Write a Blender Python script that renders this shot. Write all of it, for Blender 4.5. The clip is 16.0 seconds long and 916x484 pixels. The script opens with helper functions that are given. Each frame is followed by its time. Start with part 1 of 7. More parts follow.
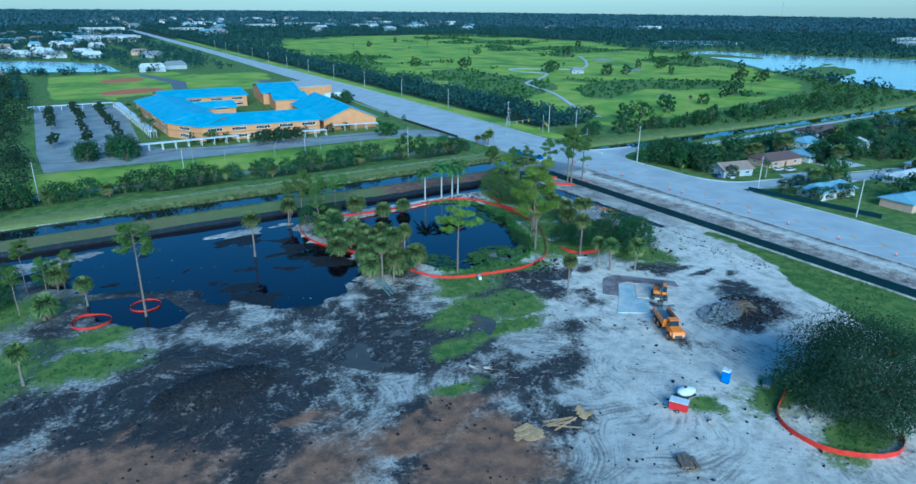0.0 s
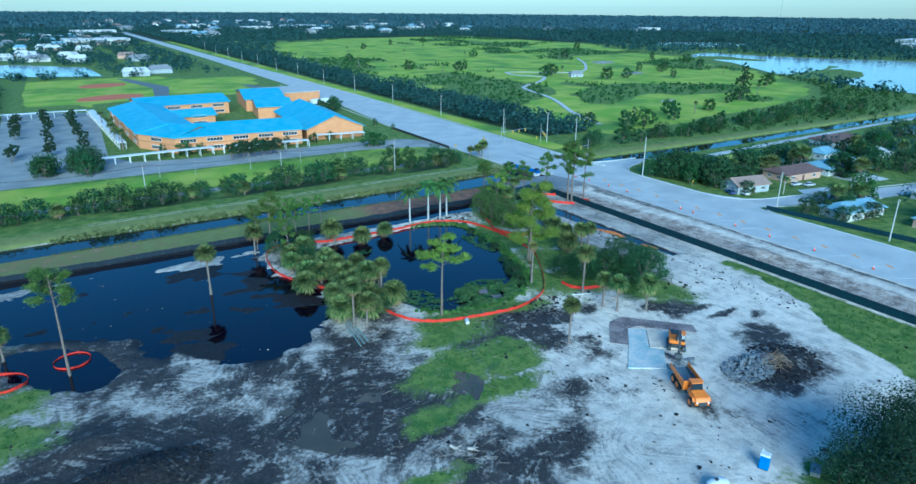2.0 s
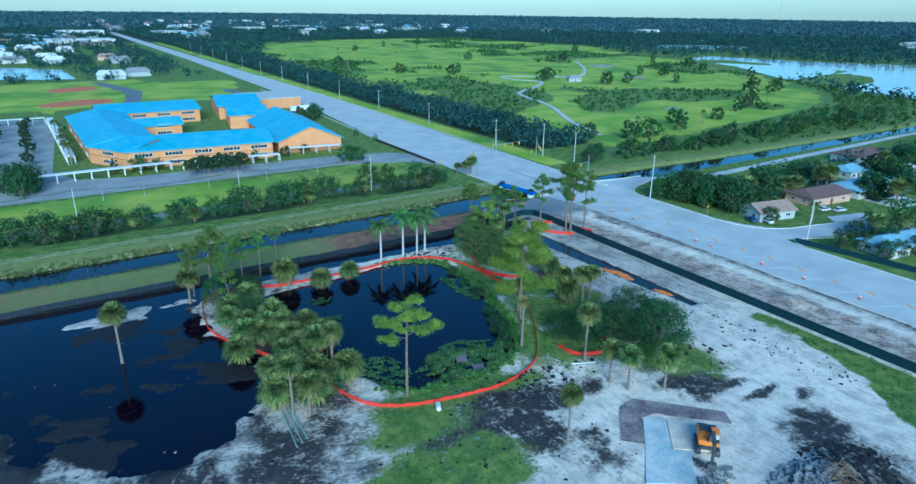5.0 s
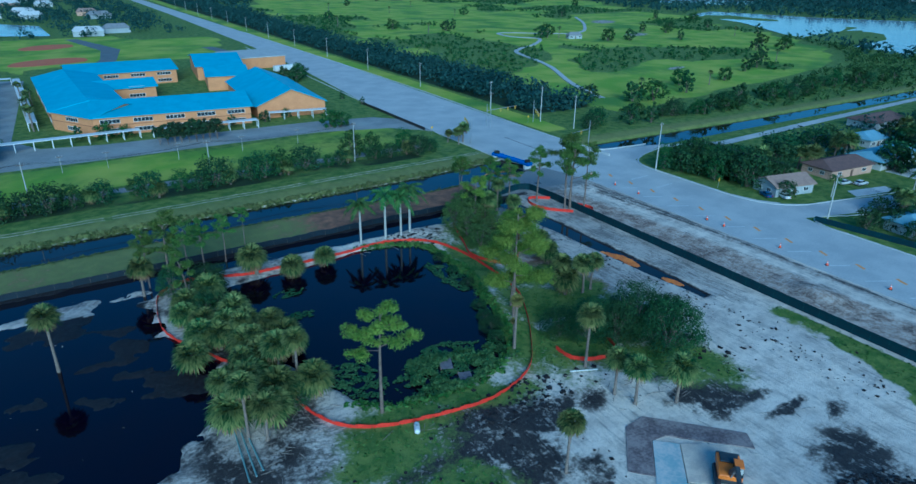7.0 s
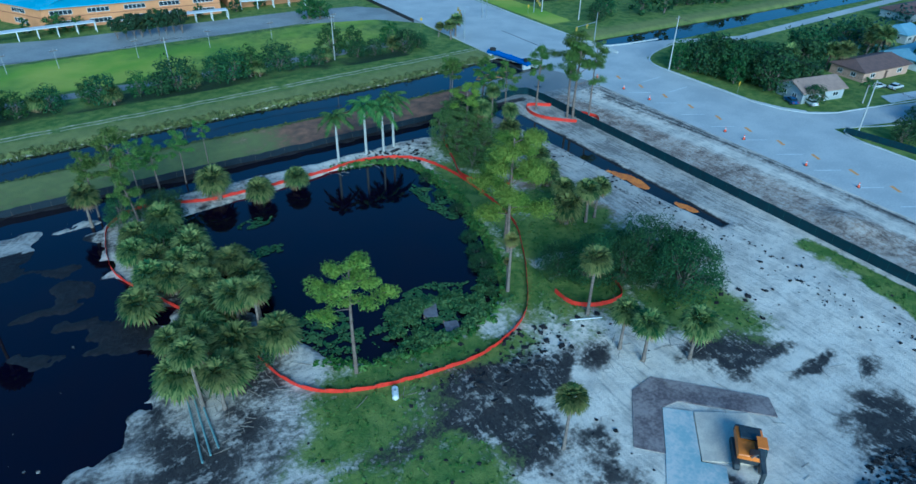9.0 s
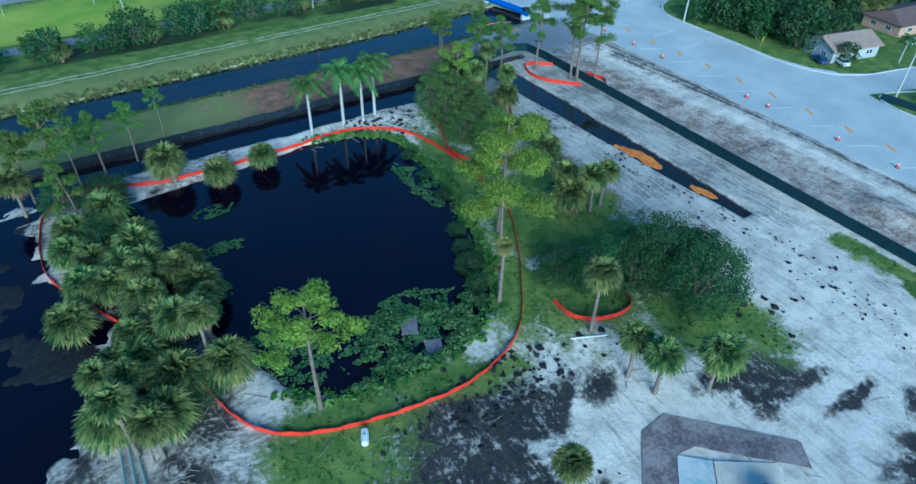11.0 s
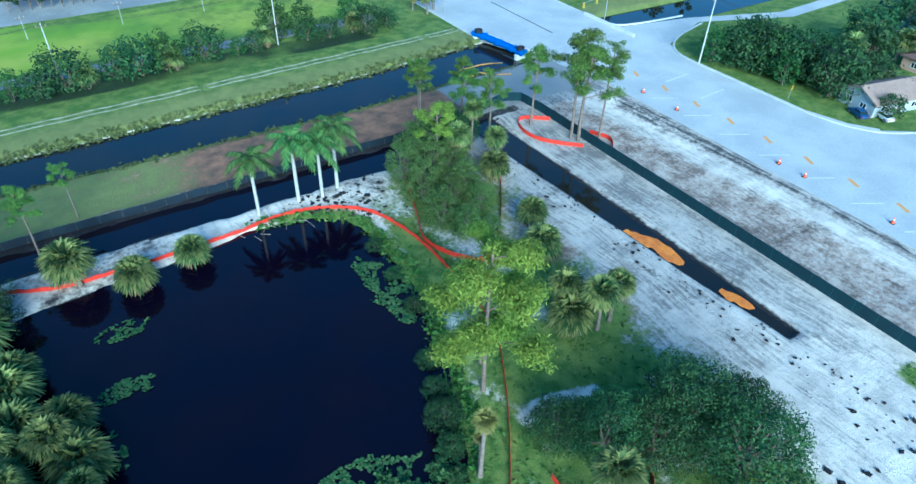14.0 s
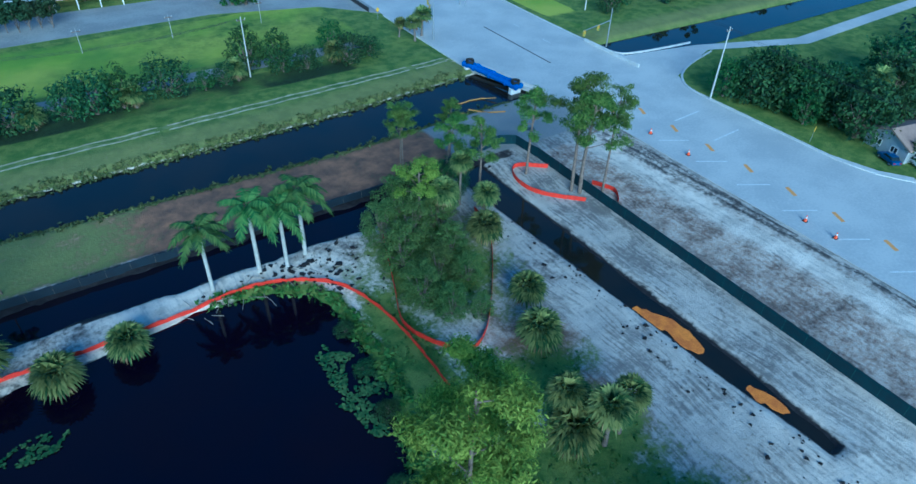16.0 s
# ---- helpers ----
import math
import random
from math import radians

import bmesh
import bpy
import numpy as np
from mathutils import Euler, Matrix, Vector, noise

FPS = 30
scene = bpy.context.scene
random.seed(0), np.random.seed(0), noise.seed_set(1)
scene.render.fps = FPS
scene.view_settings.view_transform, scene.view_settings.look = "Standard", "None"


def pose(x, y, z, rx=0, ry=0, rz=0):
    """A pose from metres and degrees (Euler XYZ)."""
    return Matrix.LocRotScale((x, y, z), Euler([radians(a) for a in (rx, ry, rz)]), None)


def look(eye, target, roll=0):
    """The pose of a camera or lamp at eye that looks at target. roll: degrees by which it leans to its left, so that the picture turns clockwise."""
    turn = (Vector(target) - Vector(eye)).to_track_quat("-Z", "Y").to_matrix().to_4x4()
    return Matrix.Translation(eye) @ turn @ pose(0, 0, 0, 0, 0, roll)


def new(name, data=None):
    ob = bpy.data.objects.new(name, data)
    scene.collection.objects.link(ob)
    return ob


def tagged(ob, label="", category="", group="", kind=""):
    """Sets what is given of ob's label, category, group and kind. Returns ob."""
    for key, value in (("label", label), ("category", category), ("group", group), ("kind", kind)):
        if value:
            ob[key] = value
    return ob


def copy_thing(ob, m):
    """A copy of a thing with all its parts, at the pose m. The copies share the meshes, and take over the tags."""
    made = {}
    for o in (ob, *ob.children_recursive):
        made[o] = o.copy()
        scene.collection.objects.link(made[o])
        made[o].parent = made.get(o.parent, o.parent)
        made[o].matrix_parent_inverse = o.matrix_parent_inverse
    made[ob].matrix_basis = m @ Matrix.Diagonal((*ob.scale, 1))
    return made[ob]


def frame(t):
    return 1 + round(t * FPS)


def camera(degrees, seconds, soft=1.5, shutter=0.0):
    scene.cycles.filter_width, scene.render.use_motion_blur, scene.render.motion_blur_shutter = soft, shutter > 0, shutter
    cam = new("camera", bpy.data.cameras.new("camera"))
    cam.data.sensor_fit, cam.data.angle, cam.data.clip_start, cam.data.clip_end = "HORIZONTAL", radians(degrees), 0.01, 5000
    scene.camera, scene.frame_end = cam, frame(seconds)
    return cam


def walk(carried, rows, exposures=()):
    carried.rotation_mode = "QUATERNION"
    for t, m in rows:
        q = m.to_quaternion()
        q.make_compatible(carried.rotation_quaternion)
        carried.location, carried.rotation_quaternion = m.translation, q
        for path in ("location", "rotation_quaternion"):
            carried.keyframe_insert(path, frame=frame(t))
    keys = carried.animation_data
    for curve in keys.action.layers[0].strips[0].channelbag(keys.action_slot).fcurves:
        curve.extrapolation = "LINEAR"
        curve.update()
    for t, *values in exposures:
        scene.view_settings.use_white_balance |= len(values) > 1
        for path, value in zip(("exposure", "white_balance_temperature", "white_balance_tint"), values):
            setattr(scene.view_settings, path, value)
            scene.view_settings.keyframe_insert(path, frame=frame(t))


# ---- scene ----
cam = camera(70.1, 16.0)
PATH = [
    (0, (-0.071, 0.026, 59.921), (1.012, 1.562, 59.238), 0.6),
    (0.5, (3.636, 4.006, 59.911), (4.72, 5.542, 59.228), 0.6),
    (1, (7.404, 8.093, 59.911), (8.488, 9.629, 59.23), 0.6),
    (1.5, (11.202, 12.182, 59.889), (12.288, 13.718, 59.208), 0.5),
    (2, (14.949, 16.244, 59.872), (16.036, 17.779, 59.193), 0.5),
    (2.5, (18.689, 20.187, 59.845), (19.776, 21.722, 59.166), 0.6),
    (3, (22.429, 24.029, 59.824), (23.519, 25.563, 59.146), 0.6),
    (3.5, (26.083, 27.819, 59.813), (27.174, 29.352, 59.136), 0.6),
    (4, (29.506, 31.43, 59.79), (30.6, 32.963, 59.115), 0.7),
    (6.5, (44.16, 47.001, 59.333), (45.255, 48.522, 58.637), 0.8),
    (7, (46.857, 49.996, 59.212), (47.932, 51.484, 58.419), 0.8),
    (7.5, (49.483, 52.964, 59.041), (50.54, 54.419, 58.166), 0.9),
    (8, (52.124, 55.941, 58.862), (53.161, 57.364, 57.912), 1.1),
    (8.5, (54.741, 58.955, 58.682), (55.756, 60.342, 57.66), 1.1),
    (9, (57.38, 61.945, 58.523), (58.373, 63.297, 57.434), 1.0),
    (9.2, (58.438, 63.139, 58.489), (59.422, 64.478, 57.376), 1.2),
    (11.3, (69.693, 75.615, 57.876), (70.627, 76.87, 56.63), 1.4),
    (11.5, (70.783, 76.822, 57.838), (71.721, 78.077, 56.594), 1.6),
    (12, (73.565, 79.871, 57.656), (74.504, 81.126, 56.413), 1.6),
    (12.5, (76.399, 82.993, 57.486), (77.34, 84.249, 56.246), 1.6),
    (13, (79.277, 86.184, 57.329), (80.219, 87.44, 56.092), 1.6),
    (13.5, (82.134, 89.4, 57.205), (83.079, 90.656, 55.969), 1.7),
    (14, (84.968, 92.635, 57.088), (85.917, 93.891, 55.854), 1.9),
    (14.5, (87.754, 95.799, 56.986), (88.706, 97.054, 55.755), 1.9),
    (15, (90.446, 98.858, 56.902), (91.401, 100.113, 55.673), 2.0),
    (15.5, (93.074, 101.765, 56.831), (94.032, 103.022, 55.606), 2.1),
    (16, (95.628, 104.544, 56.786), (96.589, 105.802, 55.564), 2.1),
]
EXPOSURES = [(0, 0.13, 3550, -13), (2, 0.38, 3650, -13), (3.5, 0.56, 3750, -13), (4.2, 0.53, 3750, -13), (6.5, -0.3, 3400, -13), (7, -0.4, 3420, -13), (8, -0.17, 3480, -13), (9, -0.05, 3550, -13), (11.5, 0.53, 3750, -13), (12.5, 0.93, 3780, -13), (14.0, 0.93, 3820, -13), (14.5, 0.77, 3800, -13), (16, 0.13, 3500, -13)]
walk(cam, [(t, look(eye, target, roll)) for t, eye, target, roll in PATH], EXPOSURES)

# ---- world and sun ----
SUN_ELEV, SUN_AZ = 24.0, 245.0     # azimuth the light comes from, degrees counter-clockwise from +x
world = bpy.data.worlds.new("world")
scene.world = world
world.use_nodes = True
wn = world.node_tree
sky = wn.nodes.new("ShaderNodeTexSky")
sky.sky_type = "NISHITA"
sky.sun_disc = False
sky.sun_elevation = radians(SUN_ELEV)
sky.sun_rotation = radians(90.0 - SUN_AZ)
sky.air_density, sky.dust_density, sky.ozone_density = 1.25, 0.4, 3.2
wn.nodes["Background"].inputs["Strength"].default_value = 0.10
wn.links.new(sky.outputs["Color"], wn.nodes["Background"].inputs["Color"])
lamp = bpy.data.lights.new("sun", "SUN")
lamp.energy, lamp.angle, lamp.color = 4.3, radians(35), (1.0, 0.78, 0.53)
sun = new("sun", lamp)
_d = Vector((math.cos(radians(SUN_AZ)) * math.cos(radians(SUN_ELEV)), math.sin(radians(SUN_AZ)) * math.cos(radians(SUN_ELEV)), math.sin(radians(SUN_ELEV))))
sun.matrix_world = look(tuple(_d * 300), (0, 0, 0))

# ---- small tools ----
rng = np.random.default_rng(7)


def part(name, bm, material, parent=None, label=""):
    """Links a bmesh as one mesh object, under a thing where one is given."""
    me = bpy.data.meshes.new(name)
    bm.to_mesh(me)
    bm.free()
    me.materials.append(material)
    ob = new(name, me)
    ob.parent = parent
    if label:
        ob["label"] = label
    return ob


def raw(name, verts, faces, material, parent=None, smooth=False):
    """A mesh object from arrays."""
    me = bpy.data.meshes.new(name)
    me.from_pydata([tuple(v) for v in verts], [], [tuple(f) for f in faces])
    me.materials.append(material)
    if smooth:
        me.polygons.foreach_set("use_smooth", [True] * len(me.polygons))
    ob = new(name, me)
    ob.parent = parent
    return ob


def share(name, ob, parent, m=None):
    """Another object on the mesh of ob, under parent."""
    o = new(name, ob.data)
    o.parent = parent
    if m is not None:
        o.matrix_basis = m
    return o


def thing(name, m, label, category, group="", kind=""):
    ob = new(name)
    ob.matrix_basis = m
    return tagged(ob, label, category, group, kind)


def box(bm, x0, y0, z0, x1, y1, z1, bevel=0.0):
    r = bmesh.ops.create_cube(bm, size=1.0, matrix=Matrix.Translation(((x0 + x1) / 2, (y0 + y1) / 2, (z0 + z1) / 2)) @ Matrix.Diagonal((abs(x1 - x0), abs(y1 - y0), abs(z1 - z0), 1)))
    if bevel:
        edges = list({e for v in r["verts"] for e in v.link_edges})
        bmesh.ops.bevel(bm, geom=edges, offset=bevel, segments=1, affect="EDGES")
    return bm


def boxed(*a, bevel=0.0):
    return box(bmesh.new(), *a, bevel=bevel)


def rod(bm, p, q, r0, r1=None, n=8, caps=True):
    """A tapered round bar from p to q."""
    p, q = Vector(p), Vector(q)
    m = (q - p).to_track_quat("Z", "Y").to_matrix().to_4x4()
    bmesh.ops.create_cone(bm, cap_ends=caps, segments=n, radius1=r0, radius2=r0 if r1 is None else r1, depth=(q - p).length, matrix=Matrix.Translation((p + q) / 2) @ m)
    return bm


def tube(points, radii, n=7):
    """Vertices and faces of a tapered tube along points."""
    pts = [Vector(p) for p in points]
    vs, fs = [], []
    for i, p in enumerate(pts):
        d = (pts[min(i + 1, len(pts) - 1)] - pts[max(i - 1, 0)]).normalized()
        a = d.orthogonal().normalized()
        b = d.cross(a)
        for k in range(n):
            w = 2 * math.pi * k / n
            vs.append(p + (a * math.cos(w) + b * math.sin(w)) * radii[i])
    for i in range(len(pts) - 1):
        for k in range(n):
            fs.append((i * n + k, i * n + (k + 1) % n, (i + 1) * n + (k + 1) % n, (i + 1) * n + k))
    fs.append(tuple(range((len(pts) - 1) * n, len(pts) * n)))
    return vs, fs


def smooth_line(points, step=1.0, closed=False):
    """A Catmull-Rom line through points, in even steps."""
    p = np.array(points, float)
    n = len(p)
    out = []
    for i in range(n if closed else n - 1):
        g = lambda k: p[k % n] if closed else p[min(max(k, 0), n - 1)]
        a, b, c, d = g(i - 1), g(i), g(i + 1), g(i + 2)
        m = max(2, int(np.linalg.norm(c - b) / step))
        for t in np.arange(m) / m:
            out.append(0.5 * (2 * b + (c - a) * t + (2 * a - 5 * b + 4 * c - d) * t * t + (3 * b - a - 3 * c + d) * t ** 3))
    if not closed:
        out.append(p[-1])
    return np.array(out)


def hash_grid(seed, n=256):
    return np.random.default_rng(seed).random((n, n))


def vnoise(X, Y, size, seed, octaves=4):
    """Fractal value noise in 0..1 over the plan, largest lumps of that size in metres."""
    out, amp, tot = np.zeros_like(X), 1.0, 0.0
    for o in range(octaves):
        g = hash_grid(seed + o)
        x, y = X / size + 31.7 * o, Y / size + 17.3 * o
        xi, yi = np.floor(x).astype(int), np.floor(y).astype(int)
        fx, fy = x - xi, y - yi
        fx, fy = fx * fx * (3 - 2 * fx), fy * fy * (3 - 2 * fy)
        n = 256
        v = (g[xi % n, yi % n] * (1 - fx) + g[(xi + 1) % n, yi % n] * fx) * (1 - fy) + (g[xi % n, (yi + 1) % n] * (1 - fx) + g[(xi + 1) % n, (yi + 1) % n] * fx) * fy
        out += amp * v
        tot += amp
        amp *= 0.5
        size *= 0.5
    return out / tot


def inside(poly, X, Y):
    """Signed distance to a polygon, positive inside."""
    p = np.array(poly, float)
    d = np.full(X.shape, 1e18)
    s = np.zeros(X.shape, bool)
    for (ax, ay), (bx, by) in zip(p, np.roll(p, -1, 0)):
        ex, ey = bx - ax, by - ay
        t = np.clip(((X - ax) * ex + (Y - ay) * ey) / (ex * ex + ey * ey), 0, 1)
        d = np.minimum(d, (X - ax - t * ex) ** 2 + (Y - ay - t * ey) ** 2)
        cross = ((ay > Y) != (by > Y))
        s ^= cross & (X < (bx - ax) * (Y - ay) / (by - ay + 1e-12) + ax)
    return np.where(s, 1, -1) * np.sqrt(d)


def ramp(v, a, b):
    t = np.clip((v - a) / (b - a), 0, 1)
    return t * t * (3 - 2 * t)


# the street grid: a runs east along the canal, b north along the road
STREET = math.radians(-3.2)
CS, SN = math.cos(STREET), math.sin(STREET)
CROSS = (200.0, 203.0)


def plan(a, b, z=0.0):
    return (CROSS[0] + a * CS - b * SN, CROSS[1] + a * SN + b * CS, z)


def to_street(X, Y):
    return (X - CROSS[0]) * CS + (Y - CROSS[1]) * SN, -(X - CROSS[0]) * SN + (Y - CROSS[1]) * CS

# ---- materials ----
def nodes_of(name):
    m = bpy.data.materials.new(name)
    m.use_nodes = True
    t = m.node_tree
    return m, t, t.nodes, t.links, t.nodes["Principled BSDF"]


def put(t, kind, **values):
    n = t.nodes.new(kind)
    for k, v in values.items():
        n.inputs[k.replace("_", " ")].default_value = v
    return n


def blend(t, fac, c1, c2, mode="MIX"):
    n = t.nodes.new("ShaderNodeMix")
    n.data_type, n.blend_type = "RGBA", mode
    for k, v in ((0, fac), (6, c1), (7, c2)):
        if isinstance(v, (int, float)):
            n.inputs[k].default_value = v
        elif isinstance(v, tuple):
            n.inputs[k].default_value = (*v, 1.0)
        else:
            t.links.new(v, n.inputs[k])
    return n.outputs[2]


def sharpen(t, src, lo, hi):
    n = t.nodes.new("ShaderNodeMapRange")
    n.interpolation_type = "SMOOTHSTEP"
    n.inputs["From Min"].default_value, n.inputs["From Max"].default_value = lo, hi
    t.links.new(src, n.inputs["Value"])
    return n.outputs["Result"]


def calc(t, op, a, b):
    n = t.nodes.new("ShaderNodeMath")
    n.operation = op
    for k, v in ((0, a), (1, b)):
        if isinstance(v, (int, float)):
            n.inputs[k].default_value = v
        else:
            t.links.new(v, n.inputs[k])
    return n.outputs[0]


def grain(t, scale, detail=4.0, stretch=None, turn=0.0, where="Position", rough=0.55, warp=0.0):
    """Noise at a real size: scale in lumps a metre; warp bends its streaks by that many metres."""
    n = t.nodes.new("ShaderNodeTexNoise")
    n.inputs["Scale"].default_value, n.inputs["Detail"].default_value, n.inputs["Roughness"].default_value = scale, detail, rough
    if where == "Position":
        src = t.nodes.new("ShaderNodeNewGeometry").outputs["Position"]
    else:
        src = t.nodes.new("ShaderNodeTexCoord").outputs["Object"]
    if warp:
        w = put(t, "ShaderNodeTexNoise", Scale=0.035, Detail=2.0)
        t.links.new(src, w.inputs["Vector"])
        v = t.nodes.new("ShaderNodeVectorMath")
        v.operation = "MULTIPLY_ADD"
        t.links.new(w.outputs["Color"], v.inputs[0])
        v.inputs[1].default_value = (warp, warp, 0.0)
        t.links.new(src, v.inputs[2])
        src = v.outputs["Vector"]
    if stretch:
        for key, value in (("Rotation", (0, 0, radians(turn))), ("Scale", stretch)):
            m = t.nodes.new("ShaderNodeMapping")
            m.inputs[key].default_value = value
            t.links.new(src, m.inputs["Vector"])
            src = m.outputs["Vector"]
    t.links.new(src, n.inputs["Vector"])
    return n.outputs["Fac"]


def relief(t, p, height, strength, distance):
    b = put(t, "ShaderNodeBump", Strength=strength, Distance=distance)
    t.links.new(height, b.inputs["Height"])
    t.links.new(b.outputs["Normal"], p.inputs["Normal"])


def mat(name, c1, c2, scale=1.0, rough=0.8, bump=0.3, depth=0.02, metal=0.0, fine=8.0, where="Object", stretch=None, vary=0.0):
    """A surface of two tones in coarse stains and fine grain, with relief; vary shifts it from piece to piece."""
    m, t, _, L, p = nodes_of(name)
    coarse, small = grain(t, scale, 4, stretch, 0, where), grain(t, scale * fine, 3, stretch, 0, where)
    f = calc(t, "ADD", calc(t, "MULTIPLY", coarse, 0.65), calc(t, "MULTIPLY", small, 0.35))
    col = blend(t, sharpen(t, f, 0.36, 0.64), c1, c2)
    if vary:
        info = t.nodes.new("ShaderNodeObjectInfo").outputs["Random"]
        hsv = put(t, "ShaderNodeHueSaturation")
        L.new(calc(t, "ADD", 1 - vary, calc(t, "MULTIPLY", info, 2 * vary)), hsv.inputs["Value"])
        L.new(calc(t, "ADD", 0.5 - vary * 0.06, calc(t, "MULTIPLY", info, vary * 0.12)), hsv.inputs["Hue"])
        L.new(col, hsv.inputs["Color"])
        col = hsv.outputs["Color"]
    L.new(col, p.inputs["Base Color"])
    L.new(calc(t, "ADD", rough - 0.08, calc(t, "MULTIPLY", small, 0.16)), p.inputs["Roughness"])
    p.inputs["Metallic"].default_value = metal
    if bump:
        relief(t, p, small, bump, depth)
    return m


def leaf_mat(name, c1, c2, scale=0.7, vary=0.2, rough=0.75, trans=0.25):
    """Foliage: tone varies in clumps, from leaf to leaf and from plant to plant."""
    m, t, _, L, p = nodes_of(name)
    island = t.nodes.new("ShaderNodeNewGeometry").outputs["Random Per Island"]
    f = calc(t, "ADD", calc(t, "MULTIPLY", grain(t, scale, 3, where="Position"), 0.6), calc(t, "MULTIPLY", island, 0.4))
    col = blend(t, sharpen(t, f, 0.25, 0.75), c1, c2)
    info = t.nodes.new("ShaderNodeObjectInfo").outputs["Random"]
    hsv = put(t, "ShaderNodeHueSaturation")
    L.new(calc(t, "ADD", 1 - vary, calc(t, "MULTIPLY", info, 2 * vary)), hsv.inputs["Value"])
    L.new(calc(t, "ADD", 0.5 - vary * 0.08, calc(t, "MULTIPLY", info, vary * 0.16)), hsv.inputs["Hue"])
    L.new(col, hsv.inputs["Color"])
    L.new(hsv.outputs["Color"], p.inputs["Base Color"])
    p.inputs["Roughness"].default_value = rough
    p.inputs["Specular IOR Level"].default_value = 0.25
    tr = t.nodes.new("ShaderNodeBsdfTranslucent")
    L.new(hsv.outputs["Color"], tr.inputs["Color"])
    mix = t.nodes.new("ShaderNodeMixShader")
    mix.inputs[0].default_value = trans
    L.new(p.outputs[0], mix.inputs[1])
    L.new(tr.outputs[0], mix.inputs[2])
    L.new(mix.outputs[0], t.nodes["Material Output"].inputs["Surface"])
    return m


def attr(t, name):
    n = t.nodes.new("ShaderNodeAttribute")
    n.attribute_name = name
    return n.outputs["Fac"]


def ground_mat():
    """Sand, mud, brown soil and grass, each where the plan says, with ragged borders."""
    m, t, _, L, p = nodes_of("ground_soil")
    big, mid, fine, tiny = grain(t, 0.05, 4), grain(t, 0.35, 5, rough=0.65), grain(t, 1.6, 5, rough=0.7), grain(t, 7.0, 4, rough=0.7)
    streak = grain(t, 1.0, 5, (1.9, 0.13, 1.0), 3.2, rough=0.75, warp=7.0)
    streak2 = grain(t, 1.0, 5, (1.5, 0.16, 1.0), -58.0, rough=0.6, warp=26.0)
    streak3 = grain(t, 1.0, 5, (1.4, 0.13, 1.0), 50.0, rough=0.6, warp=30.0)
    streak2 = blend(t, sharpen(t, grain(t, 0.06, 3), 0.42, 0.58), streak2, streak3)
    ragged = calc(t, "ADD", calc(t, "MULTIPLY", mid, 0.5), calc(t, "MULTIPLY", fine, 0.5))

    def zone(name, soft=0.10, push=1.1):
        v = calc(t, "ADD", attr(t, name), calc(t, "MULTIPLY", calc(t, "SUBTRACT", ragged, 0.5), push))
        return sharpen(t, v, 0.5 - soft, 0.5 + soft)

    sand = blend(t, sharpen(t, mid, 0.35, 0.7), (0.84, 0.75, 0.62), (0.64, 0.565, 0.465))
    sand = blend(t, calc(t, "MULTIPLY", attr(t, "worn"), 0.85), sand, (0.24, 0.235, 0.23))
    tracks = blend(t, attr(t, "diag"), streak, streak2)
    tracks_v = t.nodes.new("ShaderNodeRGBToBW")
    L.new(tracks, tracks_v.inputs[0])
    sand = blend(t, calc(t, "MULTIPLY", sharpen(t, calc(t, "ADD", calc(t, "MULTIPLY", tracks_v.outputs[0], 0.6), calc(t, "MULTIPLY", mid, 0.4)), 0.46, 0.62), 0.45), sand, (0.36, 0.335, 0.30))
    patchy = calc(t, "MULTIPLY", calc(t, "SUBTRACT", grain(t, 0.13, 4, rough=0.6), 0.5), 0.55)
    broken = calc(t, "ADD", calc(t, "ADD", calc(t, "MULTIPLY", tracks_v.outputs[0], 0.62), calc(t, "MULTIPLY", fine, 0.38)), patchy)
    tk = sharpen(t, calc(t, "ADD", broken, calc(t, "MULTIPLY", attr(t, "worn"), 0.20)), 0.55, 0.72)
    sand = blend(t, calc(t, "MULTIPLY", tk, calc(t, "ADD", 0.38, calc(t, "MULTIPLY", attr(t, "worn"), 0.5))), sand, (0.085, 0.08, 0.08))
    sand = blend(t, calc(t, "MULTIPLY", sharpen(t, tiny, 0.62, 0.72), 0.5), sand, (0.16, 0.14, 0.12))
    brown = blend(t, sharpen(t, mid, 0.25, 0.75), (0.34, 0.185, 0.10), (0.11, 0.075, 0.055))
    mud = blend(t, sharpen(t, fine, 0.4, 0.7), (0.010, 0.009, 0.011), (0.030, 0.027, 0.028))
    mud = blend(t, calc(t, "MULTIPLY", calc(t, "SUBTRACT", 1.0, attr(t, "soaked")), sharpen(t, ragged, 0.40, 0.66)), mud, (0.068, 0.060, 0.054))
    turf = blend(t, sharpen(t, mid, 0.35, 0.65), (0.085, 0.150, 0.020), (0.215, 0.265, 0.050))
    turf = blend(t, calc(t, "MULTIPLY", sharpen(t, tiny, 0.45, 0.7), 0.45), turf, (0.040, 0.075, 0.016))
    turf = blend(t, calc(t, "MULTIPLY", attr(t, "dry"), 0.65), turf, (0.235, 0.225, 0.085))
    turf = blend(t, calc(t, "MULTIPLY", sharpen(t, fine, 0.60, 0.72), attr(t, "dry")), turf, (0.26, 0.22, 0.12))
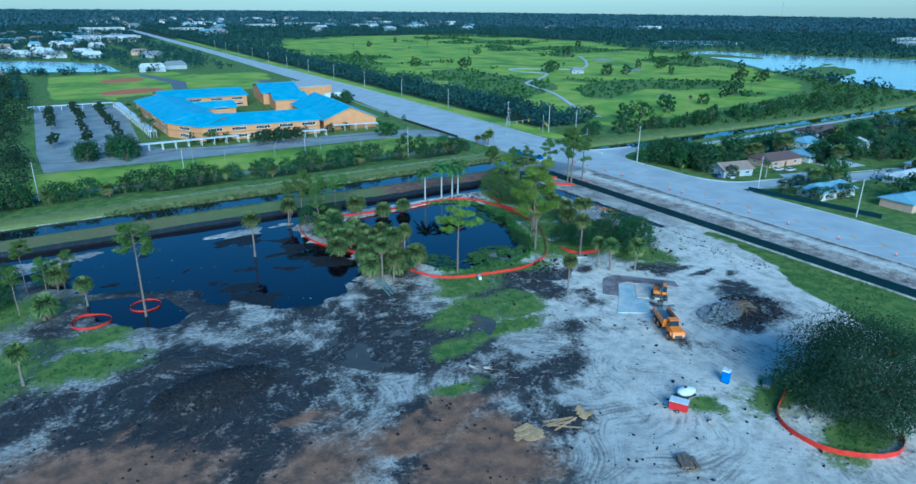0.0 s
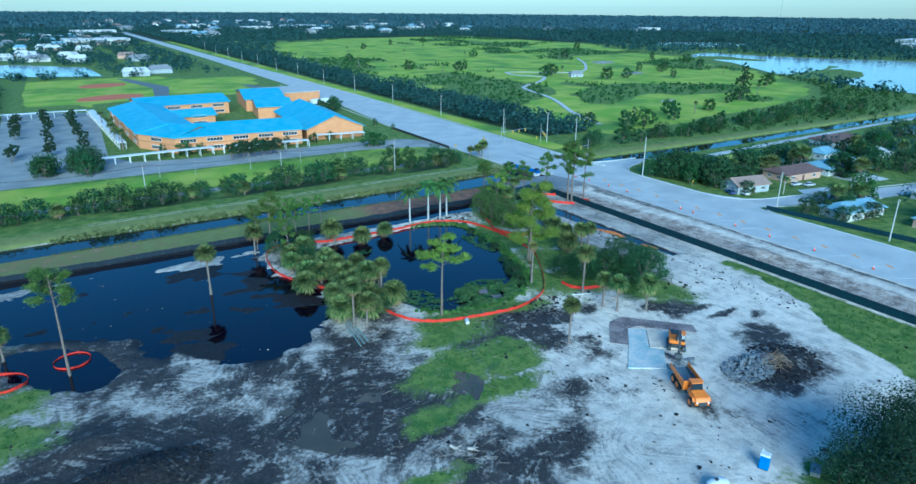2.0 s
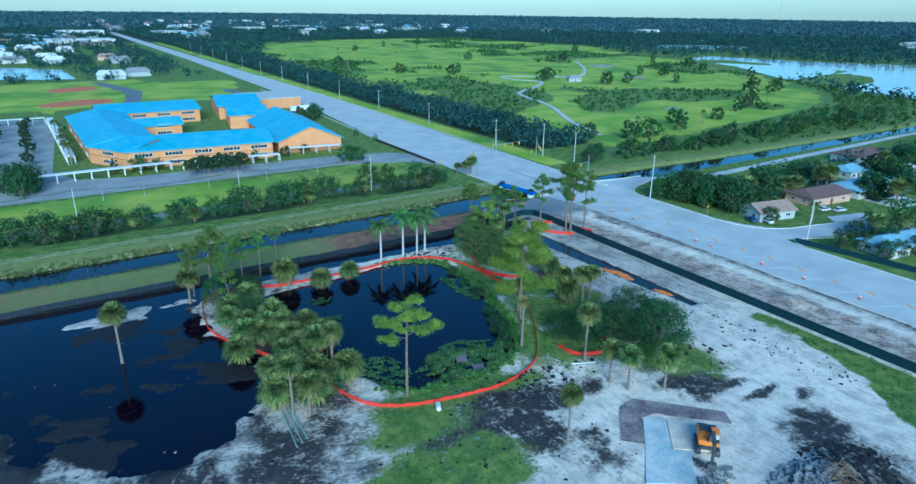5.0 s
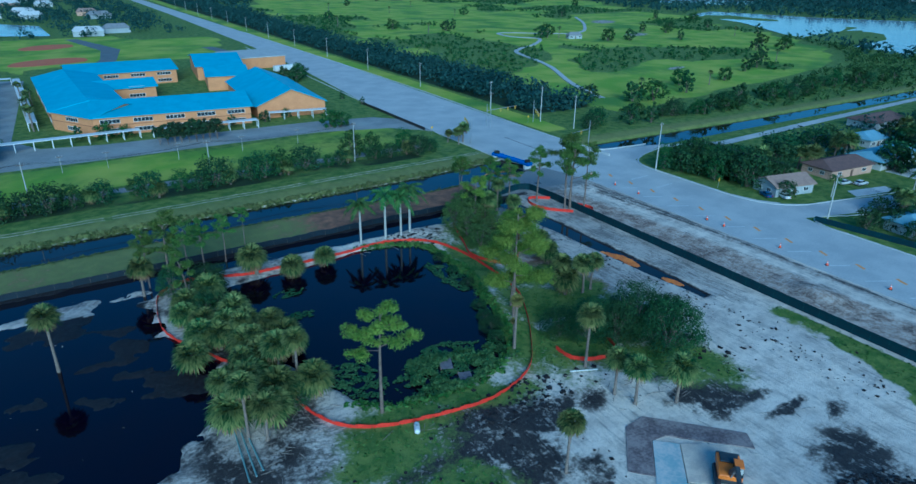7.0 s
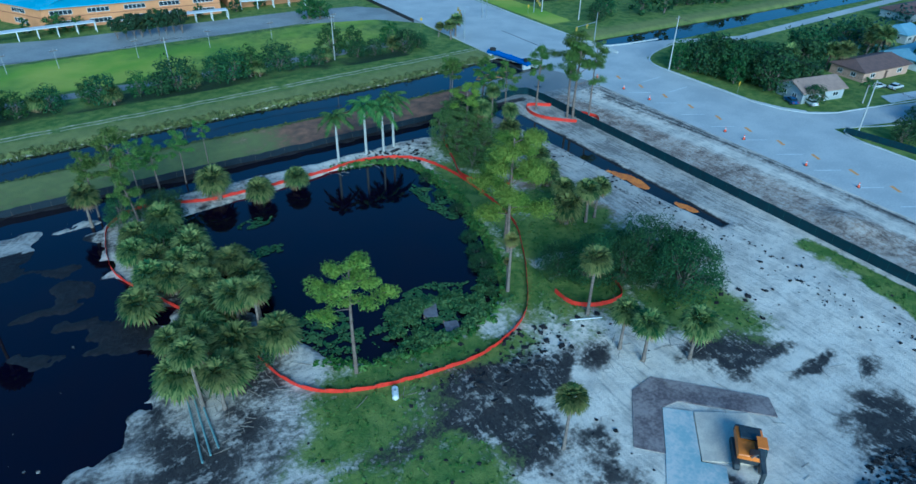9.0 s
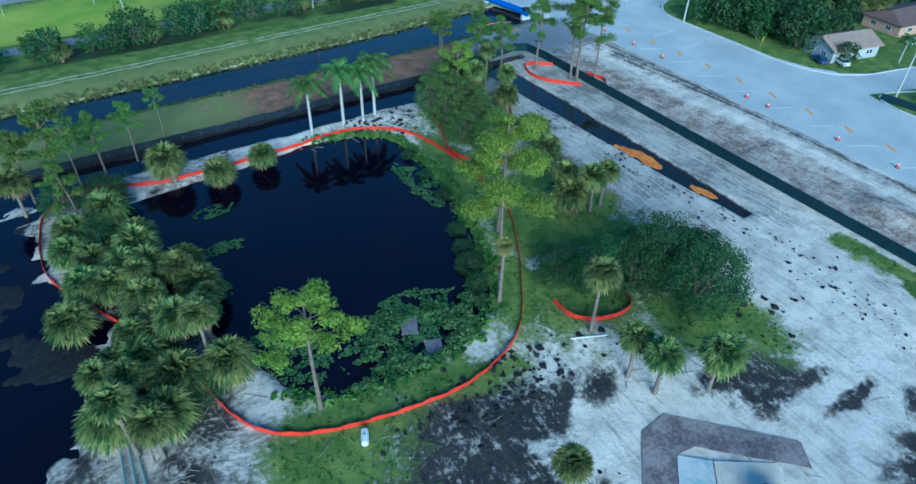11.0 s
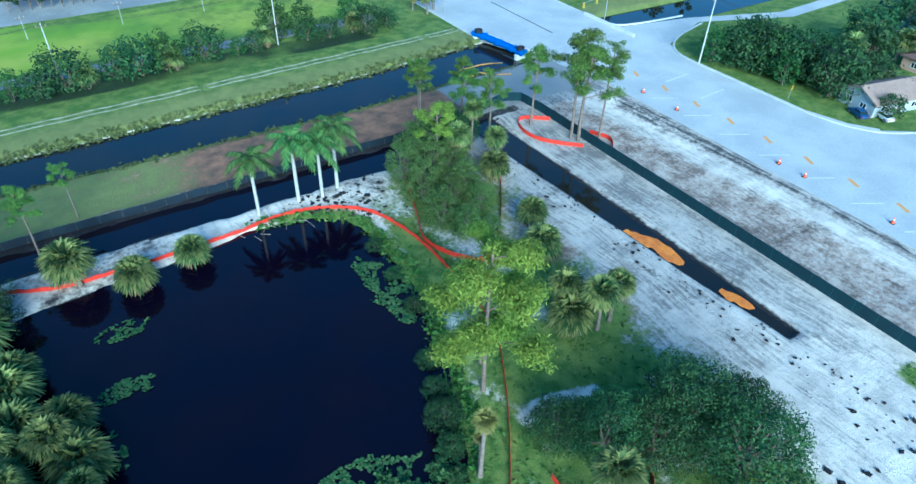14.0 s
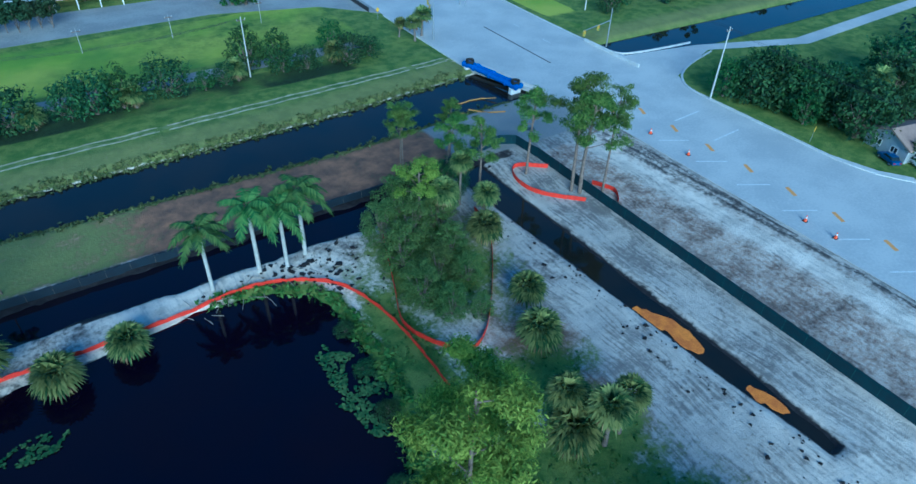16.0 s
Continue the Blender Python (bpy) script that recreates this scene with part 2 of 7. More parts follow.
    lawn = blend(t, sharpen(t, big, 0.35, 0.65), (0.25, 0.36, 0.022), (0.42, 0.45, 0.055))
    lawn = blend(t, sharpen(t, grain(t, 0.02, 6, rough=0.6), 0.48, 0.66), lawn, (0.15, 0.245, 0.030))
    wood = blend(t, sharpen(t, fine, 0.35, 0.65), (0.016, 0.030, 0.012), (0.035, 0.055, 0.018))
    grav = blend(t, sharpen(t, tiny, 0.35, 0.65), (0.36, 0.35, 0.33), (0.24, 0.235, 0.225))
    col = blend(t, zone("brown", 0.25), sand, brown)
    bare = calc(t, "SUBTRACT", 1.0, sharpen(t, calc(t, "ADD", calc(t, "MULTIPLY", tracks_v.outputs[0], 0.25), calc(t, "ADD", calc(t, "MULTIPLY", mid, 0.4), calc(t, "MULTIPLY", fine, 0.35))), 0.40, 0.50))
    mud_f = calc(t, "MULTIPLY", zone("mud", 0.16), calc(t, "SUBTRACT", 1.0, calc(t, "MULTIPLY", bare, calc(t, "SUBTRACT", 0.55, calc(t, "MULTIPLY", attr(t, "soaked"), 0.55)))))
    col = blend(t, mud_f, col, mud)
    col = blend(t, zone("turf", 0.2, 1.5), col, turf)
    col = blend(t, zone("lawn", 0.08, 0.25), col, lawn)
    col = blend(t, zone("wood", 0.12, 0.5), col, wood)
    col = blend(t, zone("grav", 0.12, 0.35), col, grav)
    L.new(col, p.inputs["Base Color"])
    r = calc(t, "SUBTRACT", 0.92, calc(t, "MULTIPLY", zone("mud", 0.12), 0.22))
    L.new(r, p.inputs["Roughness"])
    p.inputs["Specular IOR Level"].default_value = 0.3
    relief(t, p, calc(t, "ADD", fine, calc(t, "MULTIPLY", calc(t, "ADD", tiny, tracks_v.outputs[0]), 0.4)), 0.5, 0.35)
    return m


def water_mat(name, deep, rough=0.03, wave=0.02, tint=None):
    m, t, _, L, p = nodes_of(name)
    f = grain(t, 0.08, 4)
    L.new(blend(t, sharpen(t, f, 0.35, 0.65), deep, tint or deep), p.inputs["Base Color"])
    p.inputs["Roughness"].default_value = rough
    p.inputs["IOR"].default_value = 1.333
    p.inputs["Specular IOR Level"].default_value = 0.5
    relief(t, p, grain(t, 1.3, 3), wave, 0.1)
    return m


SOIL = ground_mat()
POND = water_mat("pond_water", (0.0020, 0.0016, 0.0085), tint=(0.004, 0.0018, 0.007))
CANAL = water_mat("canal_water", (0.010, 0.012, 0.012), tint=(0.018, 0.016, 0.012))
# the mirrored pale sky is painted into the base colour of the lakes
LAKE_SKY = water_mat("lake_water_with_sky", (0.34, 0.36, 0.36), 0.12, 0.01, (0.42, 0.43, 0.42))
ASPHALT = mat("road_asphalt", (0.56, 0.55, 0.52), (0.44, 0.44, 0.43), 0.12, 0.85, 0.2, 0.01, fine=20, where="Position")
CONCRETE = mat("concrete", (0.66, 0.65, 0.62), (0.52, 0.52, 0.50), 0.5, 0.85, 0.2, 0.01)
PAINT_W = mat("white_line_paint", (0.74, 0.74, 0.72), (0.58, 0.58, 0.56), 2, 0.7, 0.1, where="Position")
PAINT_O = mat("orange_line_paint", (0.74, 0.38, 0.08), (0.60, 0.32, 0.10), 2, 0.7, 0.1, where="Position")
FENCE_G = mat("green_windscreen_cloth", (0.003, 0.019, 0.030), (0.005, 0.030, 0.042), 0.6, 0.8, 0.4, 0.03, where="Position")
LOT = mat("car_park_asphalt", (0.36, 0.36, 0.34), (0.24, 0.245, 0.24), 0.1, 0.85, 0.2, 0.01, fine=20, where="Position")
GREEN_POST = mat("dark_green_post", (0.01, 0.05, 0.05), (0.015, 0.06, 0.055), 2, 0.6)
SILT = mat("black_silt_cloth", (0.005, 0.011, 0.022), (0.010, 0.020, 0.034), 0.6, 0.6, 0.4, 0.03, where="Position")
MESH_O = mat("orange_plastic_mesh", (0.62, 0.035, 0.010), (0.46, 0.02, 0.008), 1.5, 0.7, 0.3, where="Position")
STEEL = mat("galvanised_steel", (0.45, 0.46, 0.47), (0.35, 0.36, 0.37), 2, 0.5, 0.1, metal=0.6)
POLE_W = mat("pale_concrete_pole", (0.55, 0.54, 0.51), (0.43, 0.42, 0.40), 1, 0.85, 0.1)
WOODEN = mat("weathered_wood", (0.22, 0.16, 0.11), (0.12, 0.09, 0.07), 2, 0.85, 0.3, stretch=(1, 1, 0.1))
LUMBER = mat("fresh_lumber", (0.62, 0.42, 0.20), (0.46, 0.29, 0.13), 2, 0.8, 0.2)
BARK = mat("grey_pine_bark", (0.24, 0.19, 0.15), (0.12, 0.09, 0.07), 3, 0.95, 0.6, 0.04)
PALM_BARK = mat("palm_bark", (0.25, 0.21, 0.17), (0.14, 0.11, 0.09), 3, 0.95, 0.6, 0.04)
ROYAL_BARK = mat("pale_royal_palm_bark", (0.50, 0.48, 0.44), (0.36, 0.35, 0.32), 1.5, 0.85, 0.3, 0.02)
PINE_LEAF = leaf_mat("pine_needles", (0.050, 0.105, 0.020), (0.21, 0.29, 0.05))
PALM_LEAF = leaf_mat("cabbage_palm_leaf", (0.045, 0.100, 0.030), (0.32, 0.345, 0.10))
DEAD_LEAF = leaf_mat("dead_palm_leaf", (0.22, 0.15, 0.07), (0.34, 0.25, 0.13))
ROYAL_LEAF = leaf_mat("royal_palm_leaf", (0.045, 0.100, 0.024), (0.15, 0.22, 0.05))
BROAD_LEAF = leaf_mat("broad_leaf", (0.018, 0.046, 0.021), (0.088, 0.148, 0.044))
HEDGE_LEAF = leaf_mat("bright_broad_leaf", (0.026, 0.064, 0.018), (0.092, 0.155, 0.034))
# distance haze is put into these bluish leaf colours; horizon woods get more
HAZY_LEAF = leaf_mat("far_woods_hazy_leaf", (0.030, 0.064, 0.058), (0.064, 0.112, 0.090), 0.012, 0.0)
HORIZON_HAZE_LEAF = leaf_mat("horizon_woods_haze_leaf", (0.048, 0.092, 0.110), (0.100, 0.155, 0.170), 0.004, 0.0)
LILY = leaf_mat("lily_pad", (0.045, 0.11, 0.035), (0.16, 0.24, 0.075), 0.5, 0.1)
DRY_REED = leaf_mat("dry_bank_grass", (0.075, 0.105, 0.028), (0.19, 0.20, 0.075), 0.3, 0.1)
REED = leaf_mat("marsh_grass", (0.06, 0.13, 0.02), (0.16, 0.24, 0.05), 0.5, 0.1)

# ---- the ground: one sheet with banks, ditches, pond beds and heaps ----
def axis(lo, hi, step, end):
    a = list(np.arange(lo, hi + step / 2, step))
    s, v = step, hi
    while v < end:
        s = min(s * 1.10, 120)
        v += s
        a.append(v)
    s, v = step, lo
    while v > -end:
        s = min(s * 1.10, 120)
        v -= s
        a.insert(0, v)
    return np.array(a)


POND_EDGE = smooth_line([(68, 160), (76, 168), (90, 168.5), (103, 169), (113, 168), (119, 162), (118.5, 148), (116, 138), (112, 128), (107, 120), (98, 116.5), (88, 117.5), (82, 121), (79, 130), (75, 140), (70, 149)], 2, True)
BOG_EDGE = smooth_line([(-6, 172), (15, 179), (39, 184), (56, 183), (68, 178), (64, 166), (64.5, 150), (68, 139), (63, 127), (53, 121), (41, 120), (31, 131), (26, 142), (12, 150), (2, 160)], 2, True)
POOL_EDGE = smooth_line([(8, 148), (17, 146), (24, 136), (22, 127), (14, 129), (9, 137)], 2, True)
FLOOD_EDGE = smooth_line([(38, 100), (50, 108), (60, 106), (72, 100), (76, 92), (66, 84), (54, 82), (44, 88)], 2, True)
LAKE_EAST = [(779, 578), (735, 480), (655, 385), (612, 300), (590, 237), (570, 120), (800, 110), (1100, 260), (950, 380), (890, 480), (860, 605)]
LAKE_FAR = [(960, 770), (1040, 830), (1140, 790), (1160, 690), (1060, 680), (980, 700)]
LAKE_WEST = [(41, 830), (98, 765), (98, 668), (37, 695), (-80, 690), (-80, 860)]
GOLF_ROUGH = [[(363, 364), (334, 323), (349, 312), (407, 337), (466, 380), (440, 398)], [(463, 378), (501, 365), (518, 333), (484, 317), (435, 345)], [(345, 468), (391, 424), (349, 372), (278, 331), (262, 350), (280, 420)]]
LAWNS = [  # ball fields, campus lawns, gardens
    [(40, 640), (135, 640), (150, 500), (60, 480), (30, 500)],
    [(126, 640), (205, 600), (175, 490), (108, 515)],
]


def canal_edges(a):
    return np.interp(a, [-500, -115, -60, -20, 20, 100, 240, 500], [-13, -9.5, -10.5, -8, -7, -6.5, -5.5, -8]), np.interp(a, [-500, -115, -60, -20, 20, 100, 240, 500], [-3, 0.5, 2, 5.5, 5, 2.5, 3, 1])


gx, gy = axis(-25, 215, 0.6, 5000), axis(20, 240, 0.6, 5000)
X, Y = np.meshgrid(gx, gy, indexing="ij")
A, B = to_street(X, Y)
N1, N2, N3 = vnoise(X, Y, 28, 11), vnoise(X, Y, 9, 21), vnoise(X, Y, 3.2, 31)
near = (1 - ramp(np.abs(X - 90), 150, 260)) * (1 - ramp(np.abs(Y - 130), 120, 200))
site = ramp(-33 - A, 0, 2) * ramp(-26 - B, 0, 2) * (1 - ramp(-X - 60, 0, 60)) * (1 - ramp(-Y - 60, 0, 60))
cs, cn = canal_edges(A)
in_canal = np.minimum(B - cs, cn - B)
d_pond, d_bog, d_pool, d_flood = inside(POND_EDGE, X, Y), inside(BOG_EDGE, X, Y), inside(POOL_EDGE, X, Y), inside(FLOOD_EDGE, X, Y)
Z = (N2 - 0.5) * 0.35 * site + (N3 - 0.5) * 0.18 * site
Z -= 2.6 * ramp(in_canal, -2.6, 2.0)
Z -= 1.1 * ramp(d_pond + (N3 - 0.5) * 2, -1.5, 1.6)
isles = ramp(0.6 * vnoise(X, Y, 12, 41) + 0.4 * vnoise(X + Y * 0.6, Y * 2.0, 5, 42), 0.47, 0.60) * (1 - 0.7 * ramp(d_bog, 14, 24))
Z -= (0.55 - 0.42 * isles) * ramp(d_bog + (N3 - 0.5) * 7, -1.5, 3.0)
Z -= 0.5 * ramp(d_pool + (N3 - 0.5) * 4, -1, 1.5)
trench = np.minimum(np.minimum(B + 33.5, -27.0 - B), -55 - A)
Z -= 0.7 * ramp(trench + (N3 - 0.5) * 3, -0.8, 1.2)
ditch_c = np.interp(B, [-90, -32], [-42.6, -45.0])
ditch_w = np.interp(B, [-95, -80, -30], [0.2, 1.2, 2.2])
ditch = np.minimum(ditch_w - np.abs(A - ditch_c), np.minimum(B + 92, -27 - B))
Z -= 0.95 * ramp(ditch, -1.6, 0.8)
Z += 2.3 * np.exp(-(((X - 21) / 7.5) ** 2 + ((Y - 98.5) / 4.0) ** 2) * 1.2) + 0.9 * np.exp(-(((X - 17) / 5) ** 2 + ((Y - 111) / 3) ** 2))
Z += 1.7 * np.exp(-(((X - 121) / 6.0) ** 2 + ((Y - 67) / 4.0) ** 2)) * (0.7 + 0.6 * N3)
Z += 1.3 * np.exp(-(((A + 24) / 3.2) ** 2 + ((B + 104) / 5.5) ** 2))           # sand heap beside the road works
bank = ramp(B, cn + 2, cn + 7) * (1 - ramp(B, cn + 12, cn + 20))
Z += 0.4 * bank * near
road_bed = np.minimum(13.5 - np.abs(A), 9 - B)
road_n = np.minimum(np.minimum(A + 23.5, 16.0 - A), np.minimum(B - 7, 1500 - B))
Z = np.where((in_canal < -2.2), np.where(np.maximum(road_bed, road_n) > -0.4, np.minimum(Z, -0.12), Z), Z)
Z += (vnoise(X, Y, 160, 61) - 0.5) * 3.0 * ramp(np.hypot(X - 500, Y - 650), 480, 300) * ramp(A, 60, 130) * ramp(B, 60, 120)

# what covers the ground, zone by zone
XR, YR = X, Y
X, Y = X + 9.0 * (vnoise(X, Y, 13, 91) - 0.5) + 4.0 * (N3 - 0.5), Y + 9.0 * (vnoise(X, Y, 13, 92) - 0.5) + 4.0 * (vnoise(X, Y, 3.2, 93) - 0.5)
zero = np.zeros_like(X)
verge_line = np.interp(Y, [20, 40, 52, 79, 100, 114, 120], [131, 132, 135.5, 151, 156, 158, 161])
m_turf = zero.copy()
m_turf = np.maximum(m_turf, ramp(X - verge_line, -2, 2) * ramp(-33 - A, -3, 1) * ramp(105 - Y, -3, 6))
for cx, cy, rx, ry in ((131, 138, 9, 6), (127, 118, 12, 9), (132, 101, 4, 8), (83, 112, 10, 5.5), (78, 108, 8, 5), (119, 114, 12, 8), (122, 125, 7, 14), (131, 128, 6, 9), (124, 150, 6, 14), (135, 160, 9, 9), (71, 98, 9, 5)) + ((82, 96, 7, 4.5), (62, 88, 7, 3), (75, 89, 8, 3.5), (3, 118, 9, 5), (6, 128, 6, 4), (-8, 150, 12, 9), (-12, 125, 10, 10), (98, 47, 8, 4), (96, 33, 9, 5.5), (84, 50, 3, 2), (111, 121, 5, 9), (96, 112.5, 10, 3.5), (127, 103, 5, 7), (56, 76, 4, 2)):
    m_turf = np.maximum(m_turf, 1.1 - 0.6 * np.hypot((X - cx) / rx, (Y - cy) / ry))
m_turf = m_turf * site
bend_track = smooth_line([(117.1, 122.3), (119.2, 122.7), (121.0, 122.6), (125.9, 120.8)], 0.5)
bare_arc = 0.8 * ramp(1.25 - np.min([np.hypot(XR - px, YR - py) for px, py in bend_track], axis=0), 0, 1.0)
m_turf = m_turf * (1 - bare_arc)
ring_bank = ramp(d_pond, -4.5, -1.0) * (1 - ramp(d_pond, -0.2, 1.0)) * ramp(X, 104, 112)
m_turf = np.maximum(m_turf, 0.8 * ring_bank)
south_bank = ramp(-B, 8, 10) * (1 - ramp(-B, 23.5, 25.5)) * ramp(-30 - A, 0, 4)
m_turf = np.maximum(m_turf, south_bank * (0.45 + 0.35 * N1))
north = ramp(B - cn, 0.2, 1.5)
m_turf = np.maximum(m_turf, north)
east = ramp(A, 13, 14) * ramp(-B, -30, -15)
m_turf = np.maximum(m_turf, ramp(A, 13, 14))
m_turf = np.maximum(m_turf, 1 - ramp(X, -90, -40))
m_turf = np.maximum(m_turf, ramp(-Y, 10, 60))

m_brown = zero + 0.18
for cx, cy, rx, ry, w in ((46, 71, 9, 4, 1.4), (47, 60, 8, 5, 1.4), (2, 82, 26, 18, 1.0), (25, 72, 22, 14, 0.85), (20, 50, 30, 18, 0.8), (60, 49, 6, 4, 0.5), (35, 40, 16, 12, 0.7), (8, 92, 10, 6, 0.9), (30, 84, 10, 5, 0.9), (134, 130, 6, 7, 0.95), (138, 144, 5, 8, 0.9), (131, 106, 6, 5, 0.7)):
    m_brown = np.maximum(m_brown, w - 0.6 * np.hypot((X - cx) / rx, (Y - cy) / ry))
m_brown = m_brown * site
m_brown = np.maximum(m_brown, south_bank * (ramp(A, -100, -88) * ramp(-34 - A, 0, 8) * ramp(-B, 11, 14) * 0.25 + 0.75))
m_turf = np.where(south_bank > 0.3, m_turf - 0.4 * ramp(A, -100, -88) * ramp(-34 - A, 0, 8) * ramp(-B, 11, 14), m_turf)

m_mud = 0.33 + 0.85 * (N1 - 0.5) + 0.95 * (N2 - 0.5) + 0.5 * (vnoise(X * 0.5 + Y * 0.87, 3.0 * (Y * 0.5 - X * 0.87), 7, 51) - 0.5)
m_mud += 0.10 * ramp(70 - X, 0, 20) - 0.34 * ramp(X, 95, 118) * ramp(Y, 40, 60) - 0.25 * ramp(58 - Y, 0, 10) * ramp(X, 45, 60)
haul = inside([(18, 40), (40, 55), (62, 66), (84, 78), (90, 86), (99, 84), (96, 76), (74, 62), (58, 50), (46, 34)], X, Y)
m_mud = np.maximum(m_mud, (0.30 + 0.14 * np.tanh(haul / 4.0)) + 0.7 * (N2 - 0.5))
for cx, cy, rx, ry, w in ((21, 98, 10, 7, 1.6), (17, 112, 6, 3.5, 1.3), (-6, 108, 9, 7, 0.85), (-9, 118, 7, 5, 0.8), (94, 106, 6, 3.5, 1.3), (81.5, 103.5, 4, 3, 1.3), (125, 94, 4.5, 2.2, 1.2), (131, 84, 3.5, 1.3, 1.1), (93, 98, 3, 4, 1.2), (121, 66, 10, 6, 1.0), (128, 72, 6, 5, 0.95), (124, 92, 6, 3.5, 0.9),) + ((88, 103, 5, 4.5, 1.05), (96, 105, 4, 3, 0.9), (103, 106, 5, 3.5, 0.9), (110, 103, 6, 3, 0.85), (77, 102, 4, 3, 0.9), (79, 95, 5, 3.5, 0.9), (136, 108, 4, 9, 0.75), (85, 82, 9, 5, 0.8), (48, 95, 3, 2.5, 1.1), (106, 80, 3, 8, 0.7), (137, 78, 6, 3, 0.75), (67, 118, 5, 7, 0.8), (60, 114, 9, 7, 0.85), (71, 130, 6, 12, 0.95), (70, 148, 6, 12, 0.95), (70, 163, 7, 8, 0.9), (129, 90, 4, 2, 0.85), (147, 131, 2, 8, 0.6)):
    m_mud = np.maximum(m_mud, w - 0.5 * np.hypot((X - cx) / rx, (Y - cy) / ry))
m_mud += 0.13 * ramp(34 - X, 0, 14) * ramp(124 - Y, 0, 10) - 0.42 * ramp(m_brown, 0.55, 0.85)
m_mud *= site * (1 - bare_arc)
m_mud = np.maximum(m_mud, 0.95 * ramp(ditch, -1.6, 0.0))
m_mud = np.maximum(m_mud, ramp(trench, -1.5, 0.3))
m_mud = np.maximum(m_mud, 0.95 * ramp(-B, 23.5, 25) * (1 - ramp(-B, 27, 28)) * ramp(-34 - A, 0, 3))
m_mud = np.maximum(m_mud, ramp(d_pond, -0.6, 0.8))
m_mud = np.maximum(m_mud, ramp(d_bog, 0.5, 4) * (1.0 - 0.14 * isles + 0.35 * (N3 - 0.5)))
m_mud = np.maximum(m_mud, ramp(d_pool, -0.5, 1.5))
m_mud = np.maximum(m_mud, ramp(d_flood, -1, 2) * (0.35 + 0.75 * N2))
ridge = np.minimum(np.minimum(B + 40, -33.5 - B), -58 - A)
m_mud = np.where(ridge > 0, 0.04 + 0.62 * N2, m_mud)
works = ramp(A, -32.5, -31.5) * (1 - ramp(A, -13.5, -12.5)) * ramp(-26 - B, 0, 6)
AW = A - 0.10 * np.clip(-32 - B, 0, 45) * ramp(A, -31, -24)       # bands of the road works draw in towards the kerb
m_mud = np.where(works > 0.5, np.interp(AW, [-32, -29, -27, -25, -23.4, -22.6, -21.4, -20.6, -19, -18, -17.2, -16.4, -15.6, -14.8, -13, -8], [0.44, 0.30, 0.38, 0.28, 0.36, 0.02, 0.02, 0.30, 0.34, 0.62, 0.40, 0.64, 0.38, 0.58, 0.20, 0.15]) + 0.22 * (N2 - 0.5), m_mud)
m_brown = np.where(works > 0.5, np.interp(AW, [-32, -26, -23.4, -22.6, -21.4, -20, -12], [0.44, 0.50, 0.36, 0.0, 0.0, 0.38, 0.4]), m_brown)

track = np.abs(B - np.interp(A, [-300, -115, -16], [5, 9.5, 13.5]))
m_grav = 0.42 * ramp(1.6 - track, 0, 0.8) * north * (1 - ramp(A, -16, -12)) * ramp(B, 0, 2)
m_grav = np.maximum(m_grav, ramp(B, 28.5, 29.5) * (1 - ramp(B, 33, 34)) * (1 - ramp(A, -40, -34)))
m_grav = np.maximum(m_grav, ramp(A, -48, -42) * (1 - ramp(A, -12, -10)) * ramp(-B, 7, 9) * (1 - ramp(-B, 24, 27)) * 0.9)
m_lawn = ramp(B, 33, 36) * (1 - ramp(B, 64, 67)) * (1 - ramp(A, -34, -30)) * (0.32 + 0.45 * N1)
for poly in LAWNS:
    m_lawn = np.maximum(m_lawn, 0.5 + np.clip(inside(poly, X, Y) / 6, -0.5, 0.5))
golf = inside([(268, 235), (252, 300), (262, 420), (300, 660), (330, 880), (420, 1110), (620, 1230), (860, 1220), (900, 900), (800, 700), (760, 560), (640, 380), (560, 290), (500, 262), (420, 250)], X, Y)
rough_patch = vnoise(XR, YR, 90, 71, 3)
m_lawn = np.maximum(m_lawn, ramp(golf, -8, 12) * (1.1 - 1.1 * ramp(rough_patch, 0.54, 0.60)))
m_lawn = np.maximum(m_lawn, (0.08 + 0.45 * N1) * ramp(A, 14, 16) * ramp(A, 300, 240) * ramp(-B, 20, 30))
m_lawn = np.maximum(m_lawn, 0.75 * ramp(A, 13, 16) * (1 - ramp(A, 24, 27)) * ramp(B, 18, 30))
for poly in GOLF_ROUGH:
    m_lawn = np.minimum(m_lawn, 1.0 - ramp(inside(poly, X, Y), -6, 4))
for bx, by in ((402, 326), (387, 305), (531, 460), (369, 308), (470, 300), (560, 500), (610, 560), (430, 640)):
    m_turf = np.where(np.hypot((XR - bx) / 9, (YR - by) / 4) < 1, 0.0, m_turf)
    m_lawn = np.where(np.hypot((XR - bx) / 9, (YR - by) / 4) < 1, 0.0, m_lawn)
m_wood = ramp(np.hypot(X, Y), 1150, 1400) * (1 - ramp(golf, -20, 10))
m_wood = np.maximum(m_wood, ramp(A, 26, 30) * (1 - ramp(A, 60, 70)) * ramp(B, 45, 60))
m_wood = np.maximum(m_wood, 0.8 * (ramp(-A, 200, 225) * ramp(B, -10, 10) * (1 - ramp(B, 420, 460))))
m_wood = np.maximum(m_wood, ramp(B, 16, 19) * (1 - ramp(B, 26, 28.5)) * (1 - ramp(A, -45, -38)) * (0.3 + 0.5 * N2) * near)
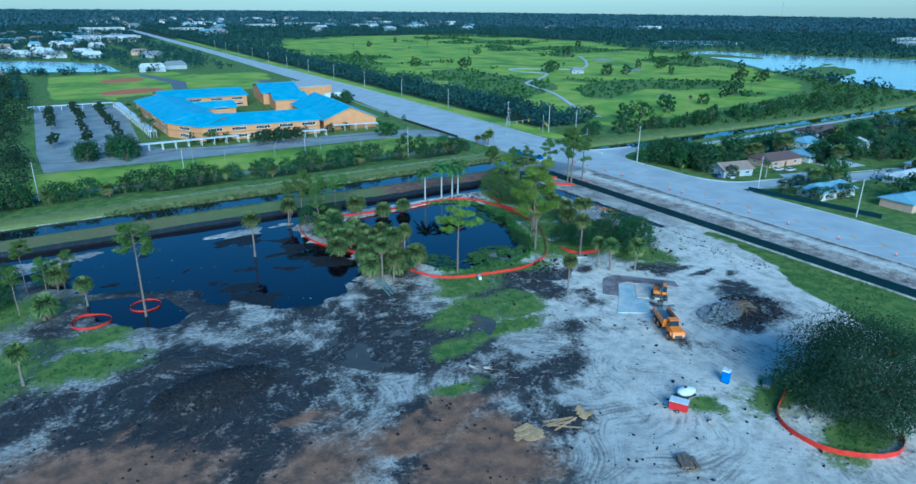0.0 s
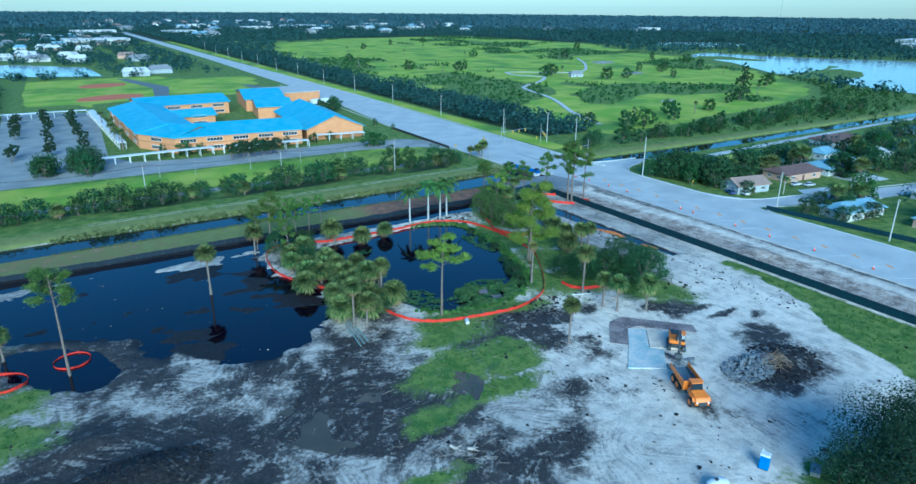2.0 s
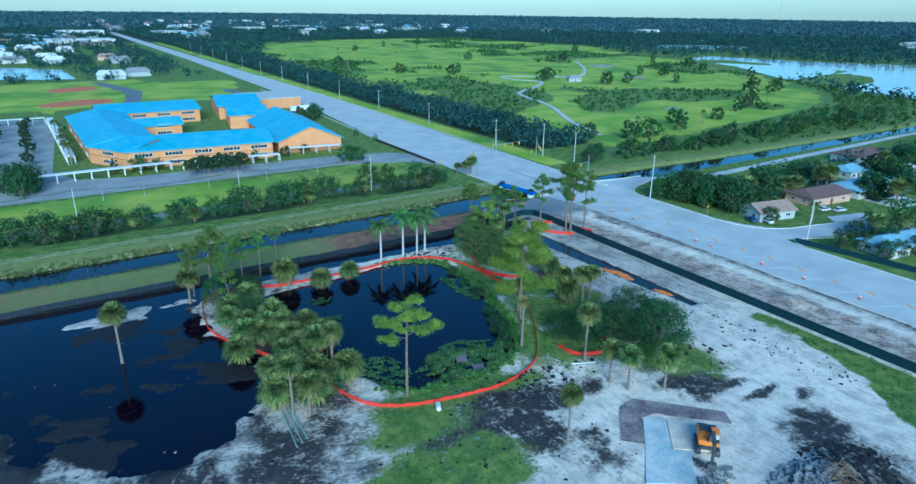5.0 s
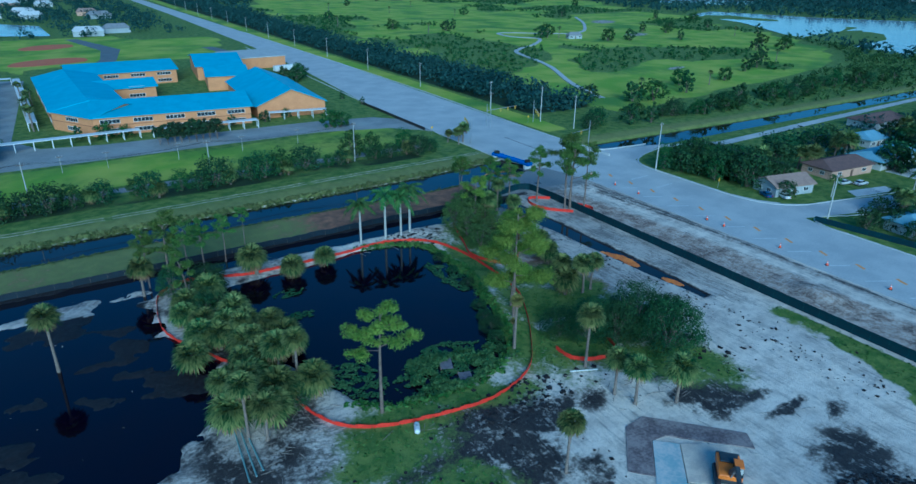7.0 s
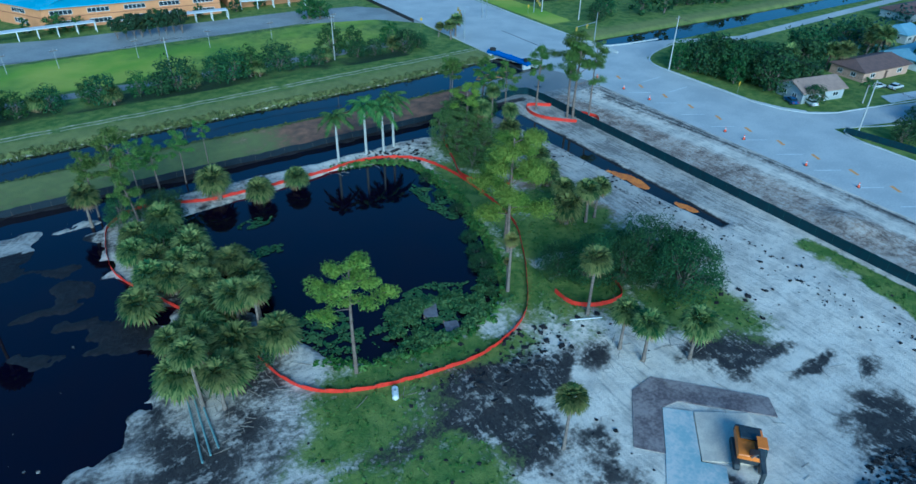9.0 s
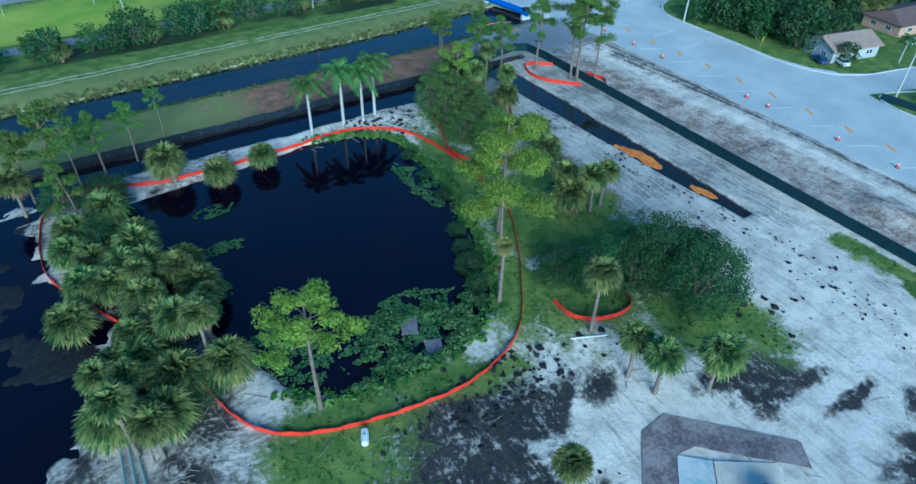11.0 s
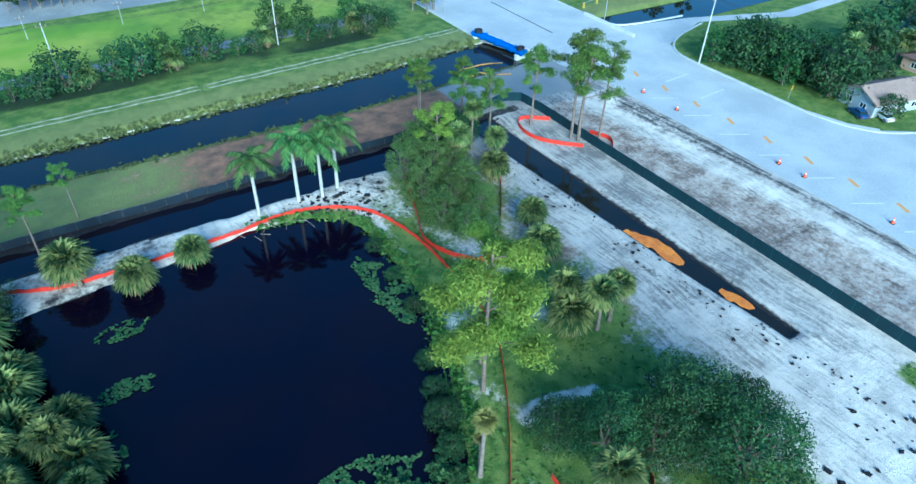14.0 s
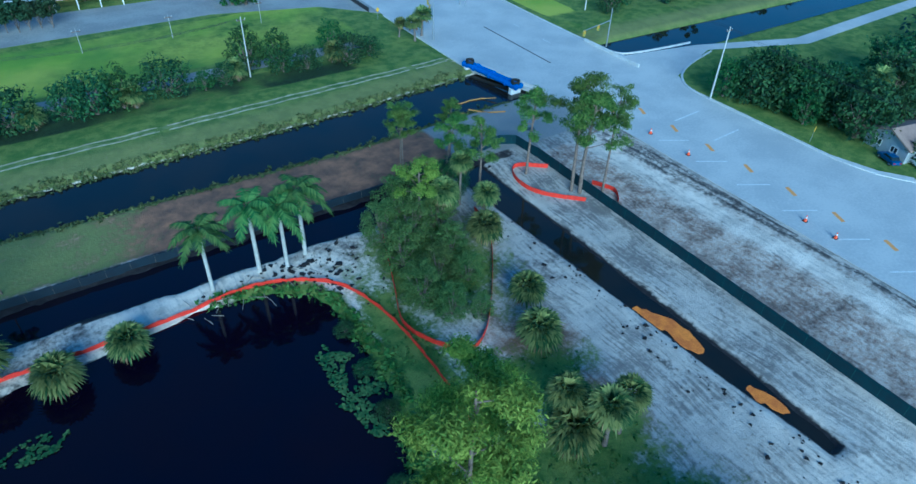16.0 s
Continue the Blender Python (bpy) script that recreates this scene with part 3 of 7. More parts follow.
m_dry = np.clip(south_bank + ramp(B - cn, 0, 2) * (1 - ramp(B - cn, 5, 9)), 0, 1) * 0.8 + 0.1
m_diag = ramp(95 - X, -10, 20)
m_worn = np.clip(0.42 * (1 - ramp(X, 60, 110)) + 0.22 * (1 - ramp(X, 10, 40)) + 0.24 * ramp(A, -46, -43) + 0.34 * ramp(X, 124, 134) * ramp(Y, 108, 126) + 0.5 * (N1 - 0.45), 0, 1)

m_worn = np.clip(m_worn + 0.5 * np.exp(-(((X - 99) / 13) ** 2 + ((Y - 62) / 8) ** 2)) * N2 + 0.35 * np.exp(-(((X - 128) / 9) ** 2 + ((Y - 68) / 9) ** 2)), 0, 1)
m_worn = np.clip(m_worn + 0.26 * ramp(A, -64, -56) * (1 - ramp(A, -47, -45)) * (1 - ramp(-B, 96, 112)) * (0.6 + 0.8 * (N2 - 0.3)), 0, 1)
m_worn = np.where(works > 0.5, np.interp(A, [-32, -26, -22, -18, -16, -14], [0.55, 0.45, 0.32, 0.05, 0.2, 0.5]) + 0.3 * (N2 - 0.5), m_worn)
m_soaked = np.clip(ramp(d_bog, -2, 1) + ramp(d_pond, -2, 0) + ramp(ditch, -2, -1) + ramp(trench, -2, -1) + np.exp(-(((X - 21) / 9) ** 2 + ((Y - 98.5) / 5) ** 2)), 0, 1)
X, Y = XR, YR
nx, ny = X.shape
idx = np.arange(nx * ny).reshape(nx, ny)
quads = np.stack([idx[:-1, :-1], idx[1:, :-1], idx[1:, 1:], idx[:-1, 1:]], -1).reshape(-1, 4)
gm = bpy.data.meshes.new("ground")
gm.vertices.add(nx * ny)
gm.vertices.foreach_set("co", np.stack([X, Y, Z], -1).reshape(-1))
gm.loops.add(quads.size)
gm.loops.foreach_set("vertex_index", quads.reshape(-1).astype(np.int32))
gm.polygons.add(len(quads))
gm.polygons.foreach_set("loop_start", np.arange(0, quads.size, 4, dtype=np.int32))
gm.polygons.foreach_set("use_smooth", np.ones(len(quads), bool))
gm.update(calc_edges=True)
for key, grid in (("turf", m_turf), ("brown", m_brown), ("mud", m_mud), ("grav", m_grav), ("lawn", m_lawn), ("wood", m_wood), ("dry", m_dry), ("diag", m_diag), ("worn", m_worn), ("soaked", m_soaked)):
    gm.attributes.new(key, "FLOAT", "POINT").data.foreach_set("value", grid.astype(np.float32).reshape(-1))
gm.materials.append(SOIL)
ground = tagged(new("ground", gm), "churned white sand, black mud and green grass of a cleared site", "ground", kind="structure")


def height(x, y):
    """Height of the ground at a place."""
    i, j = min(max(np.searchsorted(gx, x) - 1, 0), nx - 2), min(max(np.searchsorted(gy, y) - 1, 0), ny - 2)
    u, v = (x - gx[i]) / (gx[i + 1] - gx[i]), (y - gy[j]) / (gy[j + 1] - gy[j])
    return float((Z[i, j] * (1 - u) + Z[i + 1, j] * u) * (1 - v) + (Z[i, j + 1] * (1 - u) + Z[i + 1, j + 1] * u) * v)


def flat(name, outline, z, material, label="", category="", thick=0.0, kind="structure"):
    """A level sheet or slab with that outline."""
    bm = bmesh.new()
    f = bm.faces.new([bm.verts.new((x, y, z)) for x, y, *_ in outline])
    if f.normal.z < 0 or sum((outline[i][0] * outline[(i + 1) % len(outline)][1] - outline[(i + 1) % len(outline)][0] * outline[i][1]) for i in range(len(outline))) < 0:
        f.normal_flip()
    if thick:
        top = bmesh.ops.extrude_face_region(bm, geom=[f])
        bmesh.ops.translate(bm, verts=[v for v in top["geom"] if isinstance(v, bmesh.types.BMVert)], vec=(0, 0, -thick))
        bmesh.ops.recalc_face_normals(bm, faces=bm.faces)
    bmesh.ops.triangulate(bm, faces=bm.faces)
    ob = part(name, bm, material)
    return tagged(ob, label, category, kind=kind) if label else ob


def grown(line, d):
    """A closed outline pushed outward by d."""
    p = np.array(line)[:, :2]
    t = np.roll(p, -1, 0) - np.roll(p, 1, 0)
    n = np.stack([t[:, 1], -t[:, 0]], 1) / np.linalg.norm(t, axis=1)[:, None]
    area = np.sum(p[:, 0] * np.roll(p[:, 1], -1) - np.roll(p[:, 0], -1) * p[:, 1])
    return p + n * d * (1 if area > 0 else -1)


flat("water_pond", grown(POND_EDGE, 1.5), -0.36, POND, "still black pond water with lily pads", "pond")
flat("water_bog", grown(BOG_EDGE, 3.0), -0.24, POND, "shallow dark flood water over peat", "flood water")
flat("water_pool", grown(POOL_EDGE, 1.5), -0.23, POND, "small dark pool of flood water", "flood water")
PUDDLE = water_mat("brown_puddle_water", (0.15, 0.12, 0.08), 0.08, 0.02, (0.075, 0.07, 0.055))
flat("water_puddles", grown(FLOOD_EDGE, -1.5), -0.045, PUDDLE, "shallow brown puddles on wet ground", "puddle")
flat("water_trench", [plan(-240, -34.6), plan(-54, -34.6), plan(-54, -26.9), plan(-240, -26.9)], -0.30, POND, "dark water standing along a silt fence", "flood water")
flat("water_ditch", [plan(-40.0, -93), plan(-42.6, -26), plan(-47.6, -26), plan(-45.2, -93)], -0.50, CANAL, "narrow drainage ditch with brown water", "ditch")
aa = np.concatenate([np.linspace(-500, 240, 60), [300, 500]])
c_lo, c_hi = canal_edges(aa)
flat("water_canal", [plan(a, b - 1.6) for a, b in zip(aa, c_lo)] + [plan(a, b + 1.6) for a, b in zip(aa[::-1], c_hi[::-1])], -1.0, CANAL, "dark canal between grassy banks", "canal")
flat("water_lake", LAKE_EAST, 0.45, LAKE_SKY, "lake with the pale evening sky painted into its colour", "lake")
flat("water_lake_far", LAKE_FAR, 0.45, LAKE_SKY, "far pale lake among woods", "lake")
flat("water_lake_west", LAKE_WEST, 0.4, LAKE_SKY, "pale lake beside houses", "lake")

# ---- roads ----
road_s = [plan(-12, -500), plan(12.4, -500), plan(12.4, -84), plan(14, -78), plan(60, -92), plan(120, -103), plan(120, -95), plan(60, -82), plan(24, -72), plan(15, -66), plan(12.4, -58), plan(12.4, -26), plan(16, -18), plan(34, -11), plan(60, -20.5), plan(120, -17.5), plan(220, -13), plan(420, -15), plan(420, -11), plan(220, -9.6), plan(120, -13.5), plan(60, -16.5), plan(34, -7.5), plan(14, -4), plan(12, 8), plan(-22, 8), plan(-16, -10), plan(-12.4, -24)]
flat("road", road_s, 0.02, ASPHALT, "pale grey worn asphalt road through a crossing", "road", 0.7)
road_nn = [plan(12, 8), plan(12, 60), plan(15, 217), plan(14, 430), plan(10, 814), plan(4, 1600), plan(-10, 1600), plan(-5, 640), plan(-8, 330), plan(-14, 205), plan(-22, 110), plan(-22, 8)]
flat("road_north", road_nn, 0.02, ASPHALT, "straight pale grey road running to the distance", "road", 0.7)
flat("road_school", [plan(-194, 66), plan(-130, 66), plan(-60, 67), plan(-34, 60), plan(-22, 48), plan(-22, 70), plan(-32, 80), plan(-55, 84), plan(-130, 86), plan(-148, 90), plan(-156, 105), plan(-150, 240), plan(-196, 258), plan(-196, 105)], 0.03, LOT, "pale asphalt school drive and car park", "road", 0.3)

# ---- plants ----
def leaf_cloud(r, centres, radii, count, size, squash=0.75, long=1.6, hollow=0.45, lift=0.35):
    """Quads for leaves or tufts, spread through lumps: arrays of corners."""
    c = np.repeat(np.asarray(centres, float), count, 0)
    rad = np.repeat(np.asarray(radii, float), count)
    d = r.normal(size=c.shape)
    d /= np.linalg.norm(d, axis=1)[:, None]
    rr = rad * (hollow + (1 - hollow) * r.random(len(c)) ** 0.6)
    pos = c + d * rr[:, None] * np.array([1, 1, squash])
    n = d + r.normal(size=d.shape) * 0.55 + np.array([0, 0, lift])
    n /= np.linalg.norm(n, axis=1)[:, None]
    u = np.cross(n, r.normal(size=n.shape))
    u /= np.linalg.norm(u, axis=1)[:, None] + 1e-9
    v = np.cross(n, u)
    s = size * (0.6 + 0.8 * r.random(len(c)))[:, None]
    u, v = u * s * 0.5 * long, v * s * 0.5
    quad = np.stack([pos - u, pos + v * 0.8 - u * 0.1, pos + u, pos - v * 0.8 + u * 0.1], 1)
    return quad.reshape(-1, 3)


def quads_mesh(name, corners, material):
    me = bpy.data.meshes.new(name)
    n = len(corners)
    me.vertices.add(n)
    me.vertices.foreach_set("co", np.asarray(corners, np.float32).reshape(-1))
    me.loops.add(n)
    me.loops.foreach_set("vertex_index", np.arange(n, dtype=np.int32))
    me.polygons.add(n // 4)
    me.polygons.foreach_set("loop_start", np.arange(0, n, 4, dtype=np.int32))
    me.update(calc_edges=True)
    me.materials.append(material)
    return me


def tubes_mesh(name, tubes, material):
    vs, fs = [], []
    for points, radii, n in tubes:
        v, f = tube(points, radii, n)
        fs += [tuple(i + len(vs) for i in q) for q in f]
        vs += v
    me = bpy.data.meshes.new(name)
    me.from_pydata([tuple(v) for v in vs], [], fs)
    me.polygons.foreach_set("use_smooth", [True] * len(me.polygons))
    me.materials.append(material)
    return me


def pine(seed, h=16.0, bare=0.55, spread=3.0, lumps=3, leaf=PINE_LEAF, full=1.0):
    """A slash pine: tall bare trunk, limbs near the top, tufted flat lumps of needles."""
    r = np.random.default_rng(seed)
    bend = r.normal(size=2) * 0.5
    line = [(bend[0] * t * t + 0.12 * math.sin(5 * t + seed), bend[1] * t * t, h * 0.95 * t) for t in np.linspace(0, 1, 7)]
    tubes = [(line, [0.24 * (1 - 0.75 * t) + 0.03 for t in np.linspace(0, 1, 7)], 7)]
    cen, rad = [], []
    k = 11
    for i in range(k):
        t = bare + (0.97 - bare) * (i + 0.5) / k
        base = np.array([np.interp(t, np.linspace(0, 1, 7), [p[j] for p in line]) for j in range(3)])
        w = i * 2.4 + r.random()
        reach = spread * (1.05 - 0.65 * ((t - bare) / (1 - bare)) ** 1.5) * (0.55 + 0.6 * r.random())
        tip = base + np.array([math.cos(w) * reach, math.sin(w) * reach, 0.2 + 0.35 * reach * r.random() + 0.5])
        mid = (base + tip) / 2 + np.array([0, 0, 0.15])
        tubes.append(([base, mid, tip], [0.075, 0.05, 0.02], 5))
        for _ in range(lumps):
            cen.append(tip + r.normal(size=3) * np.array([0.55, 0.55, 0.3]) - (tip - base) * 0.2 * r.random())
            rad.append((0.6 + 0.55 * r.random()) * full)
    cen.append(np.array(line[-1]) + [0, 0, 0.2])
    rad.append(0.9)
    return h, [("trunk", tubes_mesh("trunk", tubes, BARK)), ("crown", quads_mesh("crown", leaf_cloud(r, cen, rad, int(125 * full), 0.13, 0.65, 3.2, 0.2, 0.5), leaf))]


def fan_palm(seed, h=8.0, crown=1.9, skirt=8, leaves=36, leaf=PALM_LEAF):
    """A cabbage palm: straight trunk, a round head of fan leaves, dead ones hanging below."""
    r = np.random.default_rng(seed)
    lean = r.normal(size=2) * 0.25
    top = np.array([lean[0], lean[1], h - crown * 1.0])
    line = [(lean[0] * t * t, lean[1] * t * t, top[2] * t) for t in np.linspace(0, 1, 5)]

    def fans(n, zlo, zhi, size, droop):
        out = []
        for i in range(n):
            w = i * 2.39996 + r.random() * 0.5
            s = zlo + (zhi - zlo) * (i + 0.5) / n + r.normal() * 0.06
            d = np.array([math.cos(w) * math.sqrt(max(0.02, 1 - s * s)), math.sin(w) * math.sqrt(max(0.02, 1 - s * s)), s])
            side = np.cross(d, [0, 0, 1.0])
            side /= np.linalg.norm(side) + 1e-9
            up = np.cross(side, d)
            hub = top + d * crown * 0.45
            out.append([top + d * 0.1 - side * 0.03, top + d * 0.1 + side * 0.03, hub + side * 0.03, hub - side * 0.03])
            m = 15
            for k in range(m):
                q = (k / (m - 1) - 0.5) * 3.6 + r.normal() * 0.05
                ray = d * math.cos(q) + side * math.sin(q)
                ln = size * (0.75 + 0.3 * math.cos(q)) * (0.85 + 0.3 * r.random())
                tip = hub + ray * ln + up * 0.10 - np.array([0, 0, droop * ln * ln * 0.5])
                perp = np.cross(ray, up) * 0.095 * size
                mid = hub + ray * ln * 0.55 + up * 0.12
                out.append([hub, mid + perp, tip, mid - perp])
        return np.array(out).reshape(-1, 3)

    parts = [("trunk", tubes_mesh("trunk", [(line, [0.30, 0.22, 0.20, 0.20, 0.26], 8)], PALM_BARK)),
             ("crown", quads_mesh("crown", fans(leaves, -0.45, 0.98, crown * 0.68, 0.35), leaf))]
    if skirt:
        parts.append(("dead_fronds", quads_mesh("dead_fronds", fans(skirt, -0.92, -0.55, crown * 0.55, 0.5), DEAD_LEAF)))
    return h, parts


def royal_palm(seed, h=13.0):
    """A royal palm: smooth pale trunk, green crownshaft, long arching feather fronds."""
    r = np.random.default_rng(seed)
    z1, z2 = h - 4.6, h - 3.0
    trunk = tubes_mesh("trunk", [([(0, 0, 0), (0, 0, 0.6), (0, 0, z1 * 0.45), (0, 0, z1 * 0.8), (0, 0, z1)], [0.36, 0.27, 0.25, 0.24, 0.17], 10)], ROYAL_BARK)
    shaft = tubes_mesh("crownshaft", [([(0, 0, z1), (0, 0, z1 + 0.5), (0, 0, z2)], [0.20, 0.21, 0.09], 8)], ROYAL_LEAF)
    out, n = [], 16
    for i in range(n):
        w, rise = i * 2.39996 + r.random() * 0.3, 1.25 - 1.35 * (i + 0.5) / n
        fwd, L = np.array([math.cos(w), math.sin(w), 0]), 3.7 + 0.5 * r.random()
        side = np.array([-math.sin(w), math.cos(w), 0])
        at = lambda t: np.array([0, 0, z2]) + fwd * L * t * (0.55 + 0.45 * math.cos(rise)) + np.array([0, 0, L * (math.sin(rise) * t - (0.55 + 0.25 * math.cos(rise)) * t * t)])
        for k in range(17):
            t = 0.14 + 0.86 * k / 17
            p, q = at(t), at(t + 0.03)
            ln = 0.95 * math.sin(math.pi * (0.15 + 0.8 * t)) + 0.12
            for sg in (-1, 1):
                tip = p + side * sg * ln * 0.85 + (q - p) * 4.0 + np.array([0, 0, -0.38 * ln + 0.12 * r.normal()])
                wd = (q - p) * 1.4
                out.append([p - wd, p + wd, tip + wd * 0.2, tip - wd * 0.2])
        for k in range(6):
            p, q = at(k / 6), at((k + 1) / 6)
            out.append([p - side * 0.04, p + side * 0.04, q + side * 0.03, q - side * 0.03])
    return h, [("trunk", trunk), ("crownshaft", shaft), ("crown", quads_mesh("crown", np.array(out).reshape(-1, 3), ROYAL_LEAF))]


def broad_tree(seed, h=8.0, width=8.0, lumps=40, count=150, size=0.21, leaf=BROAD_LEAF, low=0.12, stems=3):
    """A spreading broadleaf tree or bush: stems, limbs, and an uneven crown of many leaf clumps."""
    r = np.random.default_rng(seed)
    tubes, cen, rad = [], [], []
    for i in range(lumps):
        w, s = i * 2.39996, (i + 0.5) / lumps
        z = low * h + (0.90 - low) * h * s
        prof = math.sqrt(max(0.08, 1 - ((s - 0.38) / 0.66) ** 2))
        d = width / 2 * prof * (0.45 + 0.55 * r.random())
        c = np.array([math.cos(w) * d, math.sin(w) * d, z * (0.9 + 0.2 * r.random())])
        cen.append(c)
        rad.append(width * (0.11 + 0.08 * r.random()))
        if i % 4 == 0:
            tubes.append(([(0, 0, 0.2 * z), (c * [0.5, 0.5, 0.6]).tolist(), c.tolist()], [0.012 * width, 0.009 * width, 0.02], 5))
    for k in range(stems):
        w = k * 2.1 + r.random()
        tubes.append(([(math.cos(w) * 0.1, math.sin(w) * 0.1, -0.1), (math.cos(w) * width * 0.08, math.sin(w) * width * 0.08, h * 0.3), (math.cos(w) * width * 0.15, math.sin(w) * width * 0.15, h * 0.65)], [0.022 * width, 0.016 * width, 0.04], 6))
    return h, [("trunk", tubes_mesh("trunk", tubes, BARK)), ("crown", quads_mesh("crown", leaf_cloud(r, cen, rad, count, size, 0.8, 1.5), leaf))]


def plant(kind, name, x, y, h, label, category, group="", turn=None, wide=1.0):
    base, parts = kind
    s = h / base
    root = thing(name, Matrix.Translation((x, y, height(x, y) - 0.06)) @ pose(0, 0, 0, 0, 0, rng.random() * 360 if turn is None else turn) @ Matrix.Diagonal((s * wide, s * wide, s, 1)), label, category, group)
    for pname, me in parts:
        new(pname, me).parent = root
    return root


OAK_LEAF = leaf_mat("oak_leaf", (0.026, 0.048, 0.022), (0.055, 0.085, 0.036))
WISPY_LEAF = leaf_mat("wispy_grey_green_leaf", (0.065, 0.115, 0.028), (0.20, 0.26, 0.065))
PINES = [pine(1, 16, 0.52, 3.9, 5), pine(2, 18, 0.60, 3.4, 5), pine(3, 14, 0.45, 3.9, 5), pine(4, 20, 0.66, 3.6, 5)]
YELLOW_PINE = leaf_mat("bright_pine_needles", (0.12, 0.20, 0.02), (0.32, 0.40, 0.05))
PINES_Y = [pine(8, 17, 0.58, 4.2, 6, YELLOW_PINE), pine(9, 14, 0.5, 3.6, 5, YELLOW_PINE)]
DENSE_PINE = pine(15, 20, 0.24, 5.2, 13, YELLOW_PINE, 1.55)
FANS = [fan_palm(21, 8, 2.1, 8, 52), fan_palm(22, 8, 1.95, 6, 50), fan_palm(23, 8, 2.25, 12, 54), fan_palm(24, 6, 1.9, 5, 40)]
LOW_FAN = [fan_palm(26, 4.5, 2.1, 6, 54), fan_palm(27, 5, 2.3, 10, 54)]
THIN_FAN = fan_palm(28, 10, 1.15, 12, 24, leaf_mat("yellowing_palm_leaf", (0.22, 0.22, 0.05), (0.34, 0.32, 0.09)))
ROYALS = [royal_palm(31), royal_palm(32)]
BUSHES = [broad_tree(41, 8, 8, 44, 260, 0.15), broad_tree(42, 7, 9, 50, 260, 0.15), broad_tree(43, 9, 7.5, 40, 150, 0.19, HEDGE_LEAF)]
MIDS = [broad_tree(44, 8, 8, 34, 46, 0.38), broad_tree(47, 7, 9, 36, 46, 0.38), broad_tree(48, 9, 7.5, 34, 46, 0.38, HEDGE_LEAF)]
WISPY = [broad_tree(45, 10, 7, 44, 170, 0.16, WISPY_LEAF, 0.05), broad_tree(46, 9, 6, 40, 170, 0.16, WISPY_LEAF, 0.05)]
OAK = broad_tree(51, 14, 22, 150, 420, 0.20, OAK_LEAF, 0.08, 4)
SMALL = [broad_tree(61, 6, 6, 14, 46, 0.48), broad_tree(62, 7, 5, 14, 46, 0.48), broad_tree(63, 6, 7, 16, 46, 0.48, HEDGE_LEAF)]
LOLLY = [broad_tree(65, 7, 4.6, 18, 70, 0.36, OAK_LEAF, 0.42, 1), broad_tree(66, 7, 5.2, 20, 70, 0.36, OAK_LEAF, 0.36, 1)]
TALL_FAN = [fan_palm(71, 11.5, 2.15, 5, 54), fan_palm(72, 11, 2.0, 8, 52)]
TINY_PALM = fan_palm(64, 8, 1.7, 0, 16)

P_LABEL, C_LABEL = "tall slash pine with bare trunk", "cabbage palm with a round head of fan leaves"
for i, (x, y, h) in enumerate([(160.6, 171.7, 15.5), (163.2, 163.9, 20.5), (163.9, 162.6, 18.5), (167.3, 160.9, 17.5), (149.3, 169.8, 14.0), (142.7, 181.3, 13.0), (149.0, 178.2, 11.5), (144, 184, 12.5), (153, 183, 11)]):
    plant(PINES[i % 4], "slash_pine", x, y, h, P_LABEL + " near the road corner", "pine tree", "pines by the road corner")
for i, (x, y, h) in enumerate([(64.5, 176.5, 12.5), (68.3, 177.5, 14.5), (71.0, 172.1, 13.5), (75, 176, 12), (80.5, 180.5, 11.0), (69, 166, 10.5), (86.5, 186.3, 9.0)]):
    plant(PINES[(i + 1) % 4], "slash_pine", x, y, h, P_LABEL + " beside the pond", "pine tree", "pines beside the pond")
plant(PINES_Y[1], "slash_pine", 137.2, 167.9, 12.5, "young slash pine with bright yellow-green crown", "pine tree")
plant(PINES_Y[0], "slash_pine", 82.6, 117.4, 18.0, "lone slash pine with bright crown at the pond edge", "pine tree", turn=40)
plant(DENSE_PINE, "slash_pine", 115.6, 127.8, 21.8, "dense bright green slash pine inside the orange fence", "pine tree", turn=10)
plant(DENSE_PINE, "slash_pine", 117.8, 131.0, 18.0, "dense bright green slash pine inside the orange fence", "pine tree", turn=150)
plant(PINES[3], "slash_pine", 17.1, 133.9, 20.5, "tall thin slash pine ringed with orange mesh", "pine tree")
for i, (x, y, h) in enumerate([(1.5, 153, 10), (-4, 148, 11), (5, 157, 9), (-2, 160, 12)]):
    plant(PINES[i % 4], "slash_pine", x, y, h, P_LABEL + " on a grassy bank", "pine tree")
for x, y, h in ((108.4, 172.6, 12.6), (114.7, 172.5, 14.0), (118.1, 171.3, 12.9), (121.3, 172.6, 13.9)):
    plant(ROYALS[int(x) % 2], "royal_palm", x, y, h, "royal palm with smooth pale trunk and feather fronds", "palm tree", "royal palms by the pond")
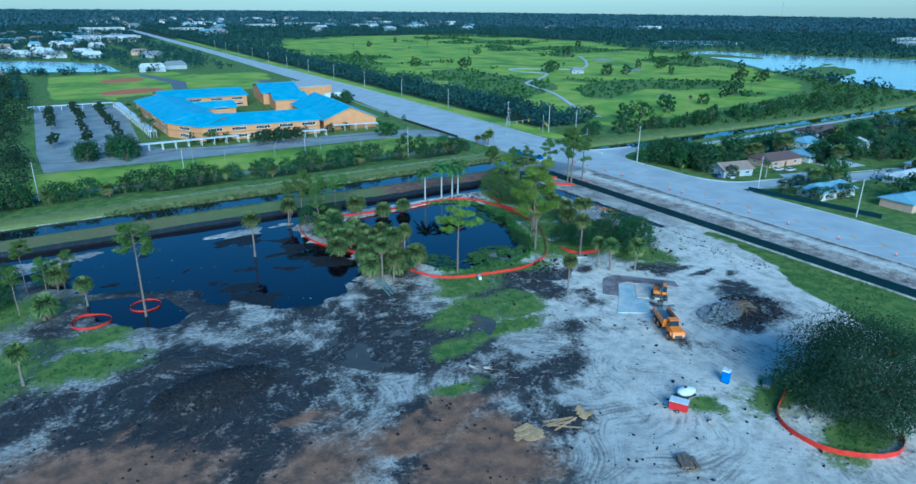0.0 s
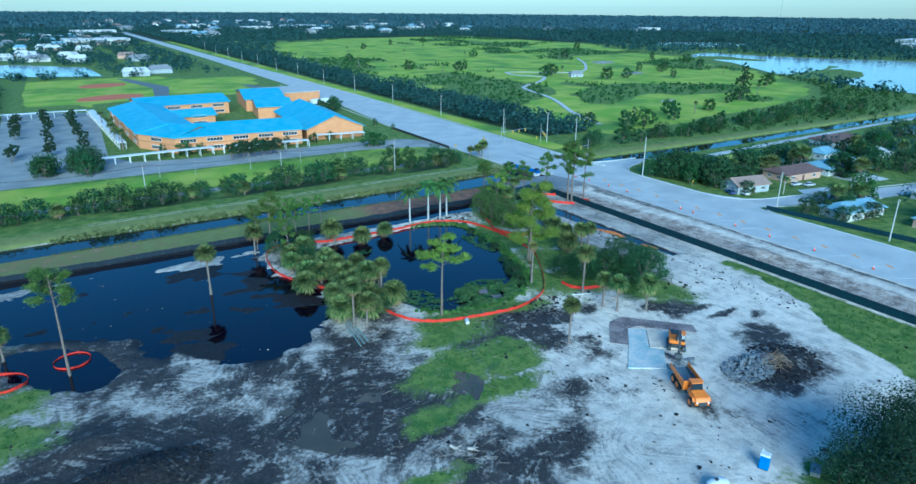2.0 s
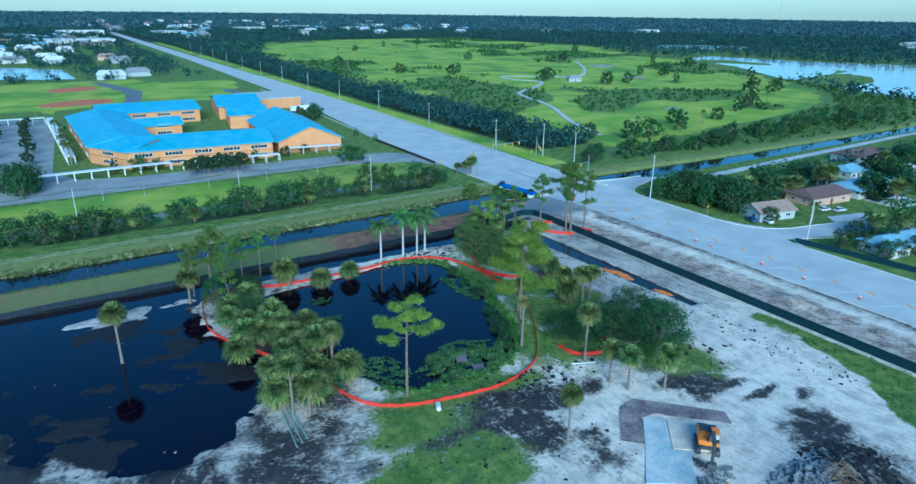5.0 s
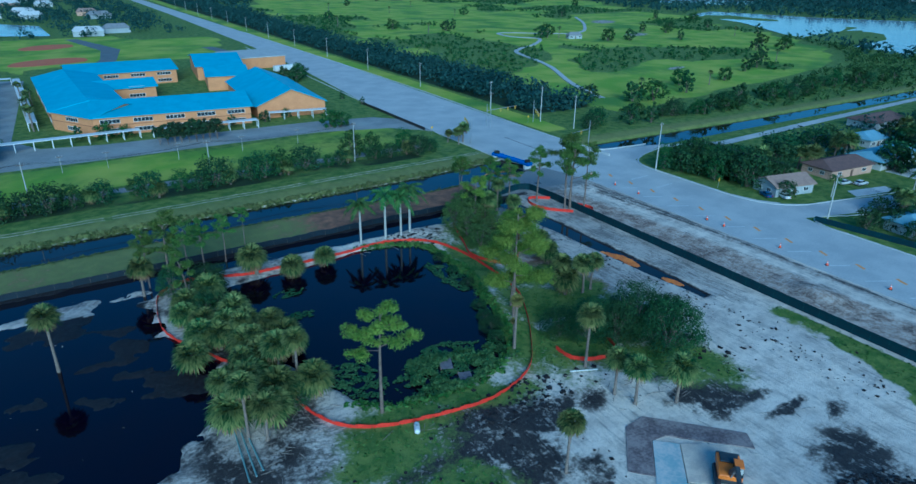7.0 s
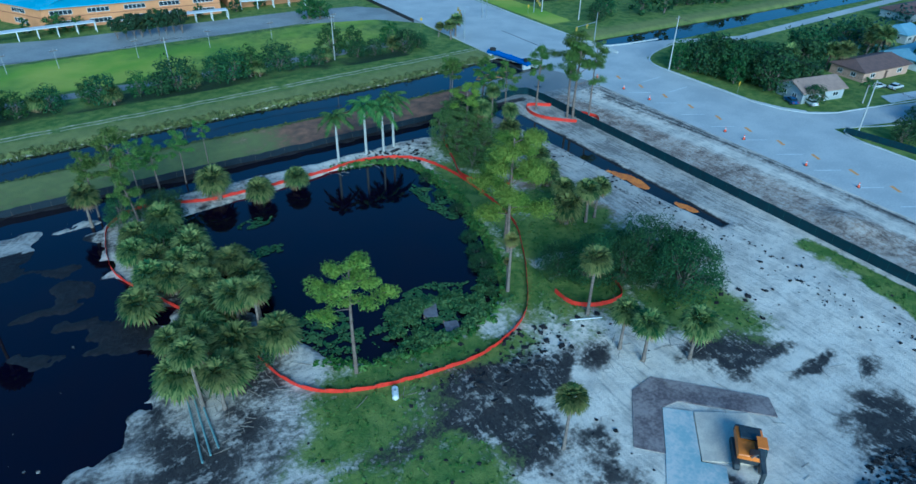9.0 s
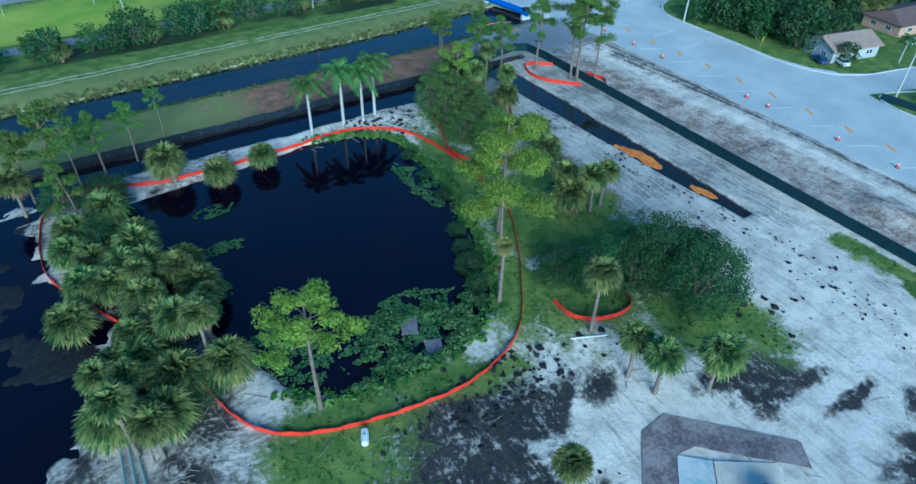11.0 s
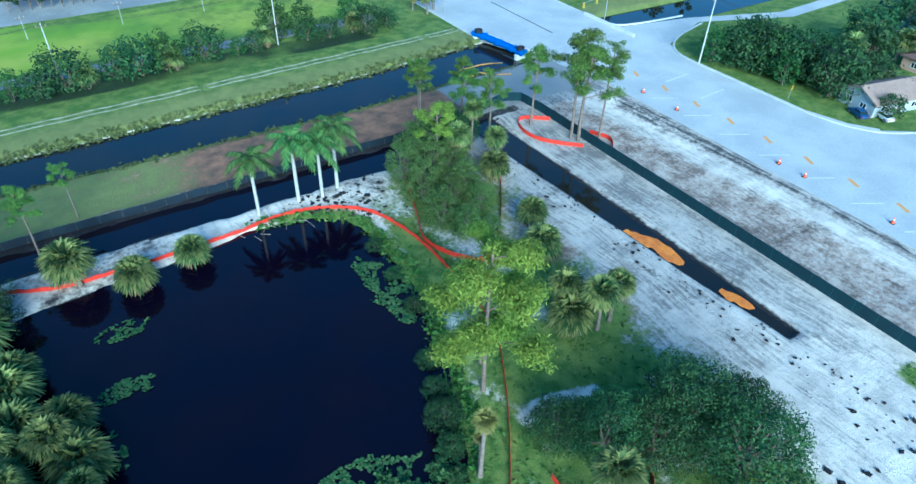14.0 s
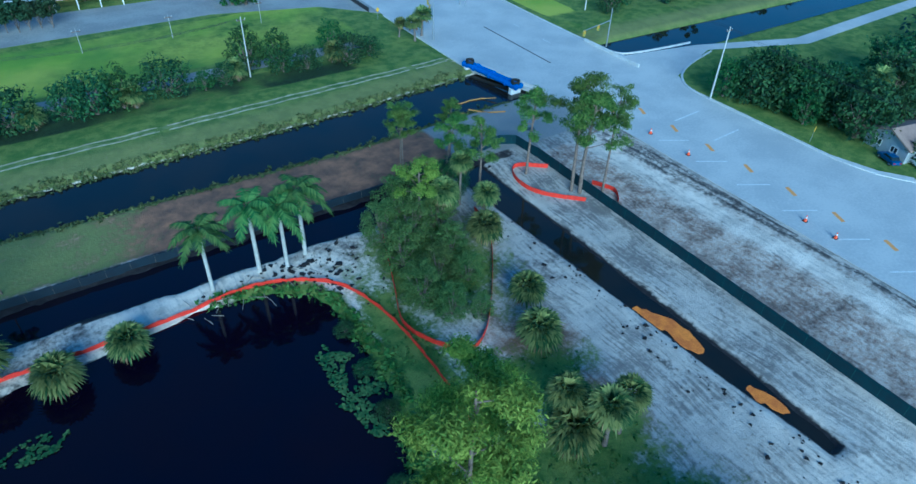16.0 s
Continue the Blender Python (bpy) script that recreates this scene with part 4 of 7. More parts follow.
for i, (x, y, h) in enumerate([(114.8, 109.0, 11.7), (113.9, 98.1, 8.7), (119.3, 95.0, 8.6), (95.8, 93.8, 9.6), (113.2, 101.5, 8.0), (130.8, 131.4, 7.6), (140.5, 148.8, 5.0), (136.2, 140.9, 5.8), (146.5, 165.0, 7.0), (143.5, 160.5, 5.5), (46.5, 154.7, 12.4), (62.8, 173.5, 8.5), (3.4, 150.2, 8.6), (-4.9, 117.4, 8.3), (8, 146, 7), (0, 143, 6), (146.0, 170.5, 9.5), (141, 168, 8)]):
    plant(TALL_FAN[i % 2] if h > 9.2 else LOW_FAN[i % 2] if h < 6.2 else FANS[i % 3], "cabbage_palm", x, y, h, C_LABEL + " on bare ground" if i < 10 else C_LABEL + " in wet ground", "palm tree", "cabbage palms")
for i, (x, y, h) in enumerate([(83.6, 170.3, 6.6), (89.4, 166.8, 5.6), (97.1, 168.3, 5.0), (66.9, 148.7, 5.8), (72.1, 145.1, 7.2), (76.4, 143.8, 7.8), (70.5, 141.5, 6.2), (75.1, 129.2, 10.5), (73.5, 132.5, 9.0), (76.5, 132.8, 8.5), (77.5, 137.0, 7.0), (65.2, 122.4, 11.0), (64.1, 130.2, 7.5), (66.8, 126.2, 9.5), (68.8, 134.5, 7.0), (67.2, 120.8, 8.0), (71.5, 149.5, 6.0), (68.5, 154.0, 5.5), (74.5, 153.0, 6.5), (67.5, 160.0, 6.0), (71.5, 164.0, 6.5), (132.7, 127.2, 8.6), (135.0, 127.4, 8.0)] + [(129.4, 128.6, 6.0), (64.5, 144, 6.0), (69, 146.5, 5.5), (74.5, 147.5, 6.5), (78.5, 141, 6.5), (73, 140, 6.8), (76.5, 126.8, 6.2), (71, 128.5, 6.5), (66, 132.5, 6.0), (70, 124.0, 6.2), (63.5, 125.5, 6.4), (78, 146.5, 5.6), (66, 156.5, 5.2), (74, 158, 5.6), (72, 136.0, 6.6), (68.5, 130.5, 6.4)]):
    plant(LOW_FAN[i % 2] if h < 6.7 else TALL_FAN[i % 2] if h > 9.2 else FANS[i % 3], "cabbage_palm", x, y, h, "low bushy cabbage palm with wide fan leaves", "palm tree", "low palms round the pond")
plant(THIN_FAN, "cabbage_palm", 109.0, 119.6, 10.4, "thin dying cabbage palm with yellow leaves", "palm tree")
plant(THIN_FAN, "cabbage_palm", 109.6, 120.6, 5.2, "short dying cabbage palm with yellow leaves", "palm tree")
for i, (x, y, h, w) in enumerate([(129.6, 111.8, 9.6, 1.0), (130.8, 105.6, 8.8, 1.05), (121.5, 115.2, 7.6, 1.0), (125.2, 112.0, 7.0, 1.0), (134.5, 109.0, 7.0, 1.0), (118.2, 118.5, 5.5, 1.0), (70, 158, 6.5, 1.0), (73.5, 168.0, 6.0, 1.0), (67.5, 171.5, 5.5, 1.0), (70.5, 136.5, 5.0, 1.1), (73.0, 126.0, 4.5, 1.0), (-9, 155, 7, 1.1), (-6, 165, 6, 1.1), (3, 162, 5, 1.0), (141, 175, 7, 0.9), (146, 174, 6, 0.9)]):
    plant(BUSHES[i % 2], "bush", x, y, h, "dense dark green broadleaf bush", "bush", "bushes of the site", wide=w)
for i, (x, y, h) in enumerate([(129.3, 155.5, 8.0), (131.0, 151.5, 6.5), (133.5, 158.0, 7.5), (131.0, 163.0, 9.0), (136.5, 155.5, 6.0), (138.0, 161.5, 7.0), (135.0, 167.0, 9.5), (139.5, 167.5, 8.0), (131.5, 169.0, 9.0), (137.0, 173.5, 10.0), (142.5, 170.0, 7.0), (134.0, 149.5, 4.5)]):
    plant(WISPY[i % 2], "thicket_tree", x, y, h * 0.8, "wispy grey-green thicket tree inside orange mesh", "tree", "thicket inside the mesh", wide=1.3)
plant(OAK, "oak_tree", 103.5, 36.5, 14.5, "large spreading dark green oak behind orange mesh", "oak tree", turn=0)

# hedgerow along the canal's far bank
for i in range(44):
    a = -236 + i * 4.6 + rng.normal() * 1.2
    b = 22.5 + 0.02 * (a + 120) + rng.normal() * 1.3
    if -100 < a and rng.random() < 0.12 or -66 < a < -60:
        continue
    x, y, _ = plan(a, b)
    big = 6.5 + 3.5 * rng.random() if a < -75 else 4.5 + 4 * rng.random()
    if i % 4 == 1:
        plant(LOW_FAN[i % 2], "cabbage_palm", x, y, 5.2, "cabbage palm in a hedgerow along the canal", "palm tree", "hedgerow palms")
    else:
        plant(MIDS[i % 3], "bush", x, y, big * 0.9, "dark green bush in a hedgerow along the canal", "bush", "hedgerow bushes")
for a, b, h in ((-57, 27, 8.5), (-63, 29, 9.5), (-44, 30, 7.5), (-37, 25, 3.2), (-24, 27, 6.5), (-21, 29, 7.5), (-26, 31, 5.0)):
    x, y, _ = plan(a, b)
    plant(MIDS[2] if a < -30 else FANS[3], "bush" if a < -30 else "cabbage_palm", x, y, h, "rounded green tree near the canal" if a < -30 else C_LABEL + " by the crossing", "tree" if a < -30 else "palm tree")
# trees of the school grounds
for i in range(9):
    x, y, _ = plan(-113 + i * 2.3, 76 + rng.normal() * 0.8)
    plant(LOLLY[i % 2], "tree", x, y, 7.2 + 0.5 * (i % 3), "row tree with clear trunk beside the school drive", "tree", "row trees at the school")
for a, b, h in ((-50, 70, 6.5), (-53, 72, 7.0), (-128, 94, 6), (-136, 97, 5), (-122, 93, 4.5), (-85, 92, 4.5), (-72, 93, 4.8), (-63, 95, 4.2), (-47, 101, 3.5), (-98, 92, 4.5), (-28, 120, 4), (-25, 105, 3.5), (-27, 180, 9), (-31, 172, 8), (-24, 186, 8), (-33, 185, 7)):
    x, y, _ = plan(a, b)
    plant(SMALL[int(abs(a)) % 3], "tree", x, y, h, "small green tree beside the school", "tree", "trees at the school")
for i in range(10):
    x, y, _ = plan(-150 + rng.normal() * 1.0, 118 + i * 6.5)
    plant(TINY_PALM, "palm", x, y, 7 + rng.random() * 3, "slender palm beside the school", "palm tree", "palms beside the school")
for row in (-164, -176, -188):
    for i in range(11):
        if rng.random() < 0.3:
            continue
        x, y, _ = plan(row + rng.normal() * 0.9, 112 + i * 11.0 + rng.normal() * 2)
        plant(LOLLY[i % 2], "tree", x, y, 5.2 + 1.8 * rng.random(), "round shade tree on a car park island", "tree", "car park trees")
for i in range(9):
    x, y, _ = plan(-190 + rng.random() * 36, 84 + rng.normal() * 5)
    plant(MIDS[i % 2], "tree", x, y, 7 + 2 * rng.random(), "dark broadleaf tree beside the school drive", "tree", "trees by the school drive")
# trees of the housing and along the road
for i in range(30):
    a, b = 19 + 0.45 * i + rng.normal() * 2.2, -30 - (i % 15) * 1.9 + rng.normal() * 1.2
    if a < 15.5 or b < -57:
        continue
    x, y, _ = plan(a, b)
    plant(MIDS[i % 2 if i % 3 else 2], "tree", x, y, 7.0 + 3.5 * rng.random(), "bushy green tree in a thicket by the road", "tree", "thicket by the road", wide=0.9)
for i in range(130):
    a, b = 34 + 190 * rng.random() ** 1.1, -36 - 100 * rng.random()
    if abs(b + 78 + 0.16 * (a - 20)) < 9 or (a < 48 and -72 < b < -56) or (52 < a < 62 and b > -75 and b < -58):
        continue
    x, y, _ = plan(a, b)
    kind = (MIDS[i % 3], FANS[3], SMALL[0])[i % 5 % 3]
    plant(kind, "tree" if kind is not FANS[3] else "cabbage_palm", x, y, 6 + 5 * rng.random(), "green garden tree among houses", "tree", "garden trees", wide=1.1)
for a, b, h in ((24, -66, 5.5), (20, -90, 6.0), (25, -94, 5.5), (31, -96, 6.5), (22, -100, 5.5), (34, -86, 5), (27, -101, 5), (33, -103, 6)):
    x, y, _ = plan(a, b)
    plant(MIDS[0], "tree", x, y, h, "dark round tree beside a house", "tree", "garden trees")
for a, b in ((36, -72), (40, -86), (60, -82)):
    x, y, _ = plan(a, b)
    plant(ROYALS[0], "coconut_palm", x, y, 7.5, "feather palm on a front lawn", "palm tree")
for i in range(34):
    a, b = 32 + i * 7 + rng.normal() * 2, 14 + rng.random() * 16 + 0.02 * i * 7
    x, y, _ = plan(a, b)
    plant((MIDS + SMALL)[i % 6], "tree", x, y, 5 + 4 * rng.random(), "bushy tree on the canal bank by the golf course", "tree", "canal bank trees")
# trees dotted over the golf course
GOLF_TREES = [(440, 470), (446, 478), (452, 484), (436, 474), (449, 466), (470, 430), (490, 425), (530, 405), (380, 560), (395, 555), (410, 565), (360, 590), (372, 548), (560, 470), (575, 455), (600, 470)] + [(500, 690), (520, 700), (620, 640), (640, 660), (455, 760), (470, 900), (560, 980), (640, 1010), (410, 830), (690, 560), (705, 520), (660, 470), (600, 400), (560, 350), (520, 330), (480, 300), (470, 285), (440, 280), (420, 275), (380, 262), (360, 258), (330, 250), (300, 246), (290, 250), (310, 262), (540, 320), (580, 340), (620, 390), (330, 640), (350, 700), (700, 820), (760, 760), (540, 850), (300, 255), (345, 266), (275, 262)]
for i, (x, y) in enumerate(GOLF_TREES):
    plant(SMALL[i % 3] if i % 4 else TINY_PALM, "tree", x, y, 7 + 4 * rng.random(), "dark tree standing on the golf course", "tree", "golf course trees")


# woods too many to count
def woods(name, pts, sizes, leaves, leaf_size, label, r, leaf=HAZY_LEAF, squash=0.8):
    z = np.array([height(x, y) for x, y in pts])
    c = np.column_stack([pts, z + sizes * 0.42])
    me = quads_mesh(name, leaf_cloud(r, c, sizes * 0.5, leaves, leaf_size, squash, 1.4, 0.35, 0.5), leaf)
    return tagged(new(name, me), label, "woods", kind="stuff")


def scatter(r, n, test, box4):
    p = np.column_stack([r.uniform(box4[0], box4[2], n), r.uniform(box4[1], box4[3], n)])
    return p[test(p[:, 0], p[:, 1])]


rw = np.random.default_rng(99)
ab = np.column_stack([rw.uniform(28, 64, 1500), rw.uniform(48, 1400, 1500)])
pts = np.array([plan(a, b)[:2] for a, b in ab])
woods("roadside_woods", pts, rw.uniform(6, 11, len(pts)), 46, 1.15, "dense dark green woods along the road", rw)
scrub = scatter(rw, 16000, lambda x, y: (inside([(268, 235), (252, 300), (262, 420), (300, 660), (330, 880), (420, 1110), (620, 1230), (860, 1220), (900, 900), (800, 700), (760, 560), (640, 380), (560, 290), (500, 262), (420, 250)], x, y) > 5) & ((vnoise(x, y, 90, 71, 3) > 0.575) | (np.maximum(np.maximum(inside(GOLF_ROUGH[0], x, y), inside(GOLF_ROUGH[1], x, y)), inside(GOLF_ROUGH[2], x, y)) > 0)), (250, 235, 900, 1230))
woods("golf_scrub", scrub, rw.uniform(1.5, 3.6, len(scrub)), 9, 1.2, "low green scrub between golf fairways", rw, HEDGE_LEAF)
belt = scatter(rw, 2600, lambda x, y: (inside([(560, 200), (590, 240), (610, 300), (650, 385), (560, 285), (500, 255), (420, 243), (300, 228), (262, 222), (300, 212), (440, 190)], x, y) > 0), (250, 180, 660, 390))
woods("canal_scrub", belt, rw.uniform(2, 5.5, len(belt)), 14, 1.0, "scrub and small trees on the canal bank", rw, HEDGE_LEAF)
town = scatter(rw, 1900, lambda x, y: (inside(LAKE_WEST, x, y) < -6) & (inside(LAWNS[0], x, y) < -6) & (inside(LAWNS[1], x, y) < -6) & (to_street(x, y)[0] < -28) & ((y > 650) | (x < 20)), (-140, 480, 215, 1500))
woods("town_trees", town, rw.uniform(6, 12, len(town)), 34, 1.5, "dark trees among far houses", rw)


def wedge(x, y, lo, hi):
    d, w = np.hypot(x, y), np.degrees(np.arctan2(y, x))
    a = to_street(x, y)[0]
    lakes = np.maximum(np.maximum(inside(LAKE_EAST, x, y), inside(LAKE_FAR, x, y)), inside(LAKE_WEST, x, y))
    g = inside([(262, 235), (252, 300), (262, 420), (300, 660), (330, 880), (420, 1110), (620, 1230), (860, 1220), (900, 900), (800, 700), (780, 560), (640, 370), (560, 270), (500, 220), (420, 200)], x, y)
    return (d > lo) & (d < hi) & (w > 8) & (w < 98) & (lakes < -4) & (g < -4) & ((np.abs(a + 2) > 26) | (y > 1600))


west = scatter(rw, 1000, lambda x, y: (to_street(x, y)[0] < -199) & (to_street(x, y)[1] > 8) & (to_street(x, y)[1] < 420), (-140, 190, 20, 640))
woods("west_trees", west, rw.uniform(6, 11, len(west)), 60, 0.95, "dark trees beside the school car park", rw, OAK_LEAF)
mid = scatter(rw, 26000, lambda x, y: wedge(x, y, 620, 1900) & ((x > 300) | (y > 1150)), (-260, 60, 1900, 1900))
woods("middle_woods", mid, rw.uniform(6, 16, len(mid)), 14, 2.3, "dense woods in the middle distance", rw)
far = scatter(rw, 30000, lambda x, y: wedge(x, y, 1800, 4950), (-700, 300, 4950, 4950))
woods("far_woods", far, rw.uniform(10, 24, len(far)), 10, 5.0, "flat far woods up to the horizon", rw, HORIZON_HAZE_LEAF, 0.45)
near_e = scatter(rw, 900, lambda x, y: (to_street(x, y)[0] > 60) & (to_street(x, y)[1] < -30) & (np.abs(to_street(x, y)[1] + 78 + 0.16 * (to_street(x, y)[0] - 20)) > 10) & (inside(LAKE_EAST, x, y) < -6), (255, -60, 640, 190))
woods("town_woods_east", near_e, rw.uniform(5, 9, len(near_e)), 40, 1.0, "garden trees between houses", rw)

# water plants
def pads():
    r = np.random.default_rng(5)
    p = scatter(r, 90000, lambda x, y: (inside(POND_EDGE, x, y) > -0.2) & (
        ((np.hypot((x - 98) / 13, (y - 121.5) / 7.5) + 0.5 * (vnoise(x, y, 5, 81) - 0.5) < 0.85)) | (np.hypot((x - 83) / 5, (y - 127) / 8) + 0.8 * (vnoise(x, y, 4, 82) - 0.5) < 0.85)
        | (np.hypot((x - 116) / 3.2, (y - 148) / 10) + 0.8 * (vnoise(x, y, 4, 83) - 0.5) < 0.8) | (np.hypot((x - 84) / 4, (y - 150) / 2) < 0.8) | (np.hypot((x - 80) / 3, (y - 143) / 4) + 0.9 * (vnoise(x, y, 3, 85) - 0.5) < 0.7) | (np.hypot((x - 86) / 3.6, (y - 159.5) / 1.7) < 0.9))
        & (vnoise(x, y, 1.1, 84, 2) > 0.44), (66, 114, 121, 171))[:13000]
    vs, fs = [], []
    for i, (x, y) in enumerate(p):
        rad, z, w = 0.09 + 0.14 * r.random() ** 2, -0.345 + 0.012 * (i % 9), r.random() * 6
        tx, ty = r.normal(size=2) * 0.12
        k = len(vs)
        for j in range(6):
            q = w + j * 1.0
            dx, dy = rad * math.cos(q), rad * math.sin(q)
            vs.append((x + dx, y + dy, z + 0.05 + dx * tx + dy * ty))
        fs.append(tuple(range(k, k + 6)))
    return tagged(raw("lily_pads", vs, fs, LILY), "many floating green lily pads on the pond", "lily pads", kind="stuff")


pads()
rr = np.random.default_rng(6)
marsh = scatter(rr, 9000, lambda x, y: (np.abs(inside(POND_EDGE, x, y) + 0.4) < 2.6 * vnoise(x, y, 6, 86) + 0.2) & ((x > 106) | (y < 122)), (78, 112, 124, 172))
c = np.column_stack([marsh, [height(x, y) + 0.15 for x, y in marsh]])
tagged(new("marsh_plants", quads_mesh("marsh_plants", leaf_cloud(rr, c, np.full(len(c), 0.35), 5, 0.42, 0.8, 2.0, 0.2, 0.4), REED)), "rank green marsh plants along the pond edge", "marsh plants", kind="stuff")
stand = scatter(rr, 9000, lambda x, y: (inside([(92, 127), (101, 126), (107, 123.5), (109, 118), (100, 115.5), (90, 115.5), (86, 118), (90, 121.5)], x, y) > 1.2 * (vnoise(x, y, 3, 87) - 0.2)) & (vnoise(x, y, 2.2, 88) > 0.46) & (np.hypot(x - 97.4, y - 120) > 3.2), (84, 114, 110, 128))[:1500]
c = np.column_stack([stand, -0.30 + 0.75 * rr.random(len(stand)) * ramp(128 - stand[:, 1], 0, 6)])
tagged(new("water_plants", quads_mesh("water_plants", leaf_cloud(rr, c, np.full(len(c), 0.42), 9, 0.30, 0.7, 1.4, 0.2, 0.6), LILY)), "thick stand of leafy plants rising from the pond", "water plants", kind="stuff")
for i, (x, y, h) in enumerate([(108.6, 124.0, 2.4), (110.4, 127.4, 2.8), (111.6, 131.0, 2.4), (113.4, 135.0, 2.0), (107.0, 121.0, 1.8), (117.8, 150.0, 1.8), (118.8, 156.5, 2.0), (117.0, 143.5, 1.9)]):
    plant(BUSHES[i % 2], "bush", x, y, h, "low leafy green bush at the edge of a pond", "bush", "bushes at the pond edge", wide=1.3)
bankp = [plan(a, canal_edges(a)[k] + (1.0 if k else -1.0) + rr.normal() * 0.7)[:2] for a in rr.uniform(-180, -24, 1500) for k in (0, 1)]
c = np.column_stack([bankp, [max(height(x, y), -1.0) + 0.1 for x, y in bankp]])
tagged(new("bank_grass", quads_mesh("bank_grass", leaf_cloud(rr, c, np.full(len(c), 0.45), 10, 0.26, 0.6, 2.2, 0.2, 0.4), DRY_REED)), "tall ragged grass along the canal banks", "grass", kind="stuff")
turf_pts = scatter(rr, 26000, lambda x, y: np.array([m_turf[min(max(int((a + 25) / 0.6) + int(np.searchsorted(gx, -25)), 0), nx - 1), min(max(int((b - 20) / 0.6) + int(np.searchsorted(gy, 20)), 0), ny - 1)] for a, b in zip(x, y)]) > 0.55, (-20, 22, 160, 176))
c = np.column_stack([turf_pts, [height(x, y) + 0.08 for x, y in turf_pts]])
c = c[c[:, 2] > -0.15]
tagged(new("weeds", quads_mesh("weeds", leaf_cloud(rr, c, np.full(len(c), 0.30), 4, 0.22, 0.6, 2.0, 0.2, 0.6), REED)), "low ragged weeds and grass on the site", "weeds", kind="stuff")

# ---- fences ----
def band(bm, line, h, thick, wave=0.0, sink=0.1):
    """A standing cloth along a line, with thickness, that follows the ground."""
    p = np.array(line)[:, :2]
    t = np.gradient(p, axis=0)
    n = np.stack([-t[:, 1], t[:, 0]], 1) / (np.linalg.norm(t, axis=1)[:, None] + 1e-9) * thick / 2
    rows = []
    for i, (x, y) in enumerate(p):
        z = max(height(x, y), -0.5)
        top = z + h * (1 + wave * math.sin(i * 2.1) * math.cos(i * 0.7))
        lean = wave * 0.4 * math.sin(i * 1.3) * h
        a, b = p[i] + n[i], p[i] - n[i]
        rows.append([bm.verts.new((a[0], a[1], z - sink)), bm.verts.new((a[0] + lean, a[1] + lean, top)), bm.verts.new((b[0] + lean, b[1] + lean, top)), bm.verts.new((b[0], b[1], z - sink))])
    for r, s in zip(rows, rows[1:]):
        for k in range(3):
            bm.faces.new((r[k], s[k], s[k + 1], r[k + 1]))
    for r in (rows[0], rows[-1]):
        bm.faces.new(r)
    bmesh.ops.recalc_face_normals(bm, faces=bm.faces)
    return bm


def fence(name, line, h, cloth, post_mat, gap, label, wave=0.06, thick=0.03, post_r=0.03, extra=0.12):
    """A cloth fence: one panel between each two posts."""
    x0, y0 = line[0][:2]
    root = thing(name, pose(x0, y0, 0), label, "fence")
    d = np.concatenate([[0], np.cumsum(np.linalg.norm(np.diff(np.array(line)[:, :2], axis=0), axis=1))])
    marks = np.linspace(0, d[-1], max(2, int(d[-1] / gap) + 1))
    at = lambda s: np.array([np.interp(s, d, np.array(line)[:, k]) for k in (0, 1)])
    inv = pose(-x0, -y0, 0)
    for k, s in enumerate(marks):
        x, y = at(s)
        z = max(height(x, y), -0.6)
        part("post", rod(bmesh.new(), (x - x0, y - y0, z - 0.3), (x - x0, y - y0, z + h + extra), post_r, n=6), post_mat, root)
        if k + 1 < len(marks):
            piece = [at(v) for v in np.linspace(s, marks[k + 1], 5)]
            bm = band(bmesh.new(), piece, h, thick, wave)
            bmesh.ops.transform(bm, matrix=inv, verts=bm.verts)
            part("panel", bm, cloth, root)
    return root


POND_FENCE = [(63.2, 165), (62.8, 157), (66, 148), (70, 139), (73, 130), (74.5, 122), (77.2, 117.2), (83, 113.8), (92, 111.4), (100, 111.2), (107.5, 114), (113.7, 120.8), (118.8, 128), (122.6, 135), (124.3, 146), (124, 158), (121, 165.5), (113, 170), (102, 170), (95, 170), (88, 170.3), (81, 171.2), (72, 175), (65.5, 172.5), (63.2, 165)]
fence("orange_mesh_fence", smooth_line(POND_FENCE, 1.5), 0.60, MESH_O, WOODEN, 3.0, "long orange plastic mesh fence looping round a pond", 0.16)
fence("orange_mesh_fence", smooth_line([(132.5, 171), (127.8, 160), (125, 153), (127, 147.5), (130, 145.3), (135.5, 149.5), (145, 161.5), (147, 168)], 1.5), 0.75, MESH_O, WOODEN, 3.0, "orange plastic mesh fence round a thicket of trees")
fence("orange_mesh_fence", smooth_line([(114.6, 115.5), (114.6, 111.8), (117.8, 109.3), (121.8, 109), (123.6, 111.5), (124.3, 114)], 1.0), 0.75, MESH_O, WOODEN, 2.5, "short orange plastic mesh fence round a palm")
fence("orange_mesh_fence", smooth_line([(164.8, 171), (160.5, 174.3), (158, 171.5), (158.2, 166.2), (163, 160.3)], 1.0), 0.75, MESH_O, WOODEN, 2.5, "orange plastic mesh fence round roadside pines")
fence("orange_mesh_fence", smooth_line([(167.4, 163.3), (168.9, 159.8), (166.9, 157)], 1.0), 0.75, MESH_O, WOODEN, 2.5, "small curved orange plastic mesh fence by the road")
